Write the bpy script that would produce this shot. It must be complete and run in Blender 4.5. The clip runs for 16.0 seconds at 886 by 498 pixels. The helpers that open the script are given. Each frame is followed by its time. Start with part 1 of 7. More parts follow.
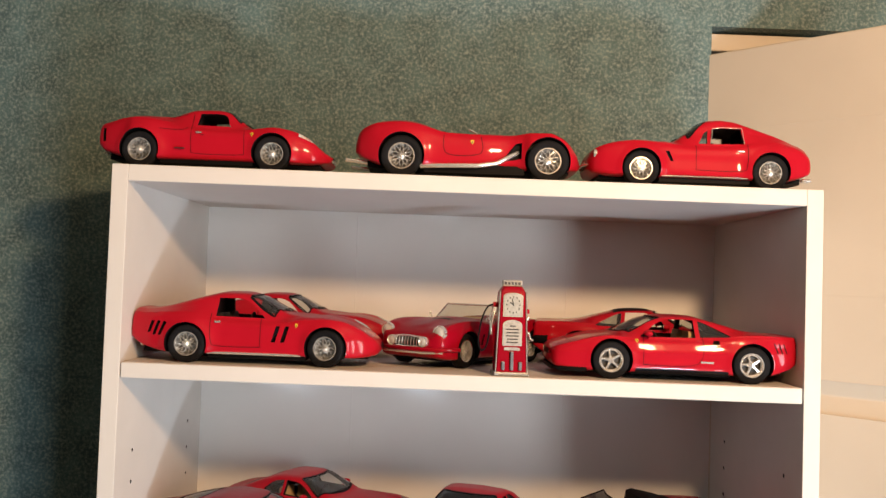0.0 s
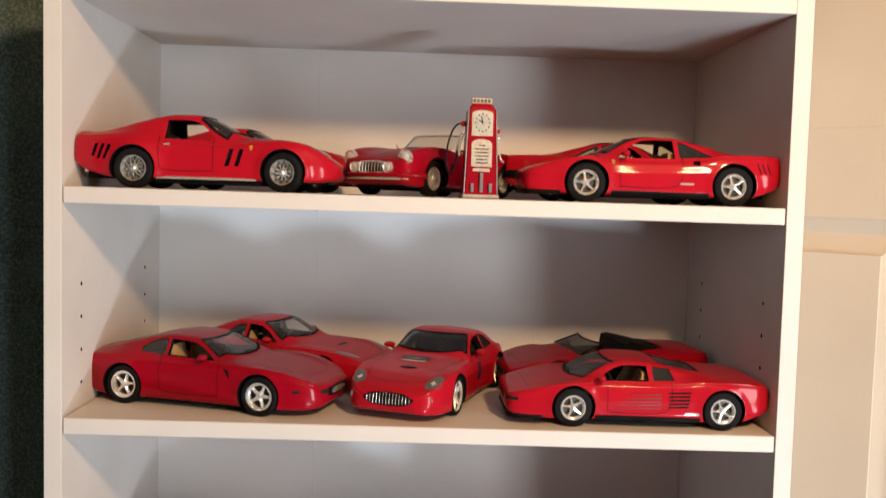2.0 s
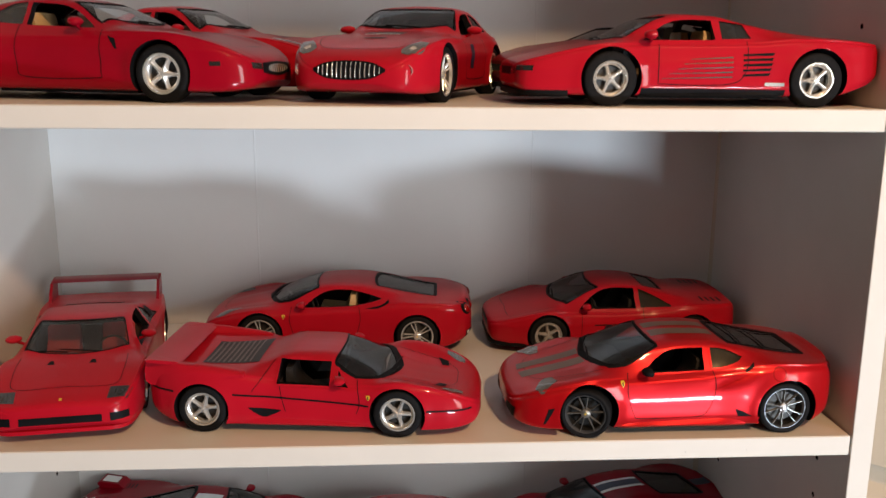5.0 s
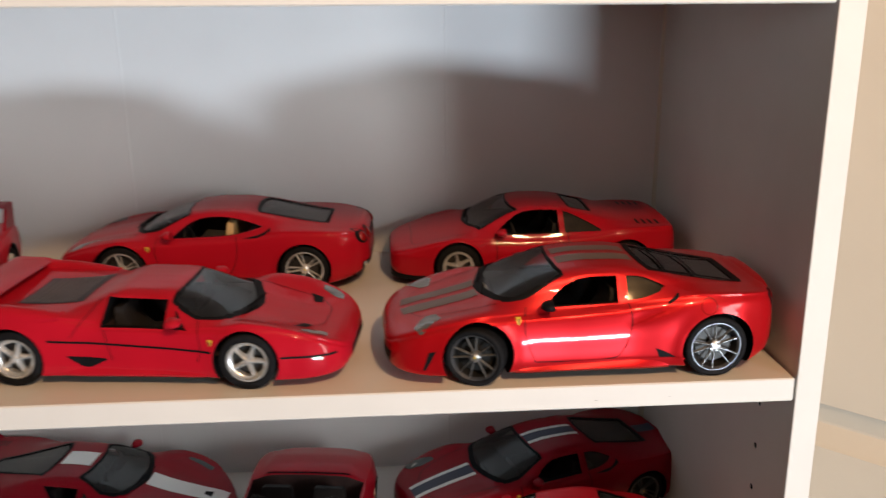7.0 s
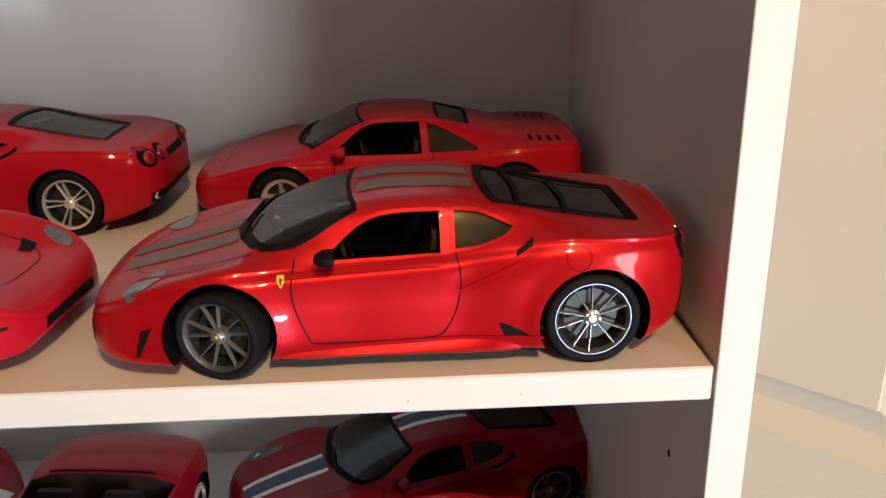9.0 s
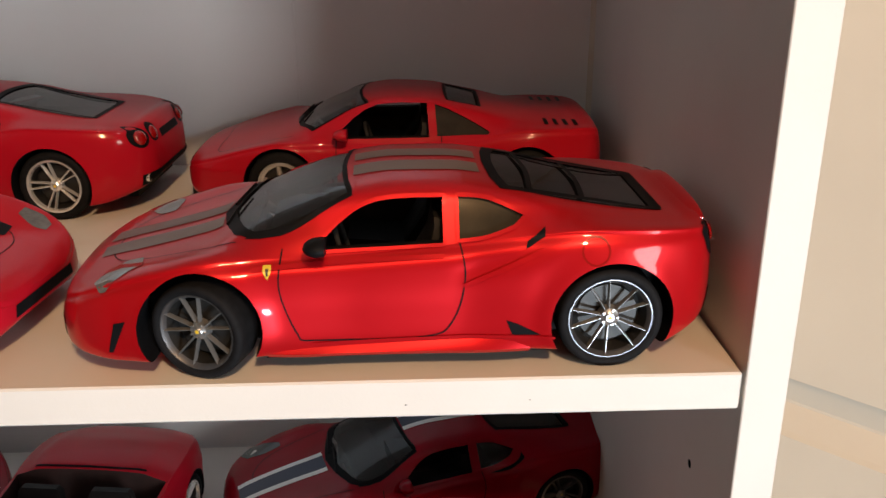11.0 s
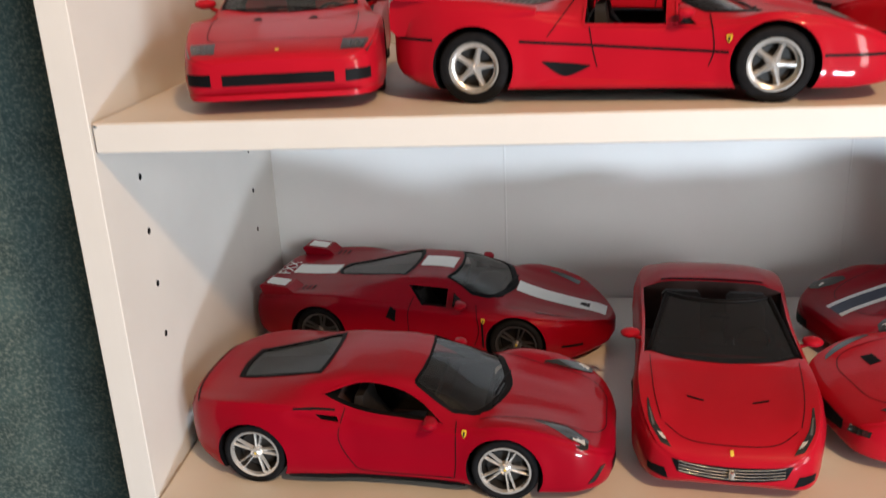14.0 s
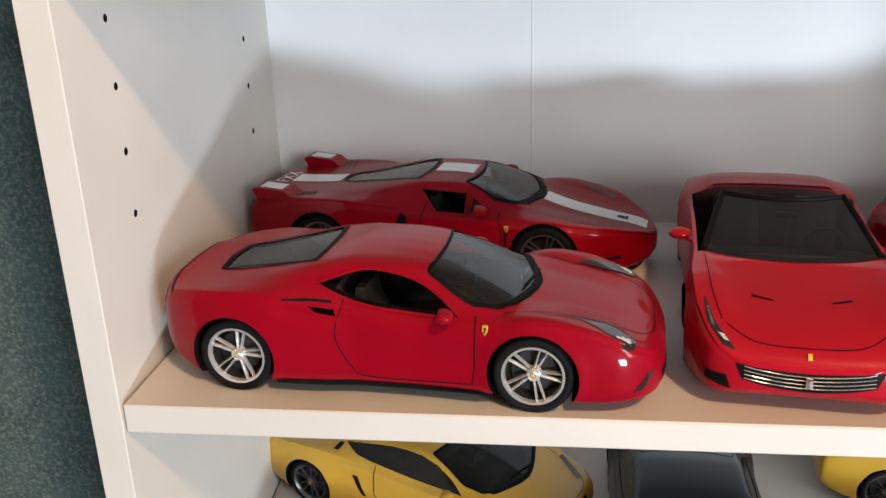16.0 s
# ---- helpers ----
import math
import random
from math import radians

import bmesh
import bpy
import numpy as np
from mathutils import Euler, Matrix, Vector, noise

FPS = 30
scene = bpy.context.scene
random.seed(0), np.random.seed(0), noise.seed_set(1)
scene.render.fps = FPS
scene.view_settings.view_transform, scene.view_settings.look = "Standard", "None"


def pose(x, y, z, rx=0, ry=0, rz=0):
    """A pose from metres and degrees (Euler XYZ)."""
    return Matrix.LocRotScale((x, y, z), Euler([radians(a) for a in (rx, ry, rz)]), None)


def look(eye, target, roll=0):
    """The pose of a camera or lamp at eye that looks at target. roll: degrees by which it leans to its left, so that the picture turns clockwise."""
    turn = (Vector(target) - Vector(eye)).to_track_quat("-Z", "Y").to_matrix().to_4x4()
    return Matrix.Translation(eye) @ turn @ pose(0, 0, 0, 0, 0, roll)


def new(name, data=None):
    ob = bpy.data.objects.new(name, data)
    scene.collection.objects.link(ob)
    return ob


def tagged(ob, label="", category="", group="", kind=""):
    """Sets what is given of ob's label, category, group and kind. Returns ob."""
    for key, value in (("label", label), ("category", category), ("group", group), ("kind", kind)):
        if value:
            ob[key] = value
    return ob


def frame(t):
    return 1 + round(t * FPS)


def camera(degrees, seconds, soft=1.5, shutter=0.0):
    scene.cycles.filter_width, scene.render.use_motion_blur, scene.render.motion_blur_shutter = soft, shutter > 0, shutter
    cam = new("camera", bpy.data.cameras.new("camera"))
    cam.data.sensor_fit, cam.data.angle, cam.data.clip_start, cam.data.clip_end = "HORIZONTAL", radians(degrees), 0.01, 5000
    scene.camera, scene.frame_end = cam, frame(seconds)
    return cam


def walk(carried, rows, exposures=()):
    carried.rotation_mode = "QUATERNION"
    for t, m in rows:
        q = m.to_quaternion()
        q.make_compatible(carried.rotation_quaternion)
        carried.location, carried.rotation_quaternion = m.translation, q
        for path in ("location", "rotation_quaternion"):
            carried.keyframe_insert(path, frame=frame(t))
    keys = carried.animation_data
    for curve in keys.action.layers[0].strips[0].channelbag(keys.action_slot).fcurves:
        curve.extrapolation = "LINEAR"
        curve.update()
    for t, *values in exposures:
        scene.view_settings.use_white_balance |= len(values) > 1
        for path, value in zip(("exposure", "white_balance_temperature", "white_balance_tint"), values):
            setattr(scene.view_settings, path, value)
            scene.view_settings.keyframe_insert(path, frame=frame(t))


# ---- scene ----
cam = camera(52.9, 16.0, soft=1.4, shutter=0.4)
PATH = [
    (0, (-0.017, -0.875, 1.724), (-0.029, 1.123, 1.801), 2.2),
    (0.5, (-0.01, -0.868, 1.705), (-0.013, 1.132, 1.765), 2.0),
    (1, (-0.008, -0.856, 1.682), (0.006, 1.144, 1.691), 1.7),
    (1.5, (-0.005, -0.835, 1.654), (0.02, 1.164, 1.594), 1.7),
    (2, (0.0, -0.823, 1.638), (0.039, 1.173, 1.516), 1.8),
    (2.5, (-0.001, -0.79, 1.596), (0.054, 1.201, 1.42), 1.5),
    (3, (-0.002, -0.748, 1.567), (0.086, 1.236, 1.333), 1.3),
    (3.5, (-0.004, -0.694, 1.54), (0.106, 1.28, 1.236), 1.0),
    (4, (-0.012, -0.655, 1.515), (0.125, 1.307, 1.151), 1.0),
    (4.2, (-0.016, -0.643, 1.499), (0.128, 1.315, 1.119), 0.9),
    (6.3, (0.024, -0.534, 1.441), (0.131, 1.392, 0.916), -0.3),
    (6.5, (0.033, -0.531, 1.439), (0.143, 1.392, 0.9), -0.5),
    (7, (0.083, -0.488, 1.414), (0.22, 1.425, 0.847), -0.3),
    (7.5, (0.138, -0.405, 1.386), (0.307, 1.493, 0.776), 0.0),
    (8, (0.176, -0.347, 1.365), (0.325, 1.537, 0.71), -0.5),
    (8.5, (0.197, -0.323, 1.353), (0.318, 1.553, 0.672), -0.8),
    (8.7, (0.202, -0.319, 1.353), (0.32, 1.555, 0.664), -0.7),
    (10.8, (0.215, -0.288, 1.341), (0.304, 1.577, 0.623), -0.1),
    (11, (0.213, -0.285, 1.341), (0.293, 1.58, 0.623), -0.1),
    (11.5, (0.176, -0.307, 1.36), (0.234, 1.571, 0.675), -0.1),
    (12, (0.078, -0.345, 1.371), (0.068, 1.545, 0.718), -1.1),
    (12.5, (-0.025, -0.373, 1.361), (-0.07, 1.513, 0.697), -1.5),
    (13, (-0.079, -0.417, 1.34), (-0.19, 1.468, 0.679), -2.2),
    (13.5, (-0.117, -0.443, 1.321), (-0.279, 1.429, 0.635), -2.4),
    (14, (-0.115, -0.421, 1.264), (-0.306, 1.452, 0.589), -2.5),
    (14.5, (-0.12, -0.395, 1.219), (-0.312, 1.475, 0.538), -2.2),
    (15, (-0.125, -0.377, 1.197), (-0.323, 1.496, 0.527), -1.8),
    (15.5, (-0.128, -0.371, 1.184), (-0.344, 1.503, 0.519), -1.7),
    (16, (-0.126, -0.366, 1.175), (-0.346, 1.504, 0.499), -1.7),
]
EXPOSURES = [(t, stops, 7600, 17) for t, stops in ((0, 0.02), (2, -0.12), (3.5, -0.22), (7.5, -0.1), (8.7, -0.06), (10.8, -0.04), (11.5, 0.1), (12, 0.42), (12.5, 0.56), (13.2, 0.22), (14, 0.22), (16, 0.28))]
walk(cam, [(t, look(eye, target, roll)) for t, eye, target, roll in PATH], EXPOSURES)

# ---- light ----
world = bpy.data.worlds.new("world")
world.use_nodes = True
scene.world = world
world.node_tree.nodes["Background"].inputs[0].default_value = (0.55, 0.65, 0.8, 1)
world.node_tree.nodes["Background"].inputs[1].default_value = 0.3


def area_lamp(name, eye, target, sx, sy, watts, colour):
    data = bpy.data.lights.new(name, "AREA")
    data.shape, data.size, data.size_y, data.energy, data.color = "RECTANGLE", sx, sy, watts, colour
    ob = new(name, data)
    ob.matrix_world = look(eye, target)
    return ob


# bluish fill lamps added behind the camera, one low, one broad; a warm bulb
area_lamp("low_blue_fill", (0.90, -1.84, 0.52), (0.5, 0.0, 1.1), 0.44, 0.15, 42, (0.58, 0.79, 1.0))
area_lamp("broad_blue_fill", (1.52, -1.82, 1.36), (0.05, 0.0, 1.25), 0.52, 1.20, 45, (0.74, 0.89, 1.0))
bulb = bpy.data.lights.new("ceiling_bulb", "POINT")
bulb.energy, bulb.color, bulb.shadow_soft_size = 54, (1.0, 0.68, 0.395), 0.05
bulb_ob = new("ceiling_bulb", bulb)
bulb_ob.location = (0.41, -1.00, 2.14)

# ---- materials ----
def mat(name, base, rough=0.5, metal=0.0, coat=0.0, spec=0.5, vary=0.06, scale=60.0, bump=0.0, bump_scale=400.0, dust=0.0, speck=None):
    m = bpy.data.materials.new(name)
    m.use_nodes = True
    nt = m.node_tree
    p = nt.nodes["Principled BSDF"]
    p.inputs["Roughness"].default_value = rough
    p.inputs["Metallic"].default_value = metal
    p.inputs["Coat Weight"].default_value = coat
    p.inputs["Coat Roughness"].default_value = 0.045
    p.inputs["Coat IOR"].default_value = 1.39
    p.inputs["Specular IOR Level"].default_value = spec
    co = nt.nodes.new("ShaderNodeTexCoord")
    n = nt.nodes.new("ShaderNodeTexNoise")
    n.inputs["Scale"].default_value, n.inputs["Detail"].default_value = scale, 6.0
    nt.links.new(co.outputs["Object"], n.inputs["Vector"])
    ramp = nt.nodes.new("ShaderNodeValToRGB")
    lo = [max(0.0, c * (1 - vary)) for c in base]
    hi = [min(1.0, c * (1 + vary)) for c in base]
    ramp.color_ramp.elements[0].color, ramp.color_ramp.elements[1].color = (*lo, 1), (*hi, 1)
    ramp.color_ramp.elements[0].position, ramp.color_ramp.elements[1].position = 0.3, 0.7
    nt.links.new(n.outputs["Fac"], ramp.inputs["Fac"])
    colour = ramp.outputs["Color"]
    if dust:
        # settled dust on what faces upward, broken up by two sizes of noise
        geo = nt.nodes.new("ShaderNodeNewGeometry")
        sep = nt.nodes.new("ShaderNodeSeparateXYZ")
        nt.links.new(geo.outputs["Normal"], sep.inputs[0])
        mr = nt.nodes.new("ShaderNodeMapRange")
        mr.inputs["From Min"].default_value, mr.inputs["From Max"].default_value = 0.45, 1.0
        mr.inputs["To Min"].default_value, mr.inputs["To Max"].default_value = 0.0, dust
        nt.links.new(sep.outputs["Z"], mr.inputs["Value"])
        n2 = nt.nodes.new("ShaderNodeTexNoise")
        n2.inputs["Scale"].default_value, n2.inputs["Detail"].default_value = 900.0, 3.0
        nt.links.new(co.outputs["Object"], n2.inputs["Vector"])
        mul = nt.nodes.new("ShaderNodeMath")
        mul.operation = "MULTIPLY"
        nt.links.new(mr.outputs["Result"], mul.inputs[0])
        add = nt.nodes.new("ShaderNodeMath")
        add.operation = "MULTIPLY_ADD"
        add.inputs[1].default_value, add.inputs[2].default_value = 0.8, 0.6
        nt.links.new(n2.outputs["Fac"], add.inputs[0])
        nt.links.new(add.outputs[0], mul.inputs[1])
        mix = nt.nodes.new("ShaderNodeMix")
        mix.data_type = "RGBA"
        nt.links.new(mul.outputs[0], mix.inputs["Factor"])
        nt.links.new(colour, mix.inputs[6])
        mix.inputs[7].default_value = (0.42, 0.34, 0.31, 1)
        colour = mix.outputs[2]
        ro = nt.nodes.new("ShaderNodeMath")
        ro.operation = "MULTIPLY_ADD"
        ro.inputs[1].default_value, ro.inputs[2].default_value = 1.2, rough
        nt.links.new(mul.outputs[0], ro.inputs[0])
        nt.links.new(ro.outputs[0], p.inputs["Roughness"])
    nt.links.new(colour, p.inputs["Base Color"])
    if speck:
        # speckled paper: fine light flecks over a mottled ground
        n3 = nt.nodes.new("ShaderNodeTexNoise")
        n3.inputs["Scale"].default_value, n3.inputs["Detail"].default_value, n3.inputs["Roughness"].default_value = 240.0, 5.0, 0.7
        nt.links.new(co.outputs["Object"], n3.inputs["Vector"])
        r3 = nt.nodes.new("ShaderNodeValToRGB")
        r3.color_ramp.elements[0].position, r3.color_ramp.elements[1].position = 0.46, 0.68
        r3.color_ramp.elements[0].color, r3.color_ramp.elements[1].color = (0, 0, 0, 1), (1, 1, 1, 1)
        nt.links.new(n3.outputs["Fac"], r3.inputs["Fac"])
        mx = nt.nodes.new("ShaderNodeMix")
        mx.data_type = "RGBA"
        nt.links.new(r3.outputs["Color"], mx.inputs[0])
        nt.links.new(colour, mx.inputs[6])
        mx.inputs[7].default_value = (*speck, 1)
        nt.links.new(mx.outputs[2], p.inputs["Base Color"])
    if bump:
        nb = nt.nodes.new("ShaderNodeTexNoise")
        nb.inputs["Scale"].default_value, nb.inputs["Detail"].default_value = bump_scale, 4.0
        nt.links.new(co.outputs["Object"], nb.inputs["Vector"])
        b = nt.nodes.new("ShaderNodeBump")
        b.inputs["Strength"].default_value, b.inputs["Distance"].default_value = bump, 0.001
        nt.links.new(nb.outputs["Fac"], b.inputs["Height"])
        nt.links.new(b.outputs["Normal"], p.inputs["Normal"])
    return m


def glass_mat(name, tint, clear, rough=0.04, ior=1.46):
    """A thin pane: partly clear, with a glossy face."""
    m = bpy.data.materials.new(name)
    m.use_nodes = True
    nt = m.node_tree
    nt.nodes.remove(nt.nodes["Principled BSDF"])
    out = nt.nodes["Material Output"]
    tr = nt.nodes.new("ShaderNodeBsdfTransparent")
    tr.inputs[0].default_value = (*tint, 1)
    gl = nt.nodes.new("ShaderNodeBsdfGlossy")
    gl.inputs["Roughness"].default_value = rough
    gl.inputs[0].default_value = (1, 1, 1, 1)
    df = nt.nodes.new("ShaderNodeBsdfDiffuse")
    df.inputs[0].default_value = (0.12, 0.12, 0.12, 1)
    fr = nt.nodes.new("ShaderNodeFresnel")
    fr.inputs[0].default_value = ior
    m1 = nt.nodes.new("ShaderNodeMixShader")
    m1.inputs[0].default_value = 1 - clear
    nt.links.new(tr.outputs[0], m1.inputs[1])
    nt.links.new(df.outputs[0], m1.inputs[2])
    m2 = nt.nodes.new("ShaderNodeMixShader")
    nt.links.new(fr.outputs[0], m2.inputs[0])
    nt.links.new(m1.outputs[0], m2.inputs[1])
    nt.links.new(gl.outputs[0], m2.inputs[2])
    nt.links.new(m2.outputs[0], out.inputs["Surface"])
    return m


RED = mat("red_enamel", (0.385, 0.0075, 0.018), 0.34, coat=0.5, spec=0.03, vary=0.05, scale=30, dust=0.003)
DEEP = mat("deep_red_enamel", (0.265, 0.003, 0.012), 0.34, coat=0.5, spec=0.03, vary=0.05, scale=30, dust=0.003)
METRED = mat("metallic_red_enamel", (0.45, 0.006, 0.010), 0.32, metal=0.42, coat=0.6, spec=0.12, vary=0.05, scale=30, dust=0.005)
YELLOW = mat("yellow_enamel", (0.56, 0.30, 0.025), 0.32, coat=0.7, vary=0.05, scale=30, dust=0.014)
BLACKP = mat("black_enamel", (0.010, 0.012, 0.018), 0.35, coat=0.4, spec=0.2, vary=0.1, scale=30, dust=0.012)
TRIM = mat("black_plastic_trim", (0.006, 0.006, 0.007), 0.5, spec=0.06, vary=0.2)
TYRE = mat("tyre_rubber", (0.007, 0.007, 0.008), 0.7, spec=0.10, vary=0.25, scale=300, bump=0.2)
CHROME = mat("chrome", (0.92, 0.91, 0.88), 0.13, metal=0.80, vary=0.04)
ALLOY = mat("silver_alloy", (0.84, 0.84, 0.83), 0.20, metal=0.72, vary=0.05)
MIDALLOY = mat("grey_alloy", (0.60, 0.595, 0.585), 0.25, metal=0.68, vary=0.06)
# dark pane with a gold reflection painted in as its warm tone
QUARTER = mat("dark_gold_glint_pane", (0.035, 0.026, 0.016), 0.10, metal=0.4, spec=0.3, vary=0.25, scale=120)
STEEL = mat("grey_rim_steel", (0.17, 0.17, 0.18), 0.38, metal=0.9, vary=0.05)
GRAPHITE = mat("graphite_alloy", (0.36, 0.355, 0.35), 0.30, metal=0.8, vary=0.05)
GUNMETAL = mat("dark_alloy", (0.09, 0.09, 0.095), 0.3, metal=0.8, vary=0.1)
BRAKE = mat("brake_metal", (0.05, 0.048, 0.046), 0.5, metal=0.8, vary=0.2)
TAN = mat("tan_leather", (0.50, 0.33, 0.16), 0.6, vary=0.1, scale=200)
DARKLEATHER = mat("black_leather", (0.014, 0.012, 0.012), 0.65, spec=0.2, vary=0.2, scale=200)
REDCLOTH = mat("red_cloth", (0.48, 0.03, 0.03), 0.8, vary=0.15, scale=200)
BADGE = mat("badge_yellow", (0.62, 0.42, 0.04), 0.35, vary=0.05)
CABIN = mat("dark_cabin_lining", (0.045, 0.02, 0.018), 0.7, vary=0.2, scale=150)
INK = mat("black_ink", (0.01, 0.01, 0.01), 0.5, vary=0.1)
WHITEP = mat("white_stripe_paint", (0.78, 0.78, 0.76), 0.35, vary=0.04)
NAVY = mat("navy_stripe_paint", (0.012, 0.018, 0.05), 0.35, vary=0.08)
GREYSTRIPE = mat("grey_stripe_paint", (0.12, 0.085, 0.075), 0.35, vary=0.08)
LAMPRED = mat("red_lamp_lens", (0.25, 0.004, 0.004), 0.15, coat=1.0)
LAMPCLEAR = mat("clear_lamp_lens", (0.70, 0.68, 0.63), 0.12, metal=0.35, coat=1.0, vary=0.25, scale=500)
LAMPGREY = mat("grey_lamp_lens", (0.13, 0.125, 0.12), 0.10, metal=0.3, coat=1.0, vary=0.25, scale=400)
LAMPDARK = mat("smoked_lamp_lens", (0.022, 0.021, 0.020), 0.12, metal=0.2, coat=0.5, vary=0.2, scale=400)
GLASS = glass_mat("clear_glass", (0.75, 0.78, 0.75), 0.84)
TINTED = glass_mat("tinted_glass", (0.36, 0.38, 0.38), 0.95)
SMOKE = glass_mat("smoked_glass", (0.17, 0.175, 0.18), 0.94, ior=1.42)
DARKGLASS = glass_mat("dark_glass", (0.07, 0.07, 0.075), 0.97, ior=1.40)
LAMINATE = mat("white_laminate", (0.61, 0.58, 0.545), 0.48, spec=0.3, vary=0.04, scale=12, bump=0.05, bump_scale=900)
BACKING = mat("white_hardboard", (0.75, 0.75, 0.745), 0.5, vary=0.03, scale=10, bump=0.05, bump_scale=500)
PAPER = mat("green_speckled_wallpaper", (0.063, 0.115, 0.112), 0.75, vary=0.30, scale=26, bump=0.25, bump_scale=260, speck=(0.235, 0.285, 0.25))
DOORPAINT = mat("cream_door_paint", (0.58, 0.51, 0.42), 0.4, vary=0.03, scale=9, bump=0.1, bump_scale=160)
# unseen walls and ceiling are kept dark so they bounce little light
WALLPAINT = mat("low_bounce_wall", (0.085, 0.072, 0.06), 0.8, vary=0.04, scale=8)
CEILPAINT = mat("low_bounce_ceiling", (0.16, 0.15, 0.135), 0.85, vary=0.03, scale=8)
# cloth of the unseen panel added behind the broad fill lamp
PANELCLOTH = mat("cream_panel_cloth", (0.62, 0.58, 0.50), 0.9, vary=0.05, scale=200, bump=0.2, bump_scale=900)
CARPET = mat("brown_carpet", (0.09, 0.06, 0.042), 0.95, vary=0.25, scale=140, bump=0.6, bump_scale=900)
# near-black colour puts the closet's inner shade into its walls
DARKNESS = mat("closet_shade", (0.05, 0.05, 0.055), 0.9, vary=0.1)

# ---- kit ----
def mesh_of(name, bm, *materials, smooth=0.0):
    me = bpy.data.meshes.new(name)
    bmesh.ops.recalc_face_normals(bm, faces=bm.faces)
    bm.to_mesh(me)
    bm.free()
    for m in materials:
        me.materials.append(m)
    if smooth:
        me.shade_smooth()
        me.set_sharp_from_angle(angle=radians(smooth))
    return me


def part(name, bm, material, parent, label="", smooth=0.0):
    ob = new(name, mesh_of(name, bm, material, smooth=smooth))
    ob.parent = parent
    if label:
        tagged(ob, label)
    return ob


def box_bm(x0, x1, y0, y1, z0, z1, bevel=0.0, segs=2, bm=None):
    own = bm is None
    b = bmesh.new()
    bmesh.ops.create_cube(b, size=1.0, matrix=Matrix.Translation(((x0 + x1) / 2, (y0 + y1) / 2, (z0 + z1) / 2)) @ Matrix.Diagonal((x1 - x0, y1 - y0, z1 - z0, 1)))
    if bevel:
        bmesh.ops.bevel(b, geom=b.edges[:], offset=bevel, segments=segs, affect="EDGES", profile=0.5)
    if own:
        return b
    tmp = bpy.data.meshes.new("tmp")
    b.to_mesh(tmp)
    b.free()
    bm.from_mesh(tmp)
    bpy.data.meshes.remove(tmp)
    return bm


def grid_bm(rows, close_v=False, cap=False, bm=None):
    """A skin over rows of points."""
    b = bmesh.new() if bm is None else bm
    vs = [[b.verts.new(p) for p in r] for r in rows]
    n = len(rows[0])
    for i in range(len(vs) - 1):
        for j in range(n if close_v else n - 1):
            k = (j + 1) % n
            try:
                b.faces.new((vs[i][j], vs[i][k], vs[i + 1][k], vs[i + 1][j]))
            except ValueError:
                pass
    if cap:
        b.faces.new(vs[0])
        b.faces.new(vs[-1])
    return b


def lathe_bm(profile, n=32, axis="Y", bm=None, closed=False):
    """Turns a profile of (radius, height) round an axis."""
    rows = []
    for i in range(n + 1):
        a = 2 * math.pi * (i % n) / n
        c, s = math.cos(a), math.sin(a)
        rows.append([(r * c, h, r * s) if axis == "Y" else (r * c, r * s, h) for r, h in profile])
    b = bmesh.new() if bm is None else bm
    vs = [[b.verts.new(p) for p in r] for r in rows[:-1]]
    m = len(profile)
    for i in range(n):
        k = (i + 1) % n
        for j in range(m if closed else m - 1):
            l = (j + 1) % m
            b.faces.new((vs[i][j], vs[i][l], vs[k][l], vs[k][j]))
    return b


def tube_bm(points, radius, sides=8, bm=None):
    """A round bar along a line of points."""
    pts = [Vector(p) for p in points]
    rows = []
    for i, p in enumerate(pts):
        d = (pts[min(i + 1, len(pts) - 1)] - pts[max(i - 1, 0)]).normalized()
        u = d.orthogonal().normalized() if i == 0 else (u - d * u.dot(d)).normalized()
        v = d.cross(u)
        rows.append([p + radius * (math.cos(2 * math.pi * k / sides) * u + math.sin(2 * math.pi * k / sides) * v) for k in range(sides)])
    return grid_bm(rows, close_v=True, cap=True, bm=bm)


def curve_at(keys, x):
    """A smooth, monotone line through (x, value) keys."""
    if x <= keys[0][0]:
        return keys[0][1]
    if x >= keys[-1][0]:
        return keys[-1][1]
    i = 0
    while x > keys[i + 1][0]:
        i += 1
    def slope(j):
        if j <= 0 or j >= len(keys) - 1:
            k = 0 if j <= 0 else len(keys) - 2
            return (keys[k + 1][1] - keys[k][1]) / (keys[k + 1][0] - keys[k][0])
        a = (keys[j][1] - keys[j - 1][1]) / (keys[j][0] - keys[j - 1][0])
        b = (keys[j + 1][1] - keys[j][1]) / (keys[j + 1][0] - keys[j][0])
        return 0.0 if a * b <= 0 else 2 * a * b / (a + b)
    (x0, y0), (x1, y1) = keys[i], keys[i + 1]
    h = x1 - x0
    t = (x - x0) / h
    return (2 * t**3 - 3 * t**2 + 1) * y0 + (t**3 - 2 * t**2 + t) * h * slope(i) + (3 * t**2 - 2 * t**3) * y1 + (t**3 - t**2) * h * slope(i + 1)


def spline(pts, per):
    """Points along a Catmull-Rom line."""
    out = []
    n = len(pts)
    for i in range(n - 1):
        p0, p1, p2, p3 = (Vector(pts[max(i - 1, 0)]), Vector(pts[i]), Vector(pts[i + 1]), Vector(pts[min(i + 2, n - 1)]))
        for k in range(per):
            t = k / per
            out.append(0.5 * (2 * p1 + (p2 - p0) * t + (2 * p0 - 5 * p1 + 4 * p2 - p3) * t * t + (3 * p1 - p0 - 3 * p2 + p3) * t**3))
    out.append(Vector(pts[-1]))
    return out


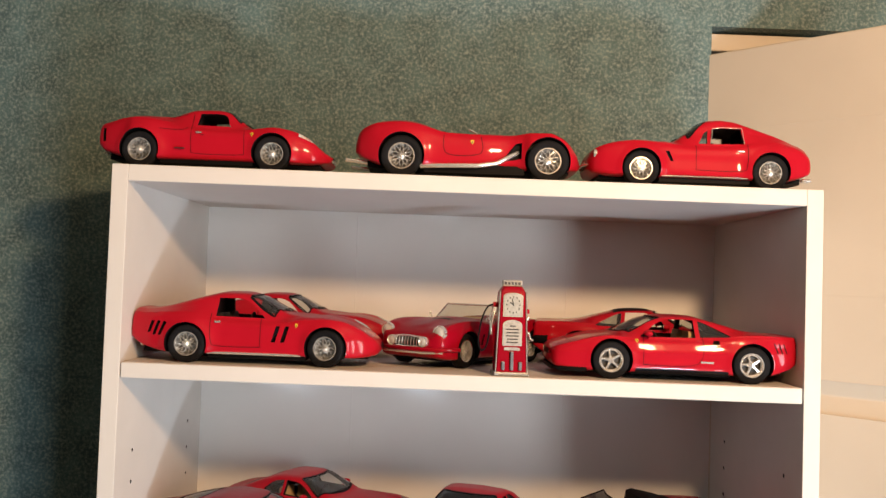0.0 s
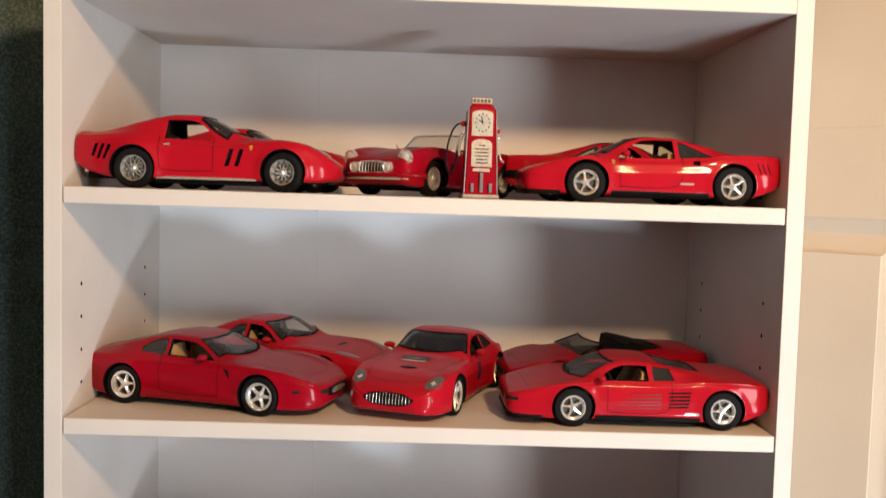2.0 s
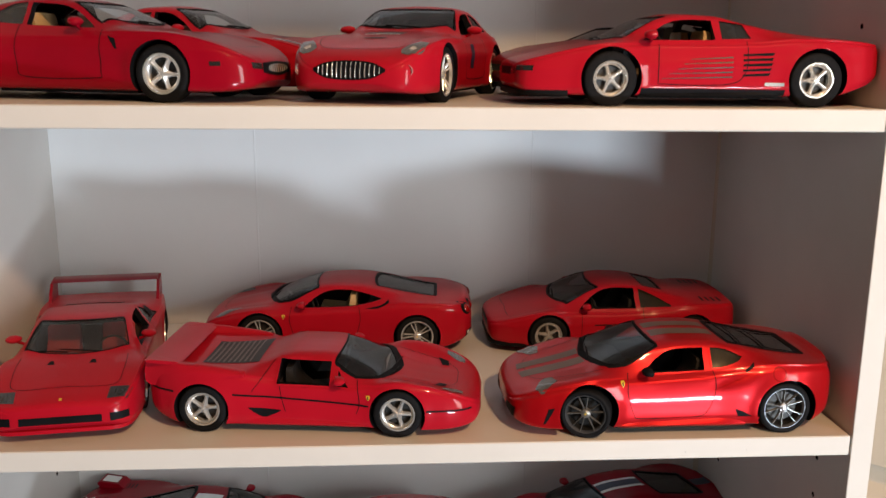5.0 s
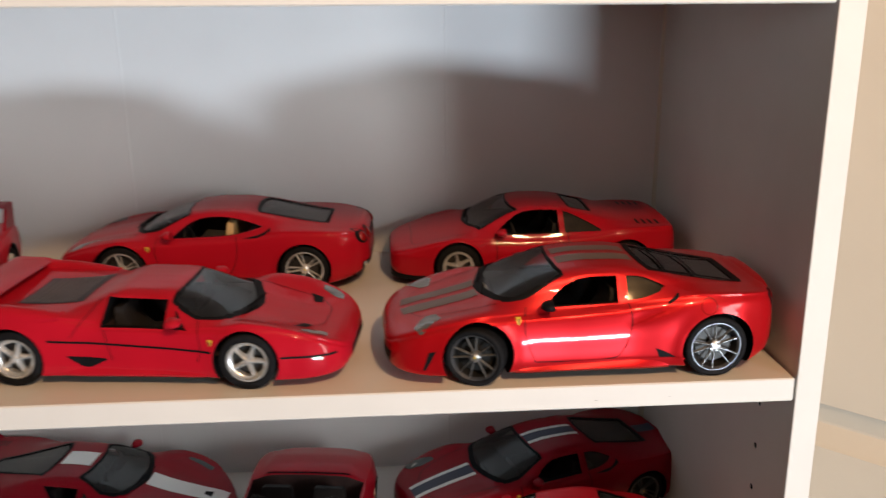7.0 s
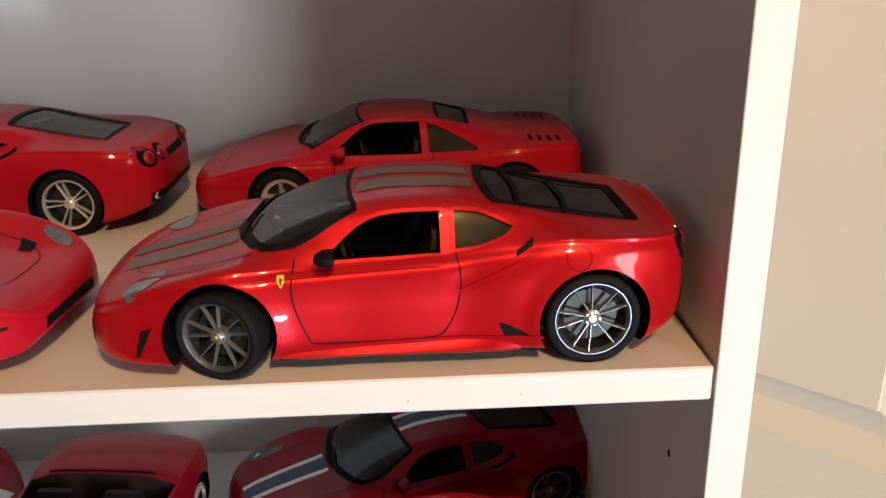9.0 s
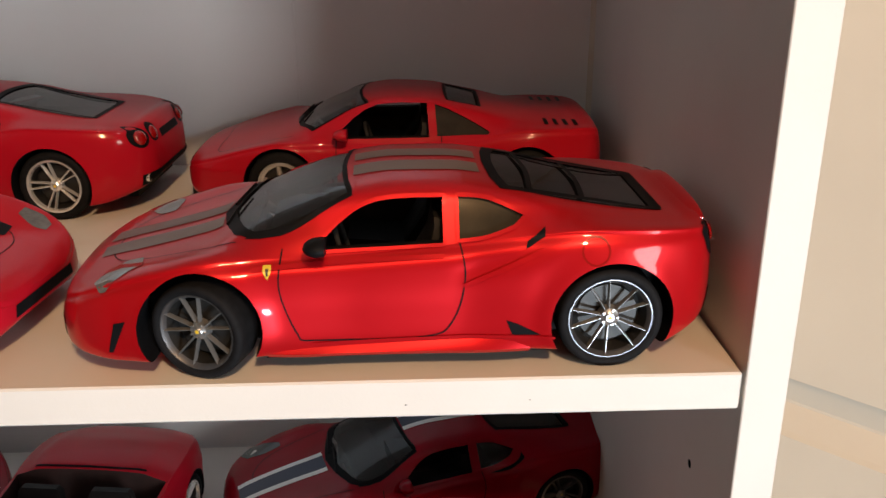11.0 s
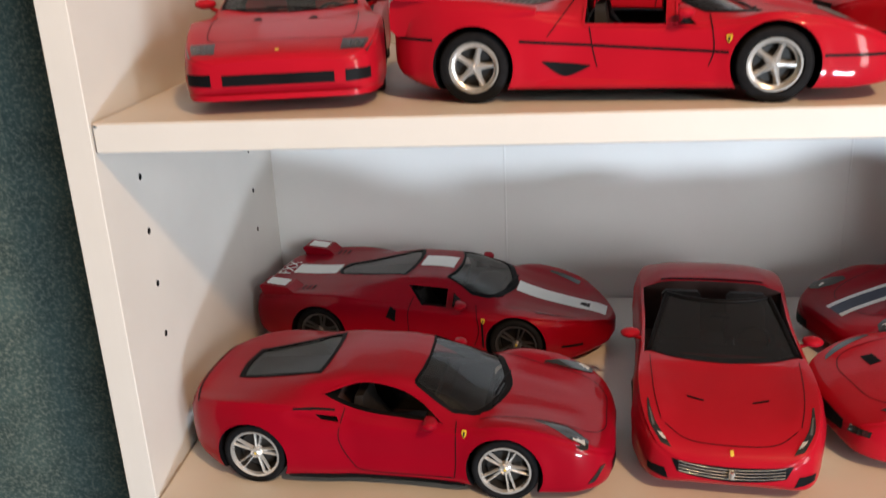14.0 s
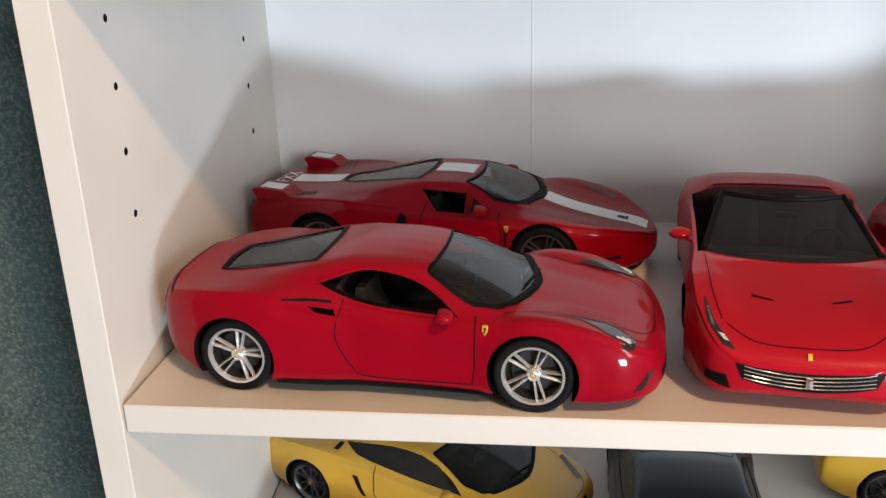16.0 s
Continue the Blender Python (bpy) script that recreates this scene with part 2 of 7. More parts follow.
def evenly(pts, n, smooth=True):
    """n points evenly along a line."""
    line = spline([(*p, 0) for p in pts], 10) if smooth and len(pts) > 2 else [Vector((*p, 0)) for p in pts]
    acc = [0.0]
    for a, b in zip(line, line[1:]):
        acc.append(acc[-1] + (b - a).length)
    out = []
    j = 0
    for i in range(n):
        s = acc[-1] * i / (n - 1)
        while j < len(acc) - 2 and acc[j + 1] < s:
            j += 1
        f = (s - acc[j]) / max(acc[j + 1] - acc[j], 1e-9)
        p = line[j].lerp(line[j + 1], min(max(f, 0), 1))
        out.append((p.x, p.y))
    return out


def cut(ob, cutter_bm, material=None):
    """Cuts a closed mesh out of an object."""
    tool = new("tool", mesh_of("tool", cutter_bm, *([material] if material else [])))
    tool.matrix_world = ob.matrix_world
    mod = ob.modifiers.new("cut", "BOOLEAN")
    mod.solver, mod.operation, mod.object, mod.material_mode = "MANIFOLD", "DIFFERENCE", tool, "TRANSFER"
    bpy.context.view_layer.update()
    me = bpy.data.meshes.new_from_object(ob.evaluated_get(bpy.context.evaluated_depsgraph_get()))
    ob.modifiers.clear()
    old = ob.data
    ob.data = me
    bpy.data.meshes.remove(old)
    td = tool.data
    bpy.data.objects.remove(tool)
    bpy.data.meshes.remove(td)

# ---- room ----
def slab(name, x0, x1, y0, y1, z0, z1, material, label, category, bevel=0.0):
    return tagged(new(name, mesh_of(name, box_bm(x0, x1, y0, y1, z0, z1, bevel), material)), label, category, kind="structure")


WALL_Y = 0.312
slab("floor", -1.7, 1.8, -1.9, 1.1, -0.05, 0.0, CARPET, "brown carpeted floor", "floor")
slab("ceiling", -1.7, 1.8, -1.9, 1.1, 2.44, 2.5, CEILPAINT, "unseen ceiling, coloured dark to limit bounce", "ceiling")
slab("wall_west", -1.75, -1.70, -1.9, WALL_Y + 0.1, 0, 2.44, PAPER, "green speckled wallpapered wall", "wall")
slab("wall_east", 1.80, 1.85, -1.9, 1.1, 0, 2.44, WALLPAINT, "unseen wall, coloured dark to limit bounce", "wall")
# the papered wall behind the bookcase, with the closet opening beside it
slab("wall_north", -1.7, 0.326, WALL_Y, WALL_Y + 0.1, 0, 2.44, PAPER, "dark green speckled wallpapered wall", "wall")
slab("wall_north_head", 0.326, 1.6, WALL_Y, WALL_Y + 0.1, 2.083, 2.44, PAPER, "green speckled wallpaper over the closet opening", "wall")
slab("wall_north_return", 1.6, 1.8, WALL_Y, WALL_Y + 0.1, 0, 2.44, PAPER, "green speckled wallpapered wall", "wall")
slab("wall_closet_back", 0.2, 1.8, 1.0, 1.1, 0, 2.44, DARKNESS, "back wall of the closet, shade put into its colour", "wall")
slab("wall_closet_side", 0.2, 0.25, WALL_Y + 0.1, 1.0, 0, 2.44, DARKNESS, "side wall of the closet, shade put into its colour", "wall")
slab("trim_closet_track", 0.330, 1.59, WALL_Y + 0.022, WALL_Y + 0.062, 2.056, 2.080, DOORPAINT, "white painted head track of the folding door", "trim", 0.002)
slab("closet_shelf", 0.26, 1.59, 0.62, 0.98, 1.985, 2.003, LAMINATE, "white closet shelf behind the folding door", "shelf", 0.002)
# added unseen wall behind the camera, with openings behind the two fill lamps
slab("wall_south_left", -1.75, 0.60, -1.95, -1.9, 0, 2.44, WALLPAINT, "unseen wall, coloured dark to limit bounce", "wall")
slab("wall_south_middle", 1.16, 1.27, -1.95, -1.9, 0, 2.44, WALLPAINT, "unseen dark wall between the lamp openings", "wall")
slab("wall_south_right", 1.77, 1.85, -1.95, -1.9, 0, 2.44, WALLPAINT, "unseen wall, coloured dark to limit bounce", "wall")
slab("wall_south_top", 0.60, 1.16, -1.95, -1.9, 0.66, 2.44, WALLPAINT, "unseen dark wall above the low opening", "wall")
slab("wall_south_head", 1.27, 1.77, -1.95, -1.9, 2.0, 2.44, WALLPAINT, "unseen dark wall above the added panel", "wall")
slab("wall_south_foot", 1.27, 1.77, -1.95, -1.9, 0, 0.70, WALLPAINT, "unseen dark wall below the added panel", "wall")
slab("fill_lamp_panel", 1.24, 1.795, -1.895, -1.885, 0.66, 2.05, PANELCLOTH, "unseen cream cloth panel added behind the broad fill lamp", "blind", 0.002)
slab("wall_south_sill", 0.60, 1.16, -1.95, -1.9, 0, 0.34, WALLPAINT, "unseen dark wall below the low opening", "wall")


def folding_door():
    """One leaf of a moulded closet door, folded out into the room."""
    door = tagged(new("door_1"), "cream painted moulded closet door, standing half open", "door", kind="structure")
    door.matrix_world = pose(0.334, 0.326, 0, 0, 0, -45)
    w, h = 0.365, 2.045
    ob = part("leaf", box_bm(0, w, -0.017, 0.017, 0.012, h, 0.002), DOORPAINT, door)
    def sunk(s0, s1, z0, z1):
        # a sunk field with sloping sides round a raised middle
        b = bmesh.new()
        ring = []
        for off, y in ((0.0, -0.0172), (0.003, -0.0150), (0.018, -0.0066), (0.020, -0.0066), (0.040, -0.0146), (0.0405, -0.0172)):
            ring.append([(s0 + off, y, z0 + off), (s1 - off, y, z0 + off), (s1 - off, y, z1 - off), (s0 + off, y, z1 - off)])
        grid_bm([r + [r[0]] for r in ring], bm=b)
        b.faces.new([b.verts.new(p) for p in ring[-1]])
        bmesh.ops.remove_doubles(b, verts=b.verts[:], dist=1e-5)
        return b
    for s0, s1, z0, z1 in ((0.075, 0.288, 1.727, 1.940), (0.075, 0.288, 1.029, 1.626), (0.075, 0.288, 0.2, 0.92)):
        cut(ob, box_bm(s0, s1, -0.03, -0.0064, z0, z1))
        part("panel", sunk(s0 - 0.0002, s1 + 0.0002, z0, z1), DOORPAINT, door)
    return door


folding_door()

# ---- bookcase ----
IN, OUT, DEPTH, TOP = 0.335, 0.3513, 0.302, 1.83
SHELF = {"A": 1.635, "B": 1.4195, "C": 1.180, "D": 0.9590, "E": 0.768, "F": 0.50, "G": 0.27}


def bookcase():
    case = tagged(new("bookcase"), "white laminate bookcase with adjustable shelves, against a green wall", "bookcase")
    for sgn in (-1, 1):
        x0, x1 = sorted((sgn * IN, sgn * OUT))
        ob = part("side_panel", box_bm(x0, x1, 0, DEPTH, 0, TOP, 0.0004, 1), LAMINATE, case)
        pins = bmesh.new()
        for y in (0.048, 0.244):
            for low in (1.0430, 1.4435):
                for k in range(4):
                    z = low + 0.0323 * k
                    bmesh.ops.create_cone(pins, segments=12, radius1=0.0021, radius2=0.0021, depth=0.018, cap_ends=True,
                                          matrix=Matrix.Translation((sgn * (IN + 0.001), y, z)) @ Matrix.Rotation(radians(90), 4, "Y"))
        cut(ob, pins, TRIM)
    part("top_panel", box_bm(-IN, IN, 0, DEPTH, TOP - 0.0165, TOP, 0.0007, 1), LAMINATE, case)
    for z in SHELF.values():
        part("shelf", box_bm(-IN + 0.0012, IN - 0.0012, 0.0005, DEPTH - 0.004, z - 0.0155, z, 0.0008, 1), LAMINATE, case)
    part("base_board", box_bm(-IN, IN, 0.02, 0.034, 0, 0.075, 0.001, 1), LAMINATE, case)
    part("bottom_panel", box_bm(-IN, IN, 0.0, DEPTH, 0.075, 0.091, 0.001, 1), LAMINATE, case)
    for x in (-0.137, 0.141):
        part("joint_strip", box_bm(x - 0.0008, x + 0.0008, DEPTH - 0.0004, DEPTH + 0.001, 0.09, TOP - 0.017, 0.0003, 1), BACKING, case)
    for x0, x1 in ((-OUT + 0.002, -0.137), (-0.137, 0.141), (0.141, OUT - 0.002)):
        part("back_panel", box_bm(x0, x1, DEPTH, DEPTH + 0.004, 0.05, TOP - 0.001, 0.0002, 1), BACKING, case)
    # small scuffs on the front edges of the shelves
    rnd = random.Random(5)
    for x, z, r in ((0.209, 1.170, 0.0003), (0.255, 1.171, 0.00025), (-0.332, 1.1785, 0.0008)):
        b = bmesh.new()
        ring = [b.verts.new((x + r * (1.2 + 0.5 * rnd.random()) * math.cos(a), 0.00025, z + r * (0.6 + 0.4 * rnd.random()) * math.sin(a))) for a in [2 * math.pi * i / 9 for i in range(9)]]
        b.faces.new(ring)
        part("scuff", b, BRAKE, case)
    # the case leans a little towards its foot
    for ob in case.children:
        for v in ob.data.vertices:
            v.co.x += 0.0052 * (1.63 - v.co.z)
    return case


bookcase()

# ---- model cars ----
from mathutils.bvhtree import BVHTree

WHEELS = {}


def wheel_meshes(style, radius, width):
    """The meshes of a wheel, facing +y, with its axis at the origin; made once for each kind and size."""
    key = (style, round(radius, 3), round(width, 3))
    if key in WHEELS:
        return WHEELS[key]
    r, h = radius, width / 2
    kind = style.split("_")[0]
    rr = {"wire": 0.63, "star": 0.70, "split": 0.765, "ten": 0.79}[kind] * (r if style != "star_chrome" else r * 0.92)
    b = lathe_bm([(rr * 0.96, -h * 0.8), (rr * 1.02, -h), (r * 0.93, -h), (r, -h * 0.72), (r, h * 0.72), (r * 0.975, h * 0.9), (r * 0.92, h * 1.0), (rr * 1.08, h * 0.99), (rr * 1.0, h * 0.86), (rr * 0.97, h * 0.5)], 36)
    made = {"tyre": mesh_of("tyre", b, TYRE, smooth=40)}
    lip = h * (0.93 if kind != "ten" else 0.9)
    if kind in ("split", "ten"):
        made["barrel"] = mesh_of("barrel", lathe_bm([(rr * 0.80, -h * 0.7), (rr * 0.86, h * 0.30), (rr * 0.895, h * 0.64)], 36), BRAKE, smooth=40)
    b = lathe_bm([(rr * 0.81, -h * 0.7), (rr * 0.87, h * 0.30), (rr * 0.90, h * 0.66), (rr * (0.985 if kind == "ten" else 0.93), lip), (rr * 1.01, lip), (rr * 1.005, h * 0.6), (rr * 0.985, -h * 0.7)], 36, closed=True)
    rim = {"wire": CHROME, "star": ALLOY, "split": ALLOY, "ten": STEEL}[kind]
    if style.endswith("chrome"):
        rim = CHROME
    if style.endswith("mid"):
        rim = MIDALLOY
    if style.endswith("dark"):
        rim = STEEL
    if style.endswith("grey"):
        rim = GRAPHITE
    made["rim"] = mesh_of("rim", b, STEEL if kind == "ten" else rim, smooth=40)
    s = bmesh.new()

    def bar(a0, a1, r0, r1, w0, w1, y0, y1, th):
        # a tapered bar from the hub to the rim
        p0 = Vector((r0 * math.cos(a0), y0, r0 * math.sin(a0)))
        p1 = Vector((r1 * math.cos(a1), y1, r1 * math.sin(a1)))
        d = (p1 - p0).normalized()
        side = d.cross(Vector((0, 1, 0))).normalized()
        rows = []
        for f in (0, 0.25, 0.6, 1.0):
            p = p0.lerp(p1, f)
            w = (w0 + (w1 - w0) * f) / 2
            rows.append([p - side * w - Vector((0, th, 0)), p - side * w * 0.85 - Vector((0, th * 0.45, 0)), p - side * w * 0.2, p + side * w * 0.2, p + side * w * 0.85 - Vector((0, th * 0.45, 0)), p + side * w - Vector((0, th, 0))])
        grid_bm(rows, close_v=True, cap=True, bm=s)

    tau = 2 * math.pi
    if kind == "wire":
        n = 10
        for i in range(n):
            for dirn, y0, y1, f in ((1, 0.75, 0.62, 1.0), (-1, 0.75, 0.62, 1.0), (1, 0.2, 0.80, 1.5), (-1, 0.2, 0.80, 1.5)):
                a = tau * (i + (0.5 if f > 1 else 0)) / n
                bar(a, a + dirn * tau * f / n * 1.3, rr * 0.20, rr * 0.92, rr * 0.040, rr * 0.034, h * y0, h * y1, rr * 0.03)
        lathe_bm([(0.0, h * 1.02), (rr * 0.07, h * 1.02), (rr * 0.12, h * 0.9), (rr * 0.19, h * 0.85), (rr * 0.2, h * 0.1), (rr * 0.05, h * 0.1)], 16, bm=s)
        bar(0.5, 0.5, rr * 0.02, rr * 0.22, rr * 0.07, rr * 0.04, h * 1.06, h * 1.0, rr * 0.05)
        bar(0.5 + math.pi, 0.5 + math.pi, rr * 0.02, rr * 0.22, rr * 0.07, rr * 0.04, h * 1.06, h * 1.0, rr * 0.05)
    elif kind == "star":
        for i in range(5):
            a = tau * i / 5 + math.pi / 2
            bar(a, a, rr * 0.10, rr * 0.50, rr * 0.40, rr * 0.23, h * 0.80, h * 0.70, h * 0.40)
            bar(a, a, rr * 0.48, rr * 0.90, rr * 0.23, rr * 0.30, h * 0.70, h * 0.60, h * 0.40)
        lathe_bm([(rr * 0.78, h * 0.30), (rr * 0.79, h * 0.58), (rr * 0.84, h * 0.66), (rr * 0.93, h * 0.72), (rr * 0.95, h * 0.40)], 36, bm=s, closed=True)
    elif kind == "split":
        for i in range(5):
            a = tau * i / 5 + math.pi / 2
            for d in (-1, 1):
                bar(a + d * 0.28, a + d * 0.145, rr * 0.20, rr * 0.96, rr * 0.10, rr * 0.095, h * 0.56, h * 0.80, h * 0.3)
    elif kind == "ten":
        for i in range(10):
            a = tau * (i // 2) / 5 + (0.19 if i % 2 else -0.19) + math.pi / 2
            bar(a, a + (0.06 if i % 2 else -0.06), rr * 0.12, rr * 0.96, rr * 0.070, rr * 0.045, h * 0.62, h * 0.82, h * 0.28)
    if kind != "wire":
        lathe_bm([(0.0, h * 0.80), (rr * 0.10, h * 0.80), (rr * 0.13, h * 0.74), (rr * 0.22, h * 0.66), (rr * 0.26, h * 0.2)], 20, bm=s)
        for i in range(5):
            a = tau * (i + 0.5) / 5 + math.pi / 2
            bmesh.ops.create_cone(s, segments=6, radius1=rr * 0.035, radius2=rr * 0.03, depth=h * 0.1, cap_ends=True,
                                  matrix=Matrix.Translation((rr * 0.185 * math.cos(a), h * 0.73, rr * 0.185 * math.sin(a))) @ Matrix.Rotation(radians(90), 4, "X"))
    made["spokes"] = mesh_of("spokes", s, rim, smooth=35)
    made["brake_disc"] = mesh_of("brake_disc", lathe_bm([(0.0, h * 0.05), (rr * 0.72, h * 0.05), (rr * 0.74, -h * 0.1), (rr * 0.95, -h * 0.3), (rr * 0.95, -h * 0.6)], 28), BRAKE, smooth=40)
    if kind != "wire":
        made["hub_cap"] = mesh_of("hub_cap", lathe_bm([(0.0, h * 0.815), (rr * 0.04, h * 0.815), (rr * 0.055, h * 0.80)], 12), BADGE if kind != "star" else ALLOY)
    WHEELS[key] = made
    return made


class Car:
    """One scale model: a lofted body with cut arches and windows, and parts laid on its skin. Sizes are those of the full-size car, in metres from the nose."""

    def __init__(self, name, label, spec, paint, place, heading, shelf, ratio=1 / 18.0, steer=0.0, group=""):
        self.spec, self.paint, self.k = spec, paint, ratio
        self.root = tagged(new(name), label, "model car", group)
        self.wb, self.xf, self.r = spec["wb"], spec["xf"], spec.get("r", 0.33)
        self.half = max(v for _, v in spec["plan"])
        self.mid = self.xf + self.wb / 2
        self.root.matrix_world = pose(place[0], place[1], shelf, 0, 0, heading)
        self.steer = steer
        self.build()

    def P(self, x, y, z):
        """Full-size, nose at 0, to the model's own metres, nose at +x."""
        return Vector(((self.mid - x) * self.k, y * self.k, z * self.k))

    def half_section(self, x, inset=0.0, floor=None):
        s = self.spec
        w = curve_at(s["plan"], x) - inset
        zt, zs = curve_at(s["top"], x) - inset * 0.7, curve_at(s["sh"], x) - inset * 0.4
        zb = curve_at(s["bot"], x) if floor is None else floor
        zs = max(zs, zb + 0.06)
        g = min(max((zt - zs) / 0.22, 0.0), 1.0)
        g = g * g * (3 - 2 * g)
        tuck = s.get("tuck", 0.05)
        ws = w - tuck - s.get("lean", 0.02) * g
        yr = (0.56 * (1 - g) + s.get("roofw", 0.66) * g) * w
        f = 0.72 * (1 - g) + 0.88 * g
        zr = zs + (zt - zs) * f
        wide = s.get("wide", 0.45)
        hs = zs - zb
        c = s.get("crisp", 0.0) + 0.05
        pts = [(0, zb), (w * 0.55, zb), (w - 0.09, zb), (w - 0.014, zb + 0.11 * hs), (w, zb + wide * hs), (w - 0.35 * tuck, zb + 0.84 * hs), (ws + 0.008 * c, zs - 0.026 * c), (ws - 0.014 * c, zs + 0.003 * c),
               (ws + (yr - ws) * 0.5, zs + (zr - zs) * (0.56 if g < 0.5 else 0.52)), (yr, zr), (yr * 0.5, zr + (zt - zr) * 0.78), (0, zt)]
        return spline([(0, y, z) for y, z in pts], 6)

    def sculpt(self, x, half):
        """Presses the creases, hollows and arch flares of the form into one section of the skin."""
        s = self.spec
        out = []
        for i, (y, z) in enumerate(half):
            a, b = half[max(i - 1, 0)], half[min(i + 1, len(half) - 1)]
            ty, tz = b[0] - a[0], b[1] - a[1]
            d = math.hypot(ty, tz) or 1.0
            ny, nz = abs(tz) / d, max(-ty / d, 0.0)
            dy = dz = 0.0
            for keys, amount, over, under in s.get("creases", ()):
                x0, x1 = keys[0][0], keys[-1][0]
                if x0 < x < x1:
                    fade = min(1.0, (x - x0) / 0.22, (x1 - x) / 0.22)
                    q = z - curve_at(keys, x)
                    dy += amount * fade * fade * (3 - 2 * fade) * math.exp(-(q / (over if q > 0 else under)) ** 2) * ny
            for keys, amount, outer, inner in s.get("crests", ()):
                x0, x1 = keys[0][0], keys[-1][0]
                if x0 < x < x1:
                    fade = min(1.0, (x - x0) / 0.22, (x1 - x) / 0.22)
                    q = y - curve_at(keys, x)
                    dz += amount * fade * fade * (3 - 2 * fade) * math.exp(-(q / (outer if q > 0 else inner)) ** 2) * nz
            for xa, ra in ((self.xf, s.get("arch_f", self.r * 1.13)), (self.xf + self.wb, s.get("arch_r", self.r * 1.13))):
                q = math.hypot(x - xa, z - self.r) - ra
                dy += s.get("flare", 0.016) * math.exp(-(max(q, 0.0) / 0.075) ** 2) * ny if q < 0.25 else 0.0
            edge = min(1.0, y / 0.05)
            out.append((y + dy * edge, z + dz))
        return out

    def build(self):
        s = self.spec
        L = s["plan"][-1][0]
        n = 132
        xs = sorted({0.0, L} | {L * (0.5 - 0.5 * math.cos(math.pi * i / n)) * 0.35 + L * i / n * 0.65 for i in range(1, n)})
        rows = []
        for x in xs:
            half = self.sculpt(x, [(p.y, p.z) for p in self.half_section(x)])
            ring = [self.P(x, y, z) for y, z in half] + [self.P(x, -y, z) for y, z in half[-2:0:-1]]
            rows.append(ring)
        bm = grid_bm(rows, close_v=True, cap=True)
        me = mesh_of("body", bm, self.paint, TRIM)
        body = new("body", me)
        body.parent = self.root
        self.body = body
        probe = bmesh.new()
        probe.from_mesh(me)
        bmesh.ops.triangulate(probe, faces=probe.faces)
        self.tree = BVHTree.FromBMesh(probe)
        probe.free()
        # cabin hollow
        body.parent = None
        if s.get("hollow"):
            x0, x1, zf = s["hollow"]
            rows = []
            for i in range(25):
                x = x0 + (x1 - x0) * i / 24
                pts = [(p.y, p.z) for p in self.half_section(x, 0.085, zf)][4:]
                ring = [self.P(x, y, max(z, zf)) for y, z in [(0, zf)] + pts]
                ring += [self.P(x, -y, max(z, zf)) for y, z in pts[-2::-1]]
                rows.append(ring)
            hollow = grid_bm(rows, close_v=True, cap=True)
            if s.get("open_top"):
                # an open car: the hollow goes on up through the skin
                for v in hollow.verts:
                    x = self.mid - v.co.x / self.k
                    if v.co.z / self.k > curve_at(s["sh"], x) - 0.16:
                        v.co.z += 0.5 * self.k
            cut(body, hollow, CABIN)
        # wheel arches
        arches = bmesh.new()
        wid = s.get("tyre", 0.23)
        for xa, ra in ((self.xf, s.get("arch_f", self.r * 1.13)), (self.xf + self.wb, s.get("arch_r", self.r * 1.13))):
            for sgn in (-1, 1):
                w = curve_at(s["plan"], xa)
                bmesh.ops.create_cone(arches, segments=40, radius1=ra * self.k, radius2=ra * self.k, depth=0.5 * self.k, cap_ends=True,
                                      matrix=Matrix.Translation(self.P(xa, sgn * (w - wid - 0.10 + 0.25), self.r + 0.01)) @ Matrix.Rotation(radians(90), 4, "X"))
        cut(body, arches, TRIM)
        # window openings
        for low, up in s.get("side", ()):
            out = evenly(low, 9) + evenly(up, 9)[::-1]
            self.prism(out, "side")
        for key in ("screen", "back"):
            if s.get(key):
                low, up = s[key]
                self.prism(evenly(low, 11) + evenly(up, 11)[::-1], "top", zmin=s.get(key + "_z", 0.75))
        for low, up in s.get("slots", ()):
            self.prism(evenly(low, 5, False) + evenly(up, 5, False)[::-1], "side", depth=0.06)
        body.parent = self.root
        body.data.shade_smooth()
        body.data.set_sharp_from_angle(angle=radians(32))
        # panes and seals
        pane = s.get("pane", SMOKE)
        for low, up in s.get("side", ())[s.get("open_side", 1):]:
            self.patch("side_window", low, up, "side", -0.012, s.get("side_pane", pane))
        if s.get("screen"):
            self.patch("windscreen", *s["screen"], "top", -0.008, pane, both=False)
            self.ribbon("windscreen_seal", s["screen"][0] + s["screen"][1][::-1], "top", s.get("seal", 0.02), 0.006, TRIM, both=False, loop=True)
            self.border("windscreen_border", *s["screen"], *s.get("screen_border", (0.085, 0.03, 0.035)))
            (xs0, _), (xs1, _) = s["screen"][0][len(s["screen"][0]) // 2], s["screen"][1][2]
            for y0, y1 in ((0.30, -0.22), (-0.10, -0.52)):
                line = [self.meet(xs0 + (0.06 + 0.10 * f) * (xs1 - xs0), y0 + (y1 - y0) * f, "top")[0] + Vector((0, 0, 0.014 * self.k)) for f in (0, 0.33, 0.66, 1.0)]
                part("wiper", tube_bm(line, 0.009 * self.k, 5), TRIM, self.root)
        if s.get("back"):
            self.patch("rear_window", *s["back"], "top", -0.008, pane, both=False)
            self.border("rear_window_border", *s["back"], *s.get("back_border", (0.045, 0.045, 0.045)))
            self.ribbon("rear_window_seal", s["back"][0] + s["back"][1][::-1], "top", s.get("seal", 0.02), 0.006, TRIM, both=False, loop=True)
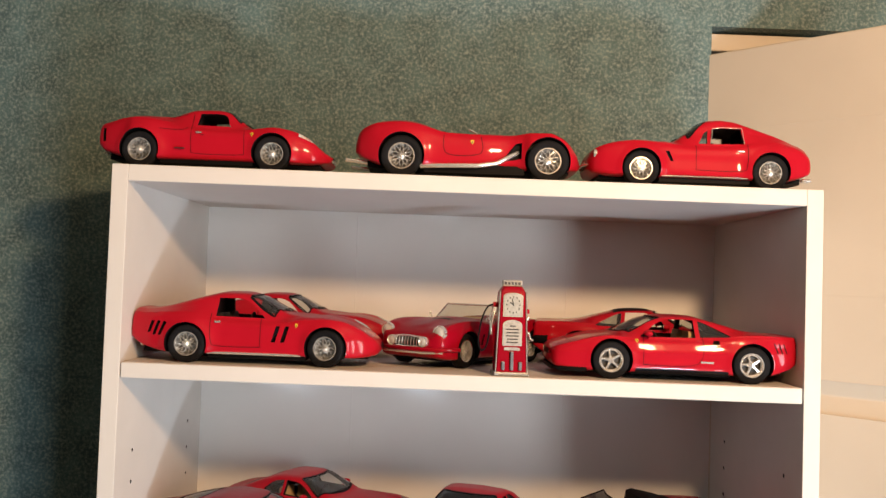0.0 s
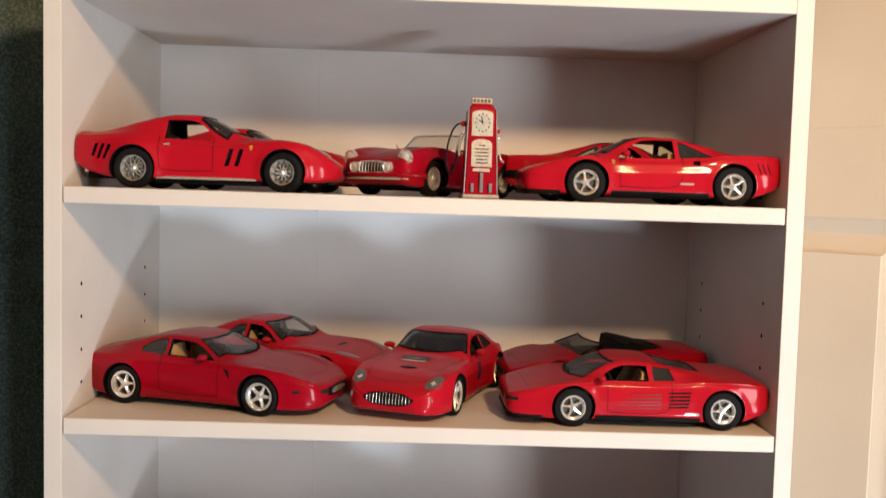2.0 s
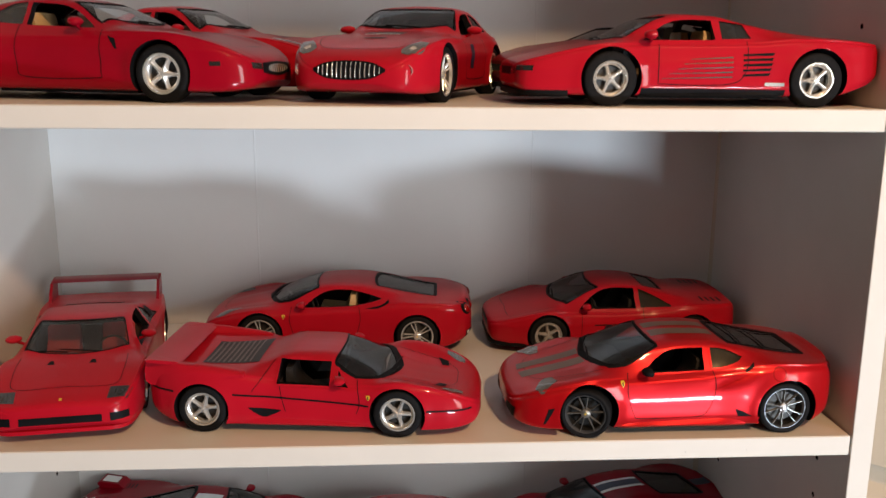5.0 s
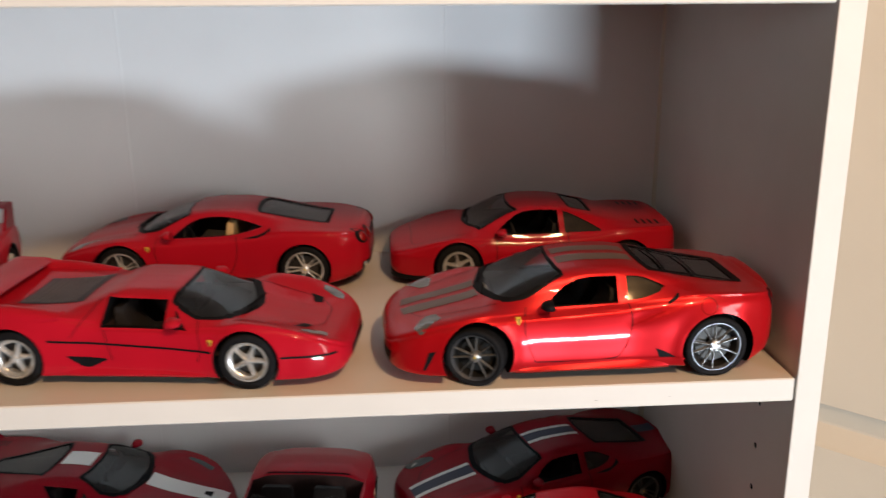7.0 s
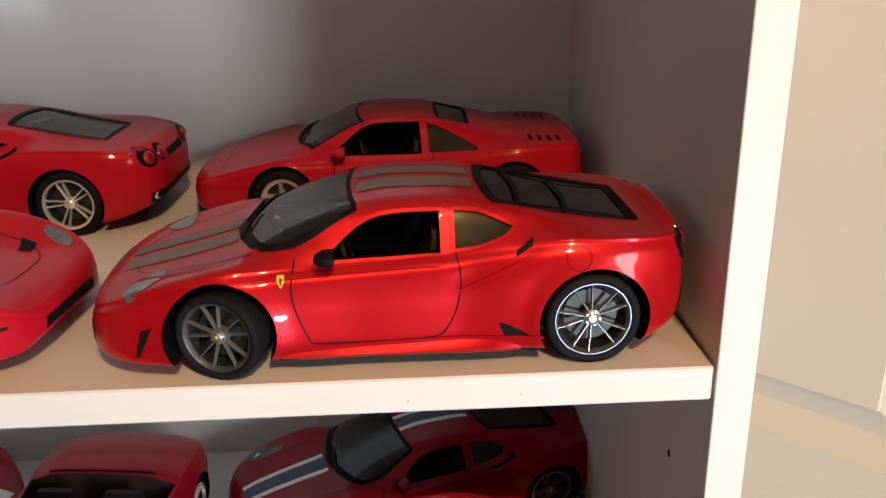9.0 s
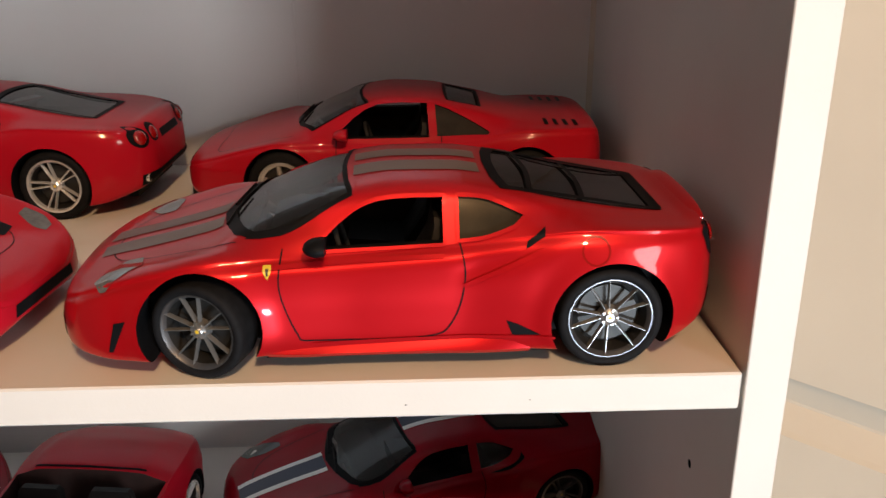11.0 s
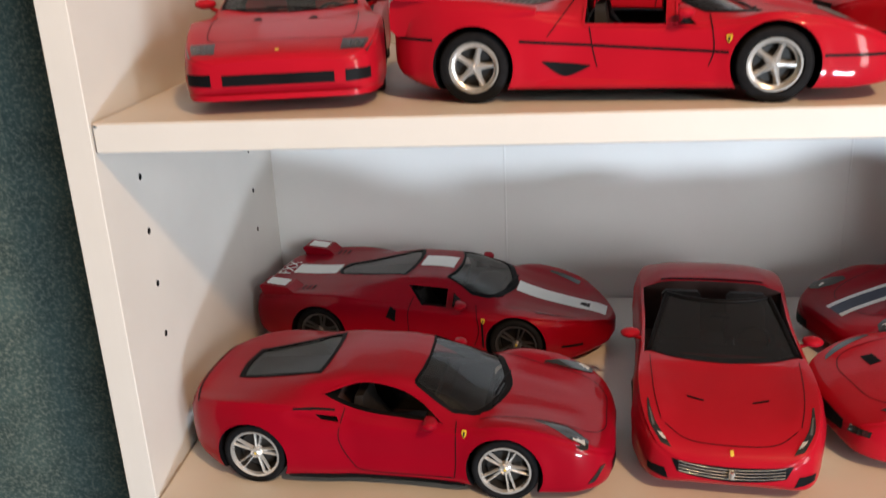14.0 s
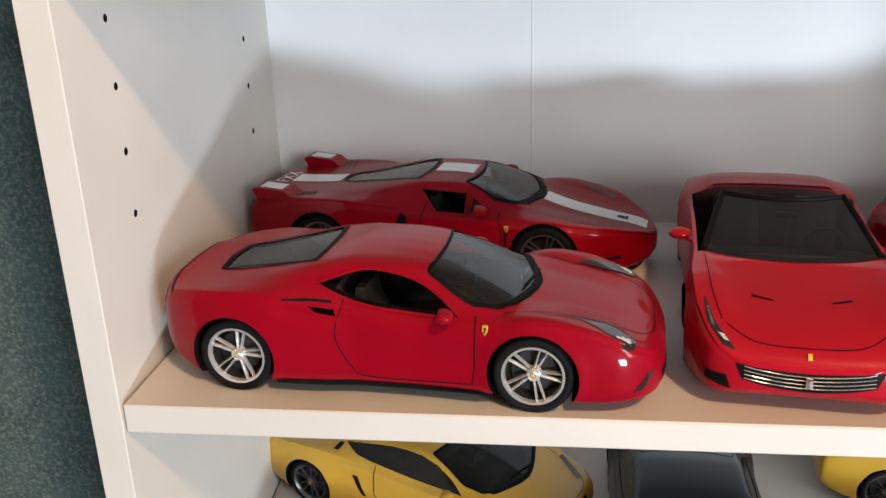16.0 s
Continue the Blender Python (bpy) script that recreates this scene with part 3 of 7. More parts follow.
        if s.get("frames"):
            for low, up in s["side"]:
                self.ribbon("window_frame", evenly(low, 12) + evenly(up, 12)[::-1], "side", 0.022, 0.012, self.paint, loop=True)
        self.wheels()
        self.chassis()
        if s.get("hollow"):
            self.interior()
        if s.get("splitter"):
            self.splitter(*s["splitter"])
        if s.get("skirt"):
            self.skirt(*s["skirt"])
        for line in s.get("seams", ()):
            self.ribbon("door_seam", line, "side", 0.010, 0.004, TRIM)
        for line in s.get("top_seams", ()):
            self.ribbon("panel_seam", line, "top", 0.0085, 0.004, TRIM, both=len(line) > 0 and any(p[1] for p in line))
        for name, low, up, view, material in s.get("marks", ()):
            self.patch(name, low, up, view, 0.006, material)
        for name, low, up, view, material in s.get("single", ()):
            self.patch(name, low, up, view, 0.006, material, both=False)
        if s.get("badge"):
            x, z = s["badge"]
            q = 0.031
            low = [(x - q * 0.75, z + q), (x - q * 0.8, z), (x, z - q * 1.35)]
            up = [(x + q * 0.75, z + q), (x + q * 0.8, z), (x, z - q * 1.35)]
            self.patch("badge", low, up, "side", 0.010, BADGE)
            self.patch("badge_mark", [(x - 0.010, z + 0.012), (x - 0.004, z - 0.026)], [(x + 0.010, z + 0.014), (x + 0.006, z - 0.022)], "side", 0.014, INK)
        if s.get("nose_badge"):
            x, q = s["nose_badge"], 0.021
            self.patch("badge", [(x - q, -q * 0.75), (x + q, -q * 0.75)], [(x - q, q * 0.75), (x + q, q * 0.75)], "top", 0.012, BADGE, both=False)
        if s.get("mirror"):
            self.mirrors(*s["mirror"])
        for kind, x, y, z, r in s.get("round_lamps", ()):
            self.round_lamp(kind, x, y, z, r)

    def prism(self, outline, view, zmin=0.7, depth=None):
        k = self.k
        def closed(a, b):
            bm = bmesh.new()
            va, vb = [bm.verts.new(p) for p in a], [bm.verts.new(p) for p in b]
            m = len(a)
            for i in range(m):
                j = (i + 1) % m
                bm.faces.new((va[i], va[j], vb[j], vb[i]))
            bm.faces.new(va)
            bm.faces.new(vb)
            return bm
        clean = []
        for p in outline:
            if not clean or (abs(p[0] - clean[-1][0]) + abs(p[1] - clean[-1][1])) > 0.004:
                clean.append(p)
        if abs(clean[0][0] - clean[-1][0]) + abs(clean[0][1] - clean[-1][1]) < 0.004:
            clean.pop()
        if view == "side":
            if depth is None:
                cut(self.body, closed([self.P(x, -1.5, z) for x, z in clean], [self.P(x, 1.5, z) for x, z in clean]), TRIM)
            else:
                for sgn in (-1, 1):
                    hit = min(abs(self.meet(x, z, "side", sgn)[0].y) for x, z in clean) / k
                    cut(self.body, closed([self.P(x, sgn * (hit - depth), z) for x, z in clean], [self.P(x, sgn * 1.5, z) for x, z in clean]), TRIM)
        else:
            cut(self.body, closed([self.P(x, y, zmin) for x, y in clean], [self.P(x, y, 2.0) for x, y in clean]), TRIM)

    def meet(self, a, b, view, sgn=1):
        """Where the skin lies under a point of the side, top, front or rear view, and its normal."""
        if view == "side":
            o, d = self.P(a, sgn * 2.0, b), Vector((0, -sgn, 0))
        elif view == "top":
            o, d = self.P(a, b * sgn, 3.0), Vector((0, 0, -1))
        elif view == "front":
            o, d = self.P(-2.0, a * sgn, b), Vector((-1, 0, 0))
        else:
            o, d = self.P(9.0, a * sgn, b), Vector((1, 0, 0))
        co, no, _, _ = self.tree.ray_cast(o, d)
        if co is None:
            co, no, _, _ = self.tree.find_nearest(o + d * (1.2 * self.k))
        if no.dot(d) > 0:
            no = -no
        return co, no

    def patch(self, name, low, up, view, lift, material, both=True, nu=15, nv=7):
        """A pane, lamp or painted field laid on the skin between two lines."""
        made = []
        for sgn in ((1, -1) if both else (1,)):
            lo, hi = evenly(low, nu), evenly(up, nu)
            rows = []
            for j in range(nv):
                f = j / (nv - 1)
                row = []
                for (a0, b0), (a1, b1) in zip(lo, hi):
                    co, no = self.meet(a0 + (a1 - a0) * f, b0 + (b1 - b0) * f, view, sgn)
                    row.append(co + no * lift * self.k)
                rows.append(row)
            bm = grid_bm(rows)
            bmesh.ops.remove_doubles(bm, verts=bm.verts[:], dist=1e-6)
            ob = part(name, bm, material, self.root, smooth=60)
            made.append(ob)
        return made

    def border(self, name, low, up, foot, head, side):
        """The black printed edge round a pane, wider along its foot."""
        outer = evenly(low, 17) + evenly(list(up)[::-1], 17)
        x0, x1 = min(p[0] for p in low), max(p[0] for p in up)
        w = max(abs(p[1]) for p in outer)
        def inner(x, y):
            f = (x - x0) / (x1 - x0)
            return x + foot * (1 - f) - head * f, y * (1 - side / w)
        rows = [[], [], []]
        for i in range(len(outer) + 1):
            x, y = outer[i % len(outer)]
            a, b = inner(x, y)
            for r, f in enumerate((0.0, 0.5, 1.0)):
                co, no = self.meet(x + (a - x) * f, y + (b - y) * f, "top")
                rows[r].append(co + no * 0.002 * self.k)
        part(name, grid_bm(rows), TRIM, self.root, smooth=60)

    def ribbon(self, name, line, view, width, lift, material, both=True, loop=False):
        """A narrow strip along a line on the skin."""
        for sgn in ((1, -1) if both else (1,)):
            pts = evenly(line + [line[0]] if loop else line, 60, smooth=not loop)
            rows = [[], []]
            for i, (a, b) in enumerate(pts):
                a0, b0 = pts[max(i - 1, 0)] if not loop else pts[(i - 1) % (len(pts) - 1)]
                a1, b1 = pts[min(i + 1, len(pts) - 1)] if not loop else pts[(i + 1) % (len(pts) - 1)]
                d = math.hypot(a1 - a0, b1 - b0) or 1.0
                na, nb = -(b1 - b0) / d * width / 2, (a1 - a0) / d * width / 2
                for r, q in ((0, 1), (1, -1)):
                    co, no = self.meet(a + na * q, b + nb * q, view, sgn)
                    rows[r].append(co + no * lift * self.k)
            part(name, grid_bm(rows), material, self.root, smooth=60)

    def wheels(self):
        s = self.spec
        wid = s.get("tyre", 0.23)
        for front, xa, style, r in ((True, self.xf, s["wheel"], s.get("r_front", self.r)), (False, self.xf + self.wb, s["wheel"], s.get("r_rear", self.r))):
            meshes = wheel_meshes(style, r * self.k, wid * self.k)
            w = curve_at(s["plan"], xa) - s.get("sink", 0.03)
            for sgn in (1, -1):
                hub = new("wheel")
                hub.parent = self.root
                turn = self.steer if front else 0.0
                hub.matrix_local = Matrix.Translation(self.P(xa, sgn * (w - wid / 2), r)) @ Matrix.Rotation(radians(turn), 4, "Z") @ Matrix.Rotation(radians(0 if sgn > 0 else 180), 4, "Z") @ Matrix.Rotation(radians(17 * (sgn + 2) + xa * 31), 4, "Y")
                for nm, me in meshes.items():
                    o = new(nm, me)
                    o.parent = hub

    def chassis(self):
        s = self.spec
        L = s["plan"][-1][0]
        bm = bmesh.new()
        w = self.half
        rows = []
        for x in (self.xf + self.r * 1.1, self.xf + self.wb - self.r * 1.1):
            rows.append([self.P(x, y, z) for y, z in ((-w + 0.15, 0.10), (w - 0.15, 0.10), (w - 0.15, 0.24), (-w + 0.15, 0.24))])
        grid_bm(rows, close_v=True, cap=True, bm=bm)
        for x0, x1 in ((0.22, self.xf + self.r * 1.1), (self.xf + self.wb - self.r * 1.1, L - 0.2)):
            rows = []
            for x in (x0, x1):
                e = min(w * 0.62, curve_at(s["plan"], x) * 0.72)
                rows.append([self.P(x, y, z) for y, z in ((-e, 0.15), (e, 0.15), (e, 0.3), (-e, 0.3))])
            grid_bm(rows, close_v=True, cap=True, bm=bm)
        part("chassis", bm, TRIM, self.root)
        for xa in (self.xf, self.xf + self.wb):
            part("axle", tube_bm([self.P(xa, -w + 0.2, self.r), self.P(xa, w - 0.2, self.r)], 0.05 * self.k, 8), BRAKE, self.root)

    def interior(self):
        s = self.spec
        x0, x1, zf = s["hollow"]
        leather = s.get("leather", DARKLEATHER)
        seat_x = s.get("seat_x", x0 + (x1 - x0) * 0.66)
        belt = curve_at(s["sh"], seat_x)
        for sgn in (1, -1):
            y = sgn * self.half * 0.40
            bm = bmesh.new()
            head = belt + s.get("seat_up", 0.12)
            prof = [(seat_x - 0.45, zf + 0.02), (seat_x - 0.46, zf + 0.20), (seat_x - 0.05, zf + 0.16), (seat_x + 0.10, head - 0.16), (seat_x + 0.13, head), (seat_x + 0.22, head - 0.01), (seat_x + 0.22, zf + 0.02)]
            rows = [[self.P(x, y + d, z - (0.05 if abs(d) > 0.2 and z > zf + 0.3 else 0)) for x, z in prof] for d in (-0.23, -0.19, -0.10, 0.0, 0.10, 0.19, 0.23)]
            grid_bm(rows, close_v=True, cap=True, bm=bm)
            part("seat", bm, leather, self.root, smooth=40)
        dash = bmesh.new()
        xd = x0 + 0.28
        zb = min(curve_at(s["sh"], xd), belt) - 0.06
        rows = [[self.P(x, y, z) for x, z in ((x0 + 0.1, zb - 0.25), (x0 + 0.1, zb - 0.05), (xd, zb + 0.01), (xd + 0.22, zb - 0.03), (xd + 0.2, zb - 0.25))] for y in (-self.half * 0.72, 0, self.half * 0.72)]
        grid_bm(rows, close_v=True, cap=True, bm=dash)
        part("dashboard", dash, REDCLOTH if leather == REDCLOTH else DARKLEATHER, self.root, smooth=40)
        ring = bmesh.new()
        c, n = self.P(xd + 0.36, self.half * 0.40, zb - 0.02), 20
        tube_bm([c + Vector((0.055 * self.k * math.sin(a), 0.19 * self.k * math.cos(a), 0.18 * self.k * math.sin(a))) for a in [2 * math.pi * i / n for i in range(n + 1)]], 0.018 * self.k, 6, ring)
        part("steering_wheel", ring, DARKLEATHER, self.root, smooth=60)

    def mirrors(self, x, z, material=None):
        for sgn in (1, -1):
            co, _ = self.meet(x, z - 0.05, "side", sgn)
            bm = bmesh.new()
            base = co - Vector((0, sgn * 0.02 * self.k, 0))
            c = Vector((co.x + 0.02 * self.k, co.y + sgn * 0.12 * self.k, co.z + 0.085 * self.k))
            tube_bm([base, base.lerp(c, 0.5) + Vector((0, 0, -0.012 * self.k)), c], 0.022 * self.k, 6, bm)
            bmesh.ops.create_uvsphere(bm, u_segments=14, v_segments=8, radius=1.0, matrix=Matrix.Translation(c) @ Matrix.Rotation(radians(-sgn * 24), 4, "Z") @ Matrix.Diagonal((0.100 * self.k, 0.115 * self.k, 0.056 * self.k, 1)))
            for v in bm.verts:
                if v.co.x < c.x - 0.035 * self.k and (v.co - c).length < 0.2 * self.k:
                    v.co.x = c.x - 0.035 * self.k
            part("mirror", bm, material or self.paint, self.root, smooth=50)

    def round_lamp(self, kind, x, y, z, r):
        for sgn in (1, -1):
            co = self.P(x, y * sgn, z)
            lamp = bmesh.new()
            prof = [(0.0, 0.45 * r), (0.45 * r, 0.38 * r), (0.8 * r, 0.2 * r), (r, 0.0)]
            lathe_bm([(a * self.k, h * self.k) for a, h in prof], 20, bm=lamp)
            ring = lathe_bm([(a * self.k, h * self.k) for a, h in ((r * 0.96, 0.02), (r * 1.08, 0.03), (r * 1.14, 0.0), (r * 1.12, -0.05), (r * 0.96, -0.05))], 20, closed=True)
            turn = Matrix.Translation(co) @ Matrix.Rotation(radians(-90), 4, "Z")
            for b, nm, m in ((lamp, "headlight" if kind == "head" else "fog_lamp", LAMPCLEAR), (ring, "lamp_ring", CHROME)):
                b.transform(turn)
                part(nm, b, m, self.root, smooth=50)

    # -- extras --
    def tail_lamp(self, y, z, r):
        """A round red tail lamp, domed a little out of the skin."""
        for sgn in (1, -1):
            co, no = self.meet(y, z, "rear", sgn)
            b = lathe_bm([(a * self.k, h * self.k) for a, h in ((0.0, 0.030), (0.5 * r, 0.026), (0.85 * r, 0.016), (r, 0.0))], 18, axis="Z")
            b.transform(Matrix.Translation(co + no * 0.006 * self.k) @ no.to_track_quat("Z", "Y").to_matrix().to_4x4())
            part("tail_light", b, LAMPRED, self.root, smooth=50)

    def pipe(self, name, pts, r, material=None, both=True):
        for sgn in ((1, -1) if both else (1,)):
            part(name, tube_bm([self.P(x, y * sgn, z) for x, y, z in pts], r * self.k, 10), material or CHROME, self.root, smooth=50)

    def tips(self, x, y, z, r=0.045, n=2, gap=0.12):
        """Exhaust tips: short open tubes."""
        for sgn in (1, -1):
            for i in range(n):
                b = lathe_bm([(a * self.k, h * self.k) for a, h in ((r, -0.12), (r, 0.05), (r * 0.8, 0.05), (r * 0.75, -0.1))], 14)
                b.transform(Matrix.Translation(self.P(x, sgn * (y + (i - (n - 1) / 2) * gap), z)) @ Matrix.Rotation(radians(90), 4, "Z"))
                part("exhaust_tip", b, CHROME, self.root, smooth=50)

    def open_screen(self, x0, z0, x1, z1, w0, w1, bow=0.22, material=None, pane=None):
        """A curved windscreen of an open car in a thin frame, from its foot to its rim."""
        n = 13
        def rim(x, w, z, b):
            return [self.P(x + b * (2 * i / (n - 1) - 1) ** 2, w * (2 * i / (n - 1) - 1), z) for i in range(n)]
        low, up = rim(x0, w0, z0, bow), rim(x1, w1, z1, bow * 0.8)
        mid = [a.lerp(b, 0.5) + Vector((0.012 * self.k, 0, 0)) for a, b in zip(low, up)]
        part("windscreen", grid_bm([low, mid, up]), pane or GLASS, self.root, smooth=60)
        line = [low[0]] + up + [low[-1]]
        part("windscreen_frame", tube_bm(line, 0.018 * self.k, 6), material or CHROME, self.root, smooth=60)

    def bars(self, name, y0, y1, z0, z1, n, r=0.012, upright=True, material=None, smile=0.0):
        """A row of grille bars laid across the nose."""
        def at(y, z):
            co, no = self.meet(y, z, "front")
            return co + no * (r * 1.1 * self.k)
        for i in range(n):
            f = (i + 0.5) / n
            if upright:
                y = y0 + (y1 - y0) * f
                zm, dz = (z0 + z1) / 2, (z1 - z0) / 2 * math.sqrt(max(0.05, 1 - (2 * f - 1) ** 2))
                pts = [at(y, zm - dz), at(y, zm), at(y, zm + dz)]
            else:
                z = z0 + (z1 - z0) * f
                pts = [at(y0 + (y1 - y0) * j / 12, z + smile * (j / 6 - 1) ** 2) for j in range(13)]
            part(name, tube_bm(pts, r * self.k, 6), material or CHROME, self.root, smooth=60)

    def wing(self, x0, x1, z0, z1, w, th=0.05, post=0.06, material=None):
        """A tall rear wing: a blade on two end plates."""
        rows = []
        for y in (-w, -w * 0.5, 0, w * 0.5, w):
            rows.append([self.P(x, y, z) for x, z in ((x0, z1 - th * 0.6), (x0 + 0.08, z1), (x1 - 0.05, z1 + 0.02), (x1, z1 - 0.01), (x1 - 0.05, z1 - th), (x0 + 0.1, z1 - th * 1.2))])
        part("wing_blade", grid_bm(rows, close_v=True, cap=True), material or self.paint, self.root, smooth=45)
        for sgn in (1, -1):
            rows = [[self.P(x, sgn * y, z) for x, z in ((x0 - 0.25, z0), (x0 + 0.02, z1 - th), (x1, z1), (x1, z1 - th), (x1 - 0.02, z0))] for y in (w - post * 0.2, w + post)]
            part("end_plate", grid_bm(rows, close_v=True, cap=True), material or self.paint, self.root, smooth=30)

    def splitter(self, x1, z0, z1, out, material=None):
        """A thin lip under the nose that follows its plan."""
        edge = [(x, curve_at(self.spec["plan"], x) + out) for x in (0.0, 0.03, 0.08, 0.16, 0.28, 0.42, x1)]
        line = [(x - out, -y) for x, y in edge[::-1]] + [(x - out, y) for x, y in edge]
        rows = [[self.P(x, y, z) for x, y in line] for z in (z0, (z0 + z1) / 2, z1)]
        rows.append([self.P(x + 0.15, y * 0.85, z1) for x, y in line])
        rows.insert(0, [self.P(x + 0.15, y * 0.85, z0) for x, y in line])
        part("front_splitter", grid_bm(rows), material or TRIM, self.root, smooth=40)

    def skirt(self, x0, x1, z0, z1, out, material=None):
        """A sill moulding between the arches, standing a little proud of the flank."""
        for sgn in (1, -1):
            rows = []
            n = 14
            for i in range(n):
                f = i / (n - 1)
                x = x0 + (x1 - x0) * f
                top = z1 + 0.07 * f
                o = (out + 0.03) * (0.6 + 0.4 * f) * min(1.0, f * 9, (1 - f) * 5) - 0.03
                w = curve_at(self.spec["plan"], x)
                rows.append([self.P(x, sgn * y, z) for y, z in ((w - 0.16, z0), (w - 0.02 + o, z0 + 0.005), (w + 0.004 + o, z0 + 0.035), (w - 0.005 + o * 0.8, z0 + (top - z0) * 0.55), (w - 0.03, top), (w - 0.16, top))])
            part("side_skirt", grid_bm(rows, close_v=True, cap=True), material or self.paint, self.root, smooth=40)

def base_form(L, wb, xf, half, plan, top, sh, bot=None, **more):
    """The lines that every model shares; plan widths are shares of the half width."""
    d = {"wb": wb, "xf": xf, "plan": [(x, half * w) for x, w in plan], "top": top, "sh": sh,
         "bot": bot or [(0, 0.26), (0.08, 0.18), (0.5, 0.135), (L - 0.6, 0.14), (L - 0.15, 0.26), (L, 0.36)]}
    d.update(more)
    return d


def bowed(x, w, bow):
    """A line across the car that bows forward in the middle."""
    return [(x + bow, -w), (x + bow * 0.32, -w * 0.6), (x, 0), (x + bow * 0.32, w * 0.6), (x + bow, w)]


def swept(x, w, bow):
    """The foot of a windscreen: bowed across the car, with rounded corners that run back into the pillars."""
    return [(x + bow * a, w * b) for a, b in ((1.35, -0.97), (0.80, -0.96), (0.42, -0.80), (0, 0), (0.42, 0.80), (0.80, 0.96), (1.35, 0.97))]


def disc(x, z, r, n=9):
    """The lower and upper half of a round mark."""
    low = [(x - r * math.cos(math.pi * i / (n - 1)), z - r * math.sin(math.pi * i / (n - 1))) for i in range(n)]
    return low, [(a, 2 * z - b) for a, b in low]


def ellipse(x, rx, ry, n=9):
    """The near and far half of an oval mark across the middle of the car."""
    low = [(x - rx * math.sin(math.pi * i / (n - 1)), -ry * math.cos(math.pi * i / (n - 1))) for i in range(n)]
    return low, [(2 * x - a, b) for a, b in low]


def berlinetta(**more):
    """A modern mid-engined coupe with engine glass behind the cabin."""
    L, wb, xf, half, H = 4.51, 2.60, 1.0, 0.955, 1.20
    d = base_form(
        L, wb, xf, half,
        [(0, 0.42), (0.03, 0.60), (0.10, 0.75), (0.22, 0.86), (0.45, 0.945), (0.75, 0.985), (1.0, 0.99), (1.45, 0.945), (2.0, 0.915), (2.6, 0.92), (3.1, 0.975), (3.5, 1.0), (3.9, 0.98), (4.2, 0.90), (4.38, 0.78), (4.48, 0.62), (4.51, 0.50)],
        [(0, 0.47), (0.04, 0.53), (0.14, 0.60), (0.35, 0.675), (0.7, 0.76), (1.02, 0.825), (1.2, 0.885), (1.55, 1.04), (1.9, 1.15), (2.25, 1.195), (2.6, 1.19), (2.9, 1.145), (3.4, 1.035), (3.85, 0.95), (4.25, 0.925), (4.36, 0.94), (4.44, 0.90), (4.51, 0.74)],
        [(0, 0.42), (0.04, 0.47), (0.15, 0.56), (0.4, 0.67), (0.75, 0.765), (1.0, 0.80), (1.35, 0.79), (1.8, 0.80), (2.5, 0.845), (3.0, 0.90), (3.45, 0.945), (3.9, 0.93), (4.3, 0.88), (4.46, 0.80), (4.51, 0.68)],
        wheel="split", r=0.345, tyre=0.26, roofw=0.63, tuck=0.06, wide=0.50, sink=0.05, crisp=1.0,
        hollow=(1.24, 2.78, 0.36), screen=(swept(1.06, 0.70, 0.34), bowed(1.90, 0.56, 0.06)), screen_z=0.70,
        back=(bowed(2.86, 0.47, 0.06), bowed(3.92, 0.42, 0.0)), back_z=0.86,
        side=[([(1.68, 0.80), (2.1, 0.815), (2.54, 0.835)], [(1.69, 0.81), (2.05, 1.075), (2.54, 1.11)]),
              ([(2.62, 0.855), (2.80, 0.88), (2.98, 0.94)], [(2.62, 1.11), (2.82, 1.09), (3.06, 1.0)])],
        creases=[([(1.15, 0.46), (2.0, 0.46), (3.0, 0.48)], -0.012, 0.14, 0.14), ([(0.9, 0.735), (1.8, 0.765), (2.75, 0.81)], 0.012, 0.025, 0.07)],
        crests=[([(0.25, 0.60), (0.7, 0.74), (1.3, 0.80)], 0.020, 0.10, 0.10), ([(0.25, 0.30), (0.8, 0.34), (1.25, 0.42)], -0.010, 0.12, 0.12)],
        frames=True, badge=(1.43, 0.72), mirror=(1.74, 0.86), seat_x=2.35, skirt=(1.40, 3.08, 0.13, 0.20, 0.03),
        seams=[[(1.52, 0.83), (1.50, 0.6), (1.60, 0.30), (1.70, 0.255), (2.4, 0.255), (2.58, 0.36), (2.66, 0.65), (2.62, 0.90)]],
        top_seams=[[(0.30, 0.0), (0.33, 0.30), (0.55, 0.50), (1.22, 0.66)]],
        marks=[("headlight", [(0.24, 0.735), (0.38, 0.81), (0.66, 0.665)], [(0.30, 0.61), (0.46, 0.56), (0.66, 0.595)], "top", LAMPDARK), ("headlight_lens", [(0.30, 0.72), (0.38, 0.75)], [(0.34, 0.64), (0.42, 0.66)], "top", LAMPCLEAR),
               ("side_scoop", [(2.72, 0.82), (2.95, 0.84), (3.14, 0.93)], [(2.95, 0.87), (3.06, 0.92), (3.12, 0.97)], "side", TRIM),
               ("lamp_surround", *disc(0.65, 0.80, 0.105), "rear", TRIM), ("lamp_surround", *disc(0.43, 0.81, 0.095), "rear", TRIM), ("tip_recess", [(0.44, 0.30), (0.70, 0.31)], [(0.44, 0.43), (0.70, 0.42)], "rear", TRIM),
               ("nose_intake", [(0.28, 0.20), (0.62, 0.22)], [(0.32, 0.36), (0.66, 0.36)], "front", TRIM)],
        single=[("rear_grille", [(-0.28, 0.72), (0.28, 0.72)], [(-0.28, 0.80), (0.28, 0.80)], "rear", TRIM), ("diffuser", [(-0.6, 0.28), (0.6, 0.28)], [(-0.62, 0.42), (0.62, 0.42)], "rear", TRIM)])
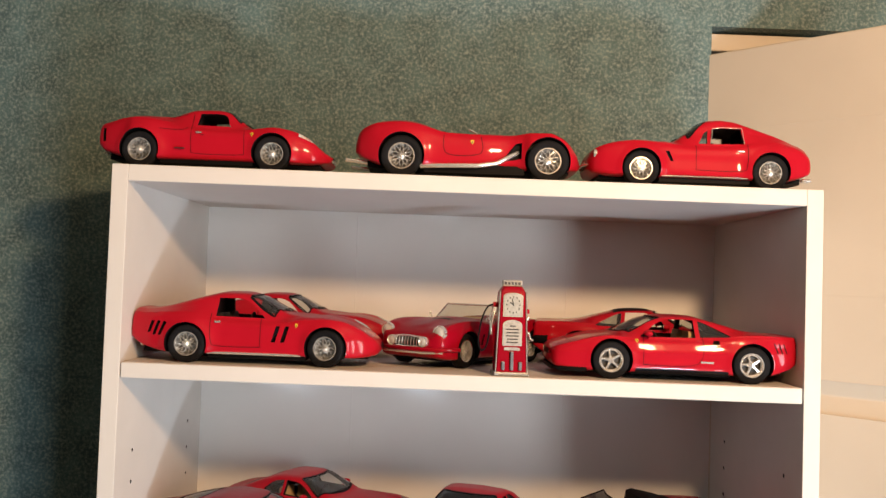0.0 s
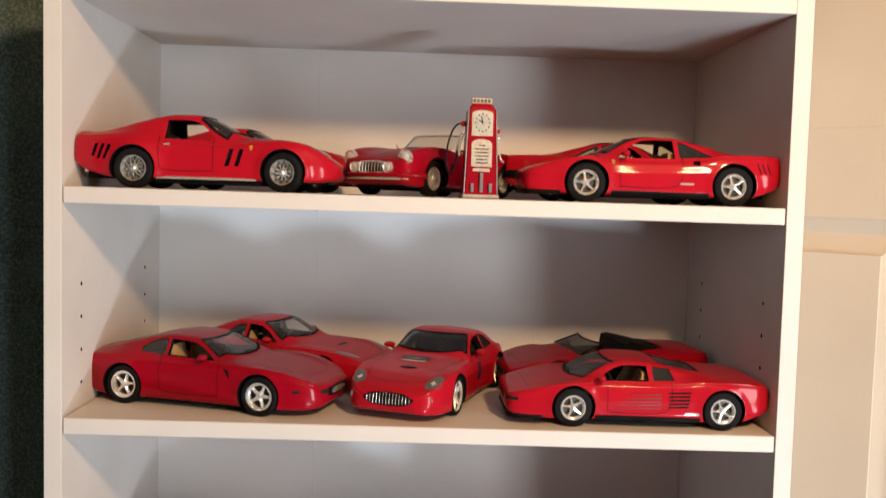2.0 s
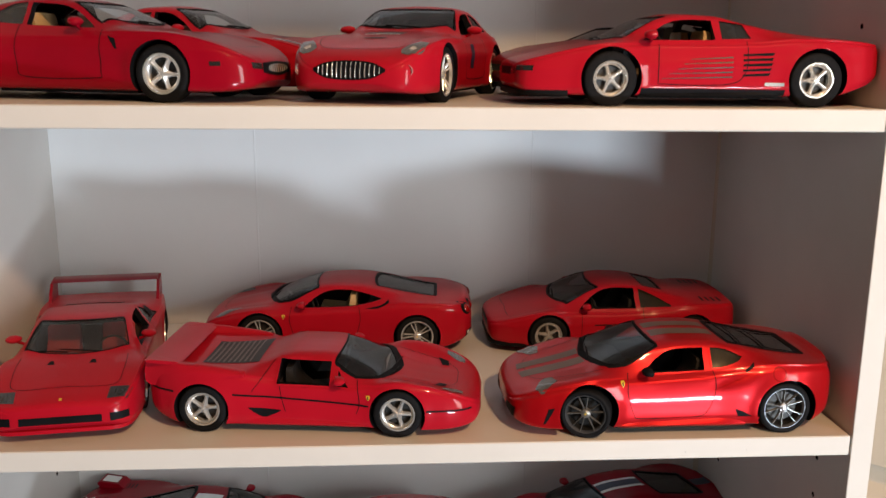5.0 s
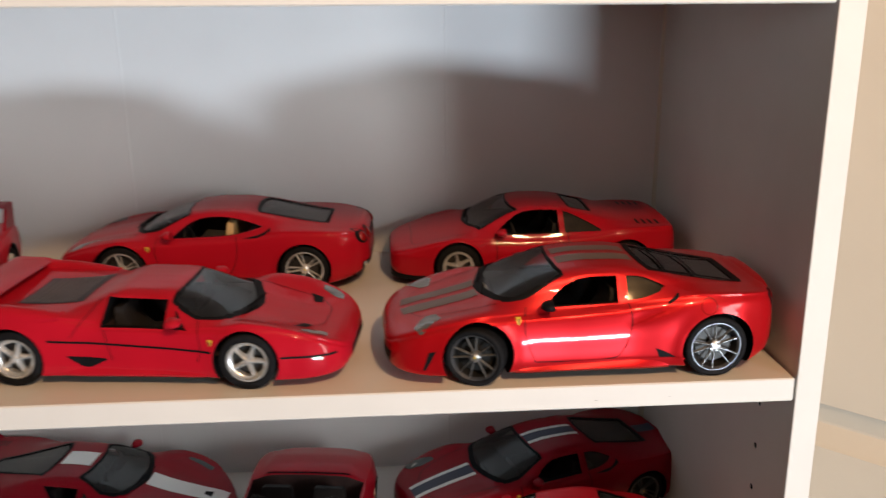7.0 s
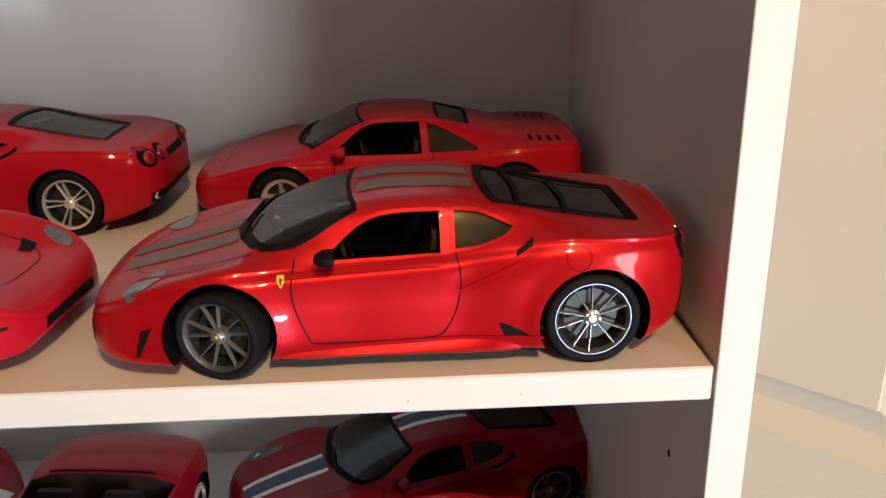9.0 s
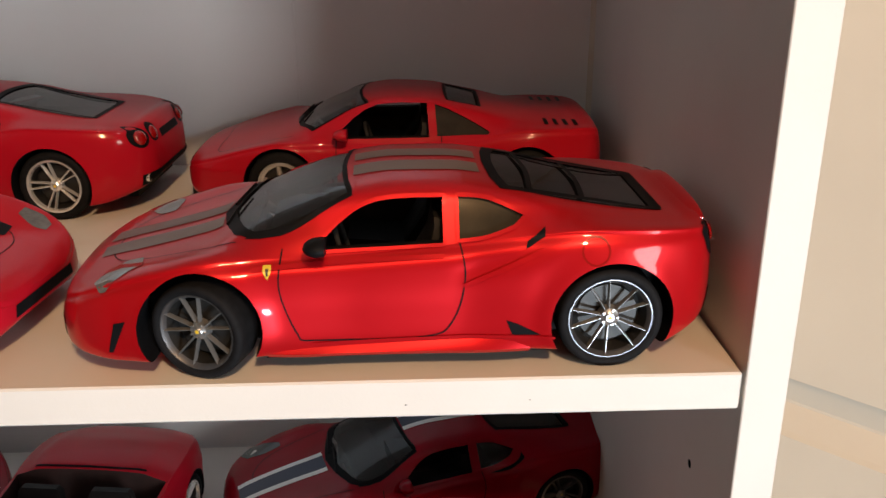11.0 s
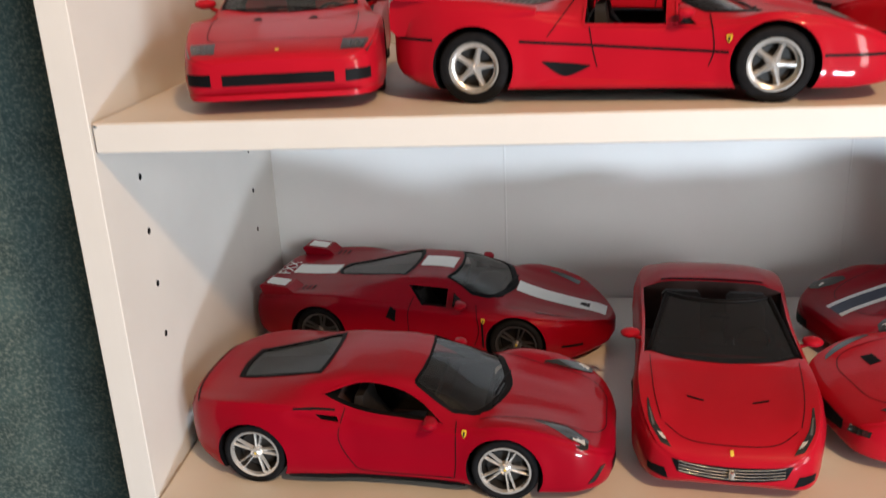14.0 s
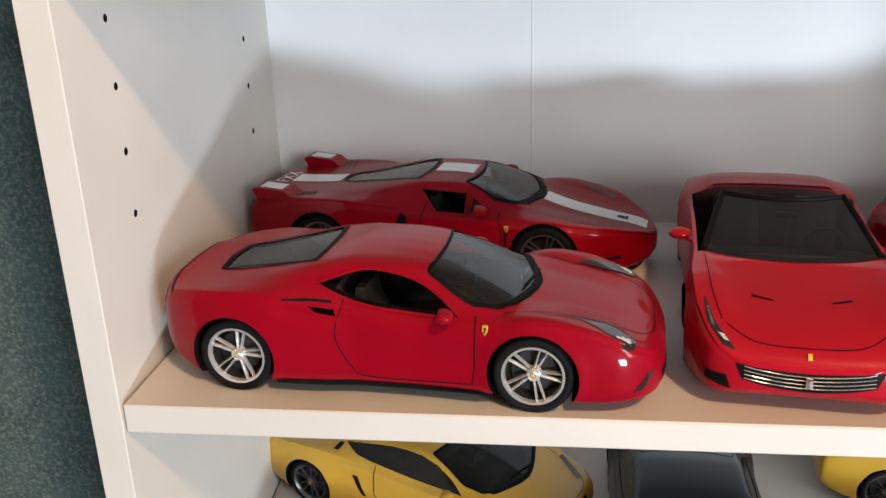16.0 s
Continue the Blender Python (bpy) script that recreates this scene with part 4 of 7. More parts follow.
    d.update(more)
    return d


def stretch(d, L, H=None, xf=None, wb=None):
    """Carries a form over to another length, height and wheelbase."""
    L0 = d["plan"][-1][0]
    H0 = max(z for _, z in d["top"])
    xf0, wb0 = d["xf"], d["wb"]
    xf, wb, H = xf or xf0, wb or wb0, H or H0
    def fx(x):
        if x < xf0:
            return x * xf / xf0
        if x < xf0 + wb0:
            return xf + (x - xf0) * wb / wb0
        return xf + wb + (x - xf0 - wb0) * (L - xf - wb) / (L0 - xf0 - wb0)
    fz = H / H0
    o = dict(d)
    o["xf"], o["wb"] = xf, wb
    for key in ("plan",):
        o[key] = [(fx(x), v) for x, v in d[key]]
    for key in ("top", "sh", "bot"):
        o[key] = [(fx(x), v * fz) for x, v in d[key]]
    xz = lambda l: [(fx(x), z * fz) for x, z in l]
    xy = lambda l: [(fx(x), y) for x, y in l]
    yz = lambda l: [(y, z * fz) for y, z in l]
    way = {"side": xz, "top": xy, "front": yz, "rear": yz}
    if d.get("hollow"):
        o["hollow"] = (fx(d["hollow"][0]), fx(d["hollow"][1]), d["hollow"][2])
    for key in ("screen", "back"):
        if d.get(key):
            o[key] = tuple(xy(l) for l in d[key])
    o["side"] = [tuple(xz(l) for l in pair) for pair in d.get("side", ())]
    o["slots"] = [tuple(xz(l) for l in pair) for pair in d.get("slots", ())]
    if d.get("skirt"):
        o["skirt"] = (fx(d["skirt"][0]), fx(d["skirt"][1]), *d["skirt"][2:])
    o["seams"] = [xz(l) for l in d.get("seams", ())]
    o["creases"] = [(xz(l), *rest) for l, *rest in d.get("creases", ())]
    o["crests"] = [(xy(l), *rest) for l, *rest in d.get("crests", ())]
    o["top_seams"] = [xy(l) for l in d.get("top_seams", ())]
    for key in ("marks", "single"):
        o[key] = [(n, way[v](a), way[v](b), v, m) for n, a, b, v, m in d.get(key, ())]
    if d.get("badge"):
        o["badge"] = (fx(d["badge"][0]), d["badge"][1] * fz)
    if d.get("mirror"):
        o["mirror"] = (fx(d["mirror"][0]), d["mirror"][1] * fz, *d["mirror"][2:])
    if d.get("seat_x"):
        o["seat_x"] = fx(d["seat_x"])
    return o


def wedge(**more):
    """An eighties mid-engined coupe: flat wedge nose, upright rear glass between buttresses, cut-off tail."""
    L, wb, xf, half, H = 4.29, 2.45, 1.04, 0.93, 1.12
    d = base_form(
        L, wb, xf, half,
        [(0, 0.62), (0.03, 0.74), (0.12, 0.84), (0.35, 0.91), (0.8, 0.965), (1.05, 0.975), (1.5, 0.95), (2.4, 0.95), (3.0, 0.98), (3.45, 1.0), (3.9, 0.97), (4.2, 0.93), (4.27, 0.90), (4.29, 0.86)],
        [(0, 0.50), (0.04, 0.545), (0.3, 0.63), (0.8, 0.74), (1.06, 0.79), (1.20, 0.83), (1.54, 1.0), (1.82, 1.112), (2.12, 1.155), (2.5, 1.145), (2.95, 1.045), (3.5, 0.91), (3.9, 0.86), (4.2, 0.86), (4.26, 0.85), (4.29, 0.78)],
        [(0, 0.47), (0.04, 0.51), (0.3, 0.60), (0.8, 0.735), (1.05, 0.765), (1.4, 0.735), (2.0, 0.725), (2.8, 0.75), (3.3, 0.835), (3.7, 0.85), (4.1, 0.84), (4.25, 0.83), (4.29, 0.74)],
        wheel="star_chrome", r=0.33, tyre=0.25, roofw=0.66, tuck=0.05, crisp=1.0, wide=0.42, pane=GLASS, leather=TAN,
        hollow=(1.28, 2.66, 0.34), screen=(bowed(1.15, 0.69, 0.20), bowed(1.82, 0.57, 0.10)), screen_z=0.70,
        back=(bowed(2.68, 0.45, 0.02), bowed(3.05, 0.42, 0.0)), back_z=0.80,
        side=[([(1.56, 0.755), (2.52, 0.765)], [(1.58, 0.775), (1.96, 1.05), (2.50, 1.07)]), ([(2.60, 0.775), (3.10, 0.80)], [(2.58, 1.06), (2.75, 1.0), (3.12, 0.82)])],
        screen_border=(0.05, 0.025, 0.025), back_border=(0.03, 0.03, 0.03), seal=0.014,
        creases=[([(0.05, 0.47), (1.5, 0.52), (4.2, 0.56)], 0.014, 0.02, 0.09), ([(1.3, 0.68), (3.1, 0.70)], -0.010, 0.06, 0.08)],
        badge=(1.48, 0.68), mirror=(1.70, 0.79), seat_x=2.32, seat_up=0.14, splitter=(0.60, 0.12, 0.19, -0.01), skirt=(1.46, 3.05, 0.12, 0.16, 0.0, TRIM),
        seams=[[(1.60, 0.76), (1.60, 0.32), (1.66, 0.28), (2.4, 0.28), (2.62, 0.42), (2.64, 0.80)]],
        top_seams=[[(0.35, 0.0), (0.36, 0.60), (0.7, 0.70), (1.16, 0.70)]],
        marks=[("lamp_lid", [(0.42, 0.40), (0.78, 0.42)], [(0.42, 0.70), (0.78, 0.74)], "top", None), ("fog_lamp", [(0.38, 0.39), (0.62, 0.39)], [(0.38, 0.46), (0.62, 0.46)], "front", LAMPDARK)],
        single=[("nose_grille", [(-0.36, 0.37), (0.36, 0.37)], [(-0.36, 0.47), (0.36, 0.47)], "front", TRIM)])
    d.update(more)
    d["marks"] = [m for m in d["marks"] if m[4]]
    return d


def classic(**more):
    """A sixties front-engined coupe: long bonnet, round wings, fastback."""
    L, wb, xf, half, H = 4.23, 2.40, 0.92, 0.84, 1.22
    d = base_form(
        L, wb, xf, half,
        [(0, 0.34), (0.03, 0.50), (0.12, 0.68), (0.3, 0.84), (0.6, 0.95), (0.92, 0.99), (1.4, 0.95), (2.1, 0.93), (2.7, 0.945), (3.2, 1.0), (3.5, 0.99), (3.9, 0.90), (4.12, 0.80), (4.21, 0.70), (4.23, 0.62)],
        [(0, 0.40), (0.04, 0.47), (0.15, 0.56), (0.4, 0.68), (0.8, 0.80), (1.2, 0.865), (1.58, 0.90), (1.70, 0.945), (1.95, 1.09), (2.2, 1.205), (2.42, 1.25), (2.72, 1.245), (3.0, 1.19), (3.3, 1.10), (3.6, 1.01), (3.9, 0.925), (4.12, 0.885), (4.19, 0.87), (4.23, 0.72)],
        [(0, 0.37), (0.04, 0.43), (0.15, 0.53), (0.4, 0.68), (0.7, 0.79), (0.95, 0.815), (1.3, 0.78), (1.8, 0.755), (2.6, 0.77), (3.0, 0.83), (3.3, 0.87), (3.7, 0.855), (4.1, 0.80), (4.2, 0.74), (4.23, 0.64)],
        bot=[(0, 0.30), (0.08, 0.22), (0.5, 0.17), (3.6, 0.17), (4.1, 0.28), (4.23, 0.36)],
        wheel="wire", r=0.325, tyre=0.20, roofw=0.64, tuck=0.07, wide=0.52, sink=0.05, pane=GLASS, arch_f=0.365, arch_r=0.365,
        hollow=(1.82, 3.0, 0.36), screen=(bowed(1.64, 0.64, 0.20), bowed(2.20, 0.53, 0.10)), screen_z=0.74,
        back=(bowed(3.02, 0.44, 0.04), bowed(3.62, 0.36, 0.0)), back_z=0.84,
        side=[([(2.00, 0.80), (2.84, 0.815)], [(2.03, 0.83), (2.34, 1.10), (2.82, 1.125)])],
        screen_border=(0.03, 0.02, 0.02), back_border=(0.02, 0.02, 0.02), seal=0.014, flare=0.030, creases=[([(1.2, 0.46), (2.0, 0.46), (2.95, 0.46)], -0.022, 0.14, 0.16)],
        crests=[([(0.2, 0.52), (0.6, 0.64), (1.6, 0.66)], 0.032, 0.11, 0.13), ([(0.3, 0.0), (1.0, 0.0), (1.65, 0.0)], 0.018, 0.16, 0.16)],
        badge=(1.48, 0.66), seat_x=2.62, seat_up=0.10,
        seams=[[(1.92, 0.82), (1.92, 0.36), (1.98, 0.31), (2.72, 0.31), (2.86, 0.42), (2.88, 0.86)]],
        marks=[("headlight", [(0.26, 0.50), (0.42, 0.60), (0.58, 0.64)], [(0.30, 0.40), (0.45, 0.47), (0.60, 0.58)], "top", LAMPCLEAR)],
        single=[("nose_grille", [(-0.30, 0.36), (0, 0.31), (0.30, 0.36)], [(-0.30, 0.38), (0, 0.44), (0.30, 0.38)], "front", TRIM)])
    d.update(more)
    return d


def tourer(**more):
    """A nineties front-engined grand tourer."""
    L, wb, xf, half, H = 4.73, 2.60, 1.08, 0.955, 1.30
    d = base_form(
        L, wb, xf, half,
        [(0, 0.40), (0.03, 0.56), (0.12, 0.72), (0.3, 0.85), (0.6, 0.94), (1.05, 0.985), (1.6, 0.96), (2.4, 0.95), (3.1, 0.965), (3.6, 1.0), (4.0, 0.98), (4.4, 0.89), (4.62, 0.80), (4.71, 0.70), (4.73, 0.64)],
        [(0, 0.45), (0.04, 0.52), (0.15, 0.60), (0.4, 0.69), (0.9, 0.80), (1.5, 0.885), (1.80, 0.925), (1.92, 0.965), (2.3, 1.145), (2.58, 1.255), (2.85, 1.30), (3.2, 1.29), (3.55, 1.20), (4.0, 1.02), (4.3, 0.915), (4.6, 0.87), (4.68, 0.83), (4.73, 0.68)],
        [(0, 0.41), (0.04, 0.47), (0.15, 0.56), (0.4, 0.68), (0.8, 0.785), (1.1, 0.82), (1.6, 0.825), (2.3, 0.835), (3.1, 0.855), (3.6, 0.885), (4.1, 0.86), (4.5, 0.81), (4.68, 0.72), (4.73, 0.60)],
        wheel="star", r=0.34, tyre=0.25, roofw=0.64, crisp=0.8, tuck=0.06, wide=0.52, pane=GLASS, leather=TAN,
        hollow=(2.0, 3.7, 0.36), screen=(bowed(1.88, 0.72, 0.26), bowed(2.56, 0.56, 0.12)), screen_z=0.74,
        back=(bowed(3.50, 0.50, 0.08), bowed(4.18, 0.50, -0.02)), back_z=0.90,
        side=[([(2.22, 0.875), (2.98, 0.905)], [(2.24, 0.89), (2.64, 1.15), (2.98, 1.19)]), ([(3.05, 0.91), (3.46, 0.945)], [(3.05, 1.19), (3.28, 1.15), (3.48, 1.0)])],
        screen_border=(0.05, 0.025, 0.025), back_border=(0.03, 0.03, 0.03), seal=0.014,
        creases=[([(0.15, 0.60), (1.2, 0.63), (4.5, 0.66)], 0.012, 0.03, 0.10), ([(1.45, 0.44), (3.2, 0.46)], -0.018, 0.12, 0.14)],
        crests=[([(0.3, 0.62), (1.0, 0.72), (1.85, 0.76)], 0.016, 0.10, 0.12)],
        badge=(0.02, -3), mirror=(2.42, 0.91), seat_x=2.98, seat_up=0.20,
        seams=[[(2.08, 0.85), (2.08, 0.36), (2.14, 0.28), (2.95, 0.28), (3.09, 0.42), (3.08, 0.90)]],
        top_seams=[[(0.34, 0.0), (0.38, 0.40), (0.7, 0.62), (1.9, 0.72)]],
        marks=[("fog_lamp", [(0.50, 0.40), (0.72, 0.42)], [(0.50, 0.48), (0.72, 0.49)], "front", LAMPDARK)],
        single=[("nose_grille", [(-0.42, 0.36), (0, 0.32), (0.42, 0.36)], [(-0.40, 0.47), (0, 0.49), (0.40, 0.47)], "front", TRIM)])
    d.update(more)
    d.pop("badge") if d["badge"][1] < 0 else None
    return d

DIALFACE = mat("cream_dial", (0.33, 0.325, 0.29), 0.4, vary=0.12, scale=300)

PEWTER = mat("worn_pewter", (0.30, 0.29, 0.27), 0.38, metal=0.6, vary=0.2, scale=400, bump=0.2, bump_scale=1500)


def petrol_pump():
    """A small toy petrol pump: tapered red tin case with a dial and a hose."""
    pump = tagged(new("petrol_pump"), "red tin toy petrol pump with a clock dial and black hose", "toy pump")
    pump.matrix_world = pose(0.0485, 0.020, SHELF["A"], 0, 0, 4)
    def taper(z):
        return 0.0162 - 0.0030 * z / 0.088
    rows = []
    for z in (0.004, 0.03, 0.06, 0.082, 0.0865, 0.0885):
        w = taper(z) - (0.0 if z < 0.083 else (z - 0.083) * 0.7)
        d, c = w * 0.80, 0.0022
        rows.append([(x, y, z) for x, y in ((-w + c, -d), (w - c, -d), (w, -d + c), (w, d - c), (w - c, d), (-w + c, d), (-w, d - c), (-w, -d + c))])
    part("case", grid_bm(rows, close_v=True, cap=True), DEEP, pump, smooth=30)
    part("plinth", box_bm(-0.0175, 0.0175, -0.0148, 0.0152, 0, 0.0042, 0.0012), PEWTER, pump)
    for sgn in (-1, 1):
        part("edge_strip", tube_bm([(sgn * (taper(z) - 0.0004), -taper(z) * 0.80 + 0.0004, z) for z in (0.004, 0.03, 0.06, 0.084)], 0.0007, 8), PEWTER, pump, smooth=60)
    part("top_sign", box_bm(-0.0098, 0.0098, -0.004, 0.004, 0.0885, 0.0945, 0.0008), PEWTER, pump)
    for i in range(5):
        part("sign_letter", box_bm(-0.0082 + i * 0.0034, -0.0058 + i * 0.0034, -0.0045, -0.0038, 0.0902, 0.0930), INK, pump)
    def plate(name, z0, z1, w, arch, lift, material, parent=pump):
        # an arched plate on the sloping front
        pts = [(-w, z0), (w, z0), (w, z1 - arch)] + [(w * math.cos(a), z1 - arch + arch * math.sin(a)) for a in [math.pi * i / 10 for i in range(1, 10)]] + [(-w, z1 - arch)]
        front = [(x, -taper(z) * 0.80 - lift, z) for x, z in pts]
        back = [(x, -taper(z) * 0.80 + 0.0015, z) for x, z in pts]
        return part(name, grid_bm([front, back], close_v=True, cap=True), material, parent)
    plate("dial_rim", 0.0585, 0.0822, 0.0098, 0.0035, 0.0014, PEWTER)
    dial = plate("dial", 0.0602, 0.0808, 0.0082, 0.003, 0.0018, DIALFACE)
    for i in range(12):
        a = 2 * math.pi * i / 12
        x, z = 0.0066 * math.sin(a), 0.0704 + 0.0080 * math.cos(a)
        part("hour_mark", box_bm(x - 0.0005, x + 0.0005, -taper(z) * 0.80 - 0.0022, -taper(z) * 0.80 - 0.0016, z - 0.0008, z + 0.0008), INK, dial)
    for dx, dz in ((-0.0036, 0.0026), (-0.0012, 0.0058)):
        y = -taper(0.07) * 0.80 - 0.0023
        part("clock_hand", tube_bm([(-dx * 0.15, y, 0.0704 - dz * 0.15), (dx, y, 0.0704 + dz)], 0.00045, 6), INK, dial)
    plate("price_rim", 0.0300, 0.0555, 0.0096, 0.005, 0.0012, PEWTER)
    panel = plate("price_panel", 0.0314, 0.0540, 0.0082, 0.0045, 0.0016, PEWTER)
    for i, z in enumerate((0.0495, 0.0462, 0.0430, 0.0398, 0.0366, 0.0334)):
        w = (0.003, 0.0066, 0.0060, 0.0066, 0.0052, 0.0060)[i]
        part("print_line", box_bm(-w, w, -taper(z) * 0.80 - 0.0020, -taper(z) * 0.80 - 0.0014, z - 0.0006, z + 0.0006), BRAKE, panel)
    plate("name_bar", 0.0255, 0.0285, 0.0078, 0.0005, 0.0012, PEWTER)
    for x, z0, z1 in ((-0.0085, 0.006, 0.0145), (0.0, 0.006, 0.0245), (0.0085, 0.006, 0.0145)):
        part("front_flute", box_bm(x - 0.0018, x + 0.0018, -0.0150, -0.0126, z0, z1, 0.0008), STEEL, pump)
    part("hose", tube_bm([p for p in spline([(-0.0150, 0, 0.0700), (-0.0235, -0.002, 0.0680), (-0.0300, -0.003, 0.0540), (-0.0325, -0.003, 0.0330), (-0.0290, -0.003, 0.0240), (-0.0240, -0.003, 0.0300), (-0.0210, -0.002, 0.0480)], 6)], 0.00085, 8), TRIM, pump, smooth=60)
    part("hose_socket", tube_bm([(-0.0130, 0, 0.0700), (-0.0185, 0, 0.0700)], 0.0026, 10), RED, pump, smooth=40)
    part("nozzle", tube_bm([(-0.0165, -0.001, 0.0620), (-0.0185, -0.002, 0.0580), (-0.0205, -0.002, 0.0470), (-0.0200, -0.003, 0.0400)], 0.0015, 8), CHROME, pump, smooth=60)
    part("nozzle_guard", tube_bm([(-0.0195, -0.002, 0.0560), (-0.0225, -0.002, 0.0520), (-0.0205, -0.002, 0.0470)], 0.0006, 6), CHROME, pump, smooth=60)
    for z in (0.064, 0.057):
        part("side_knob", tube_bm([(0.0125, 0, z), (0.0180, 0, z)], 0.0022, 10), RED if z > 0.06 else CHROME, pump, smooth=40)
    part("side_lever", tube_bm([(0.0140, 0, 0.044), (0.0185, -0.001, 0.042), (0.0195, -0.002, 0.037), (0.0225, -0.002, 0.035)], 0.0011, 8), CHROME, pump, smooth=60)
    return pump

# ---- the collection ----
SHELF_Z = dict(SHELF, T=TOP)


def put(label, spec, paint, shelf, rear, front, ratio=None, steer=0.0, near=None):
    """Places a model by the shelf points under its rear and front near-side wheels."""
    r, f = Vector((*rear, 0)), Vector((*front, 0))
    d = f - r
    k = ratio or d.length / spec["wb"]
    heading = math.degrees(math.atan2(d.y, d.x))
    d.normalize()
    left = Vector((-d.y, d.x, 0))
    sgn = near if near else (1 if left.y < 0 else -1)
    half = max(v for _, v in spec["plan"]) * 0.985 - spec.get("sink", 0.03) - spec.get("tyre", 0.23) * 0.3
    c = (r + f) / 2 - left * sgn * half * k
    return Car("model_car", label, spec, paint, (c.x, c.y), heading, SHELF_Z[shelf], k, steer, "model cars on the bookcase")


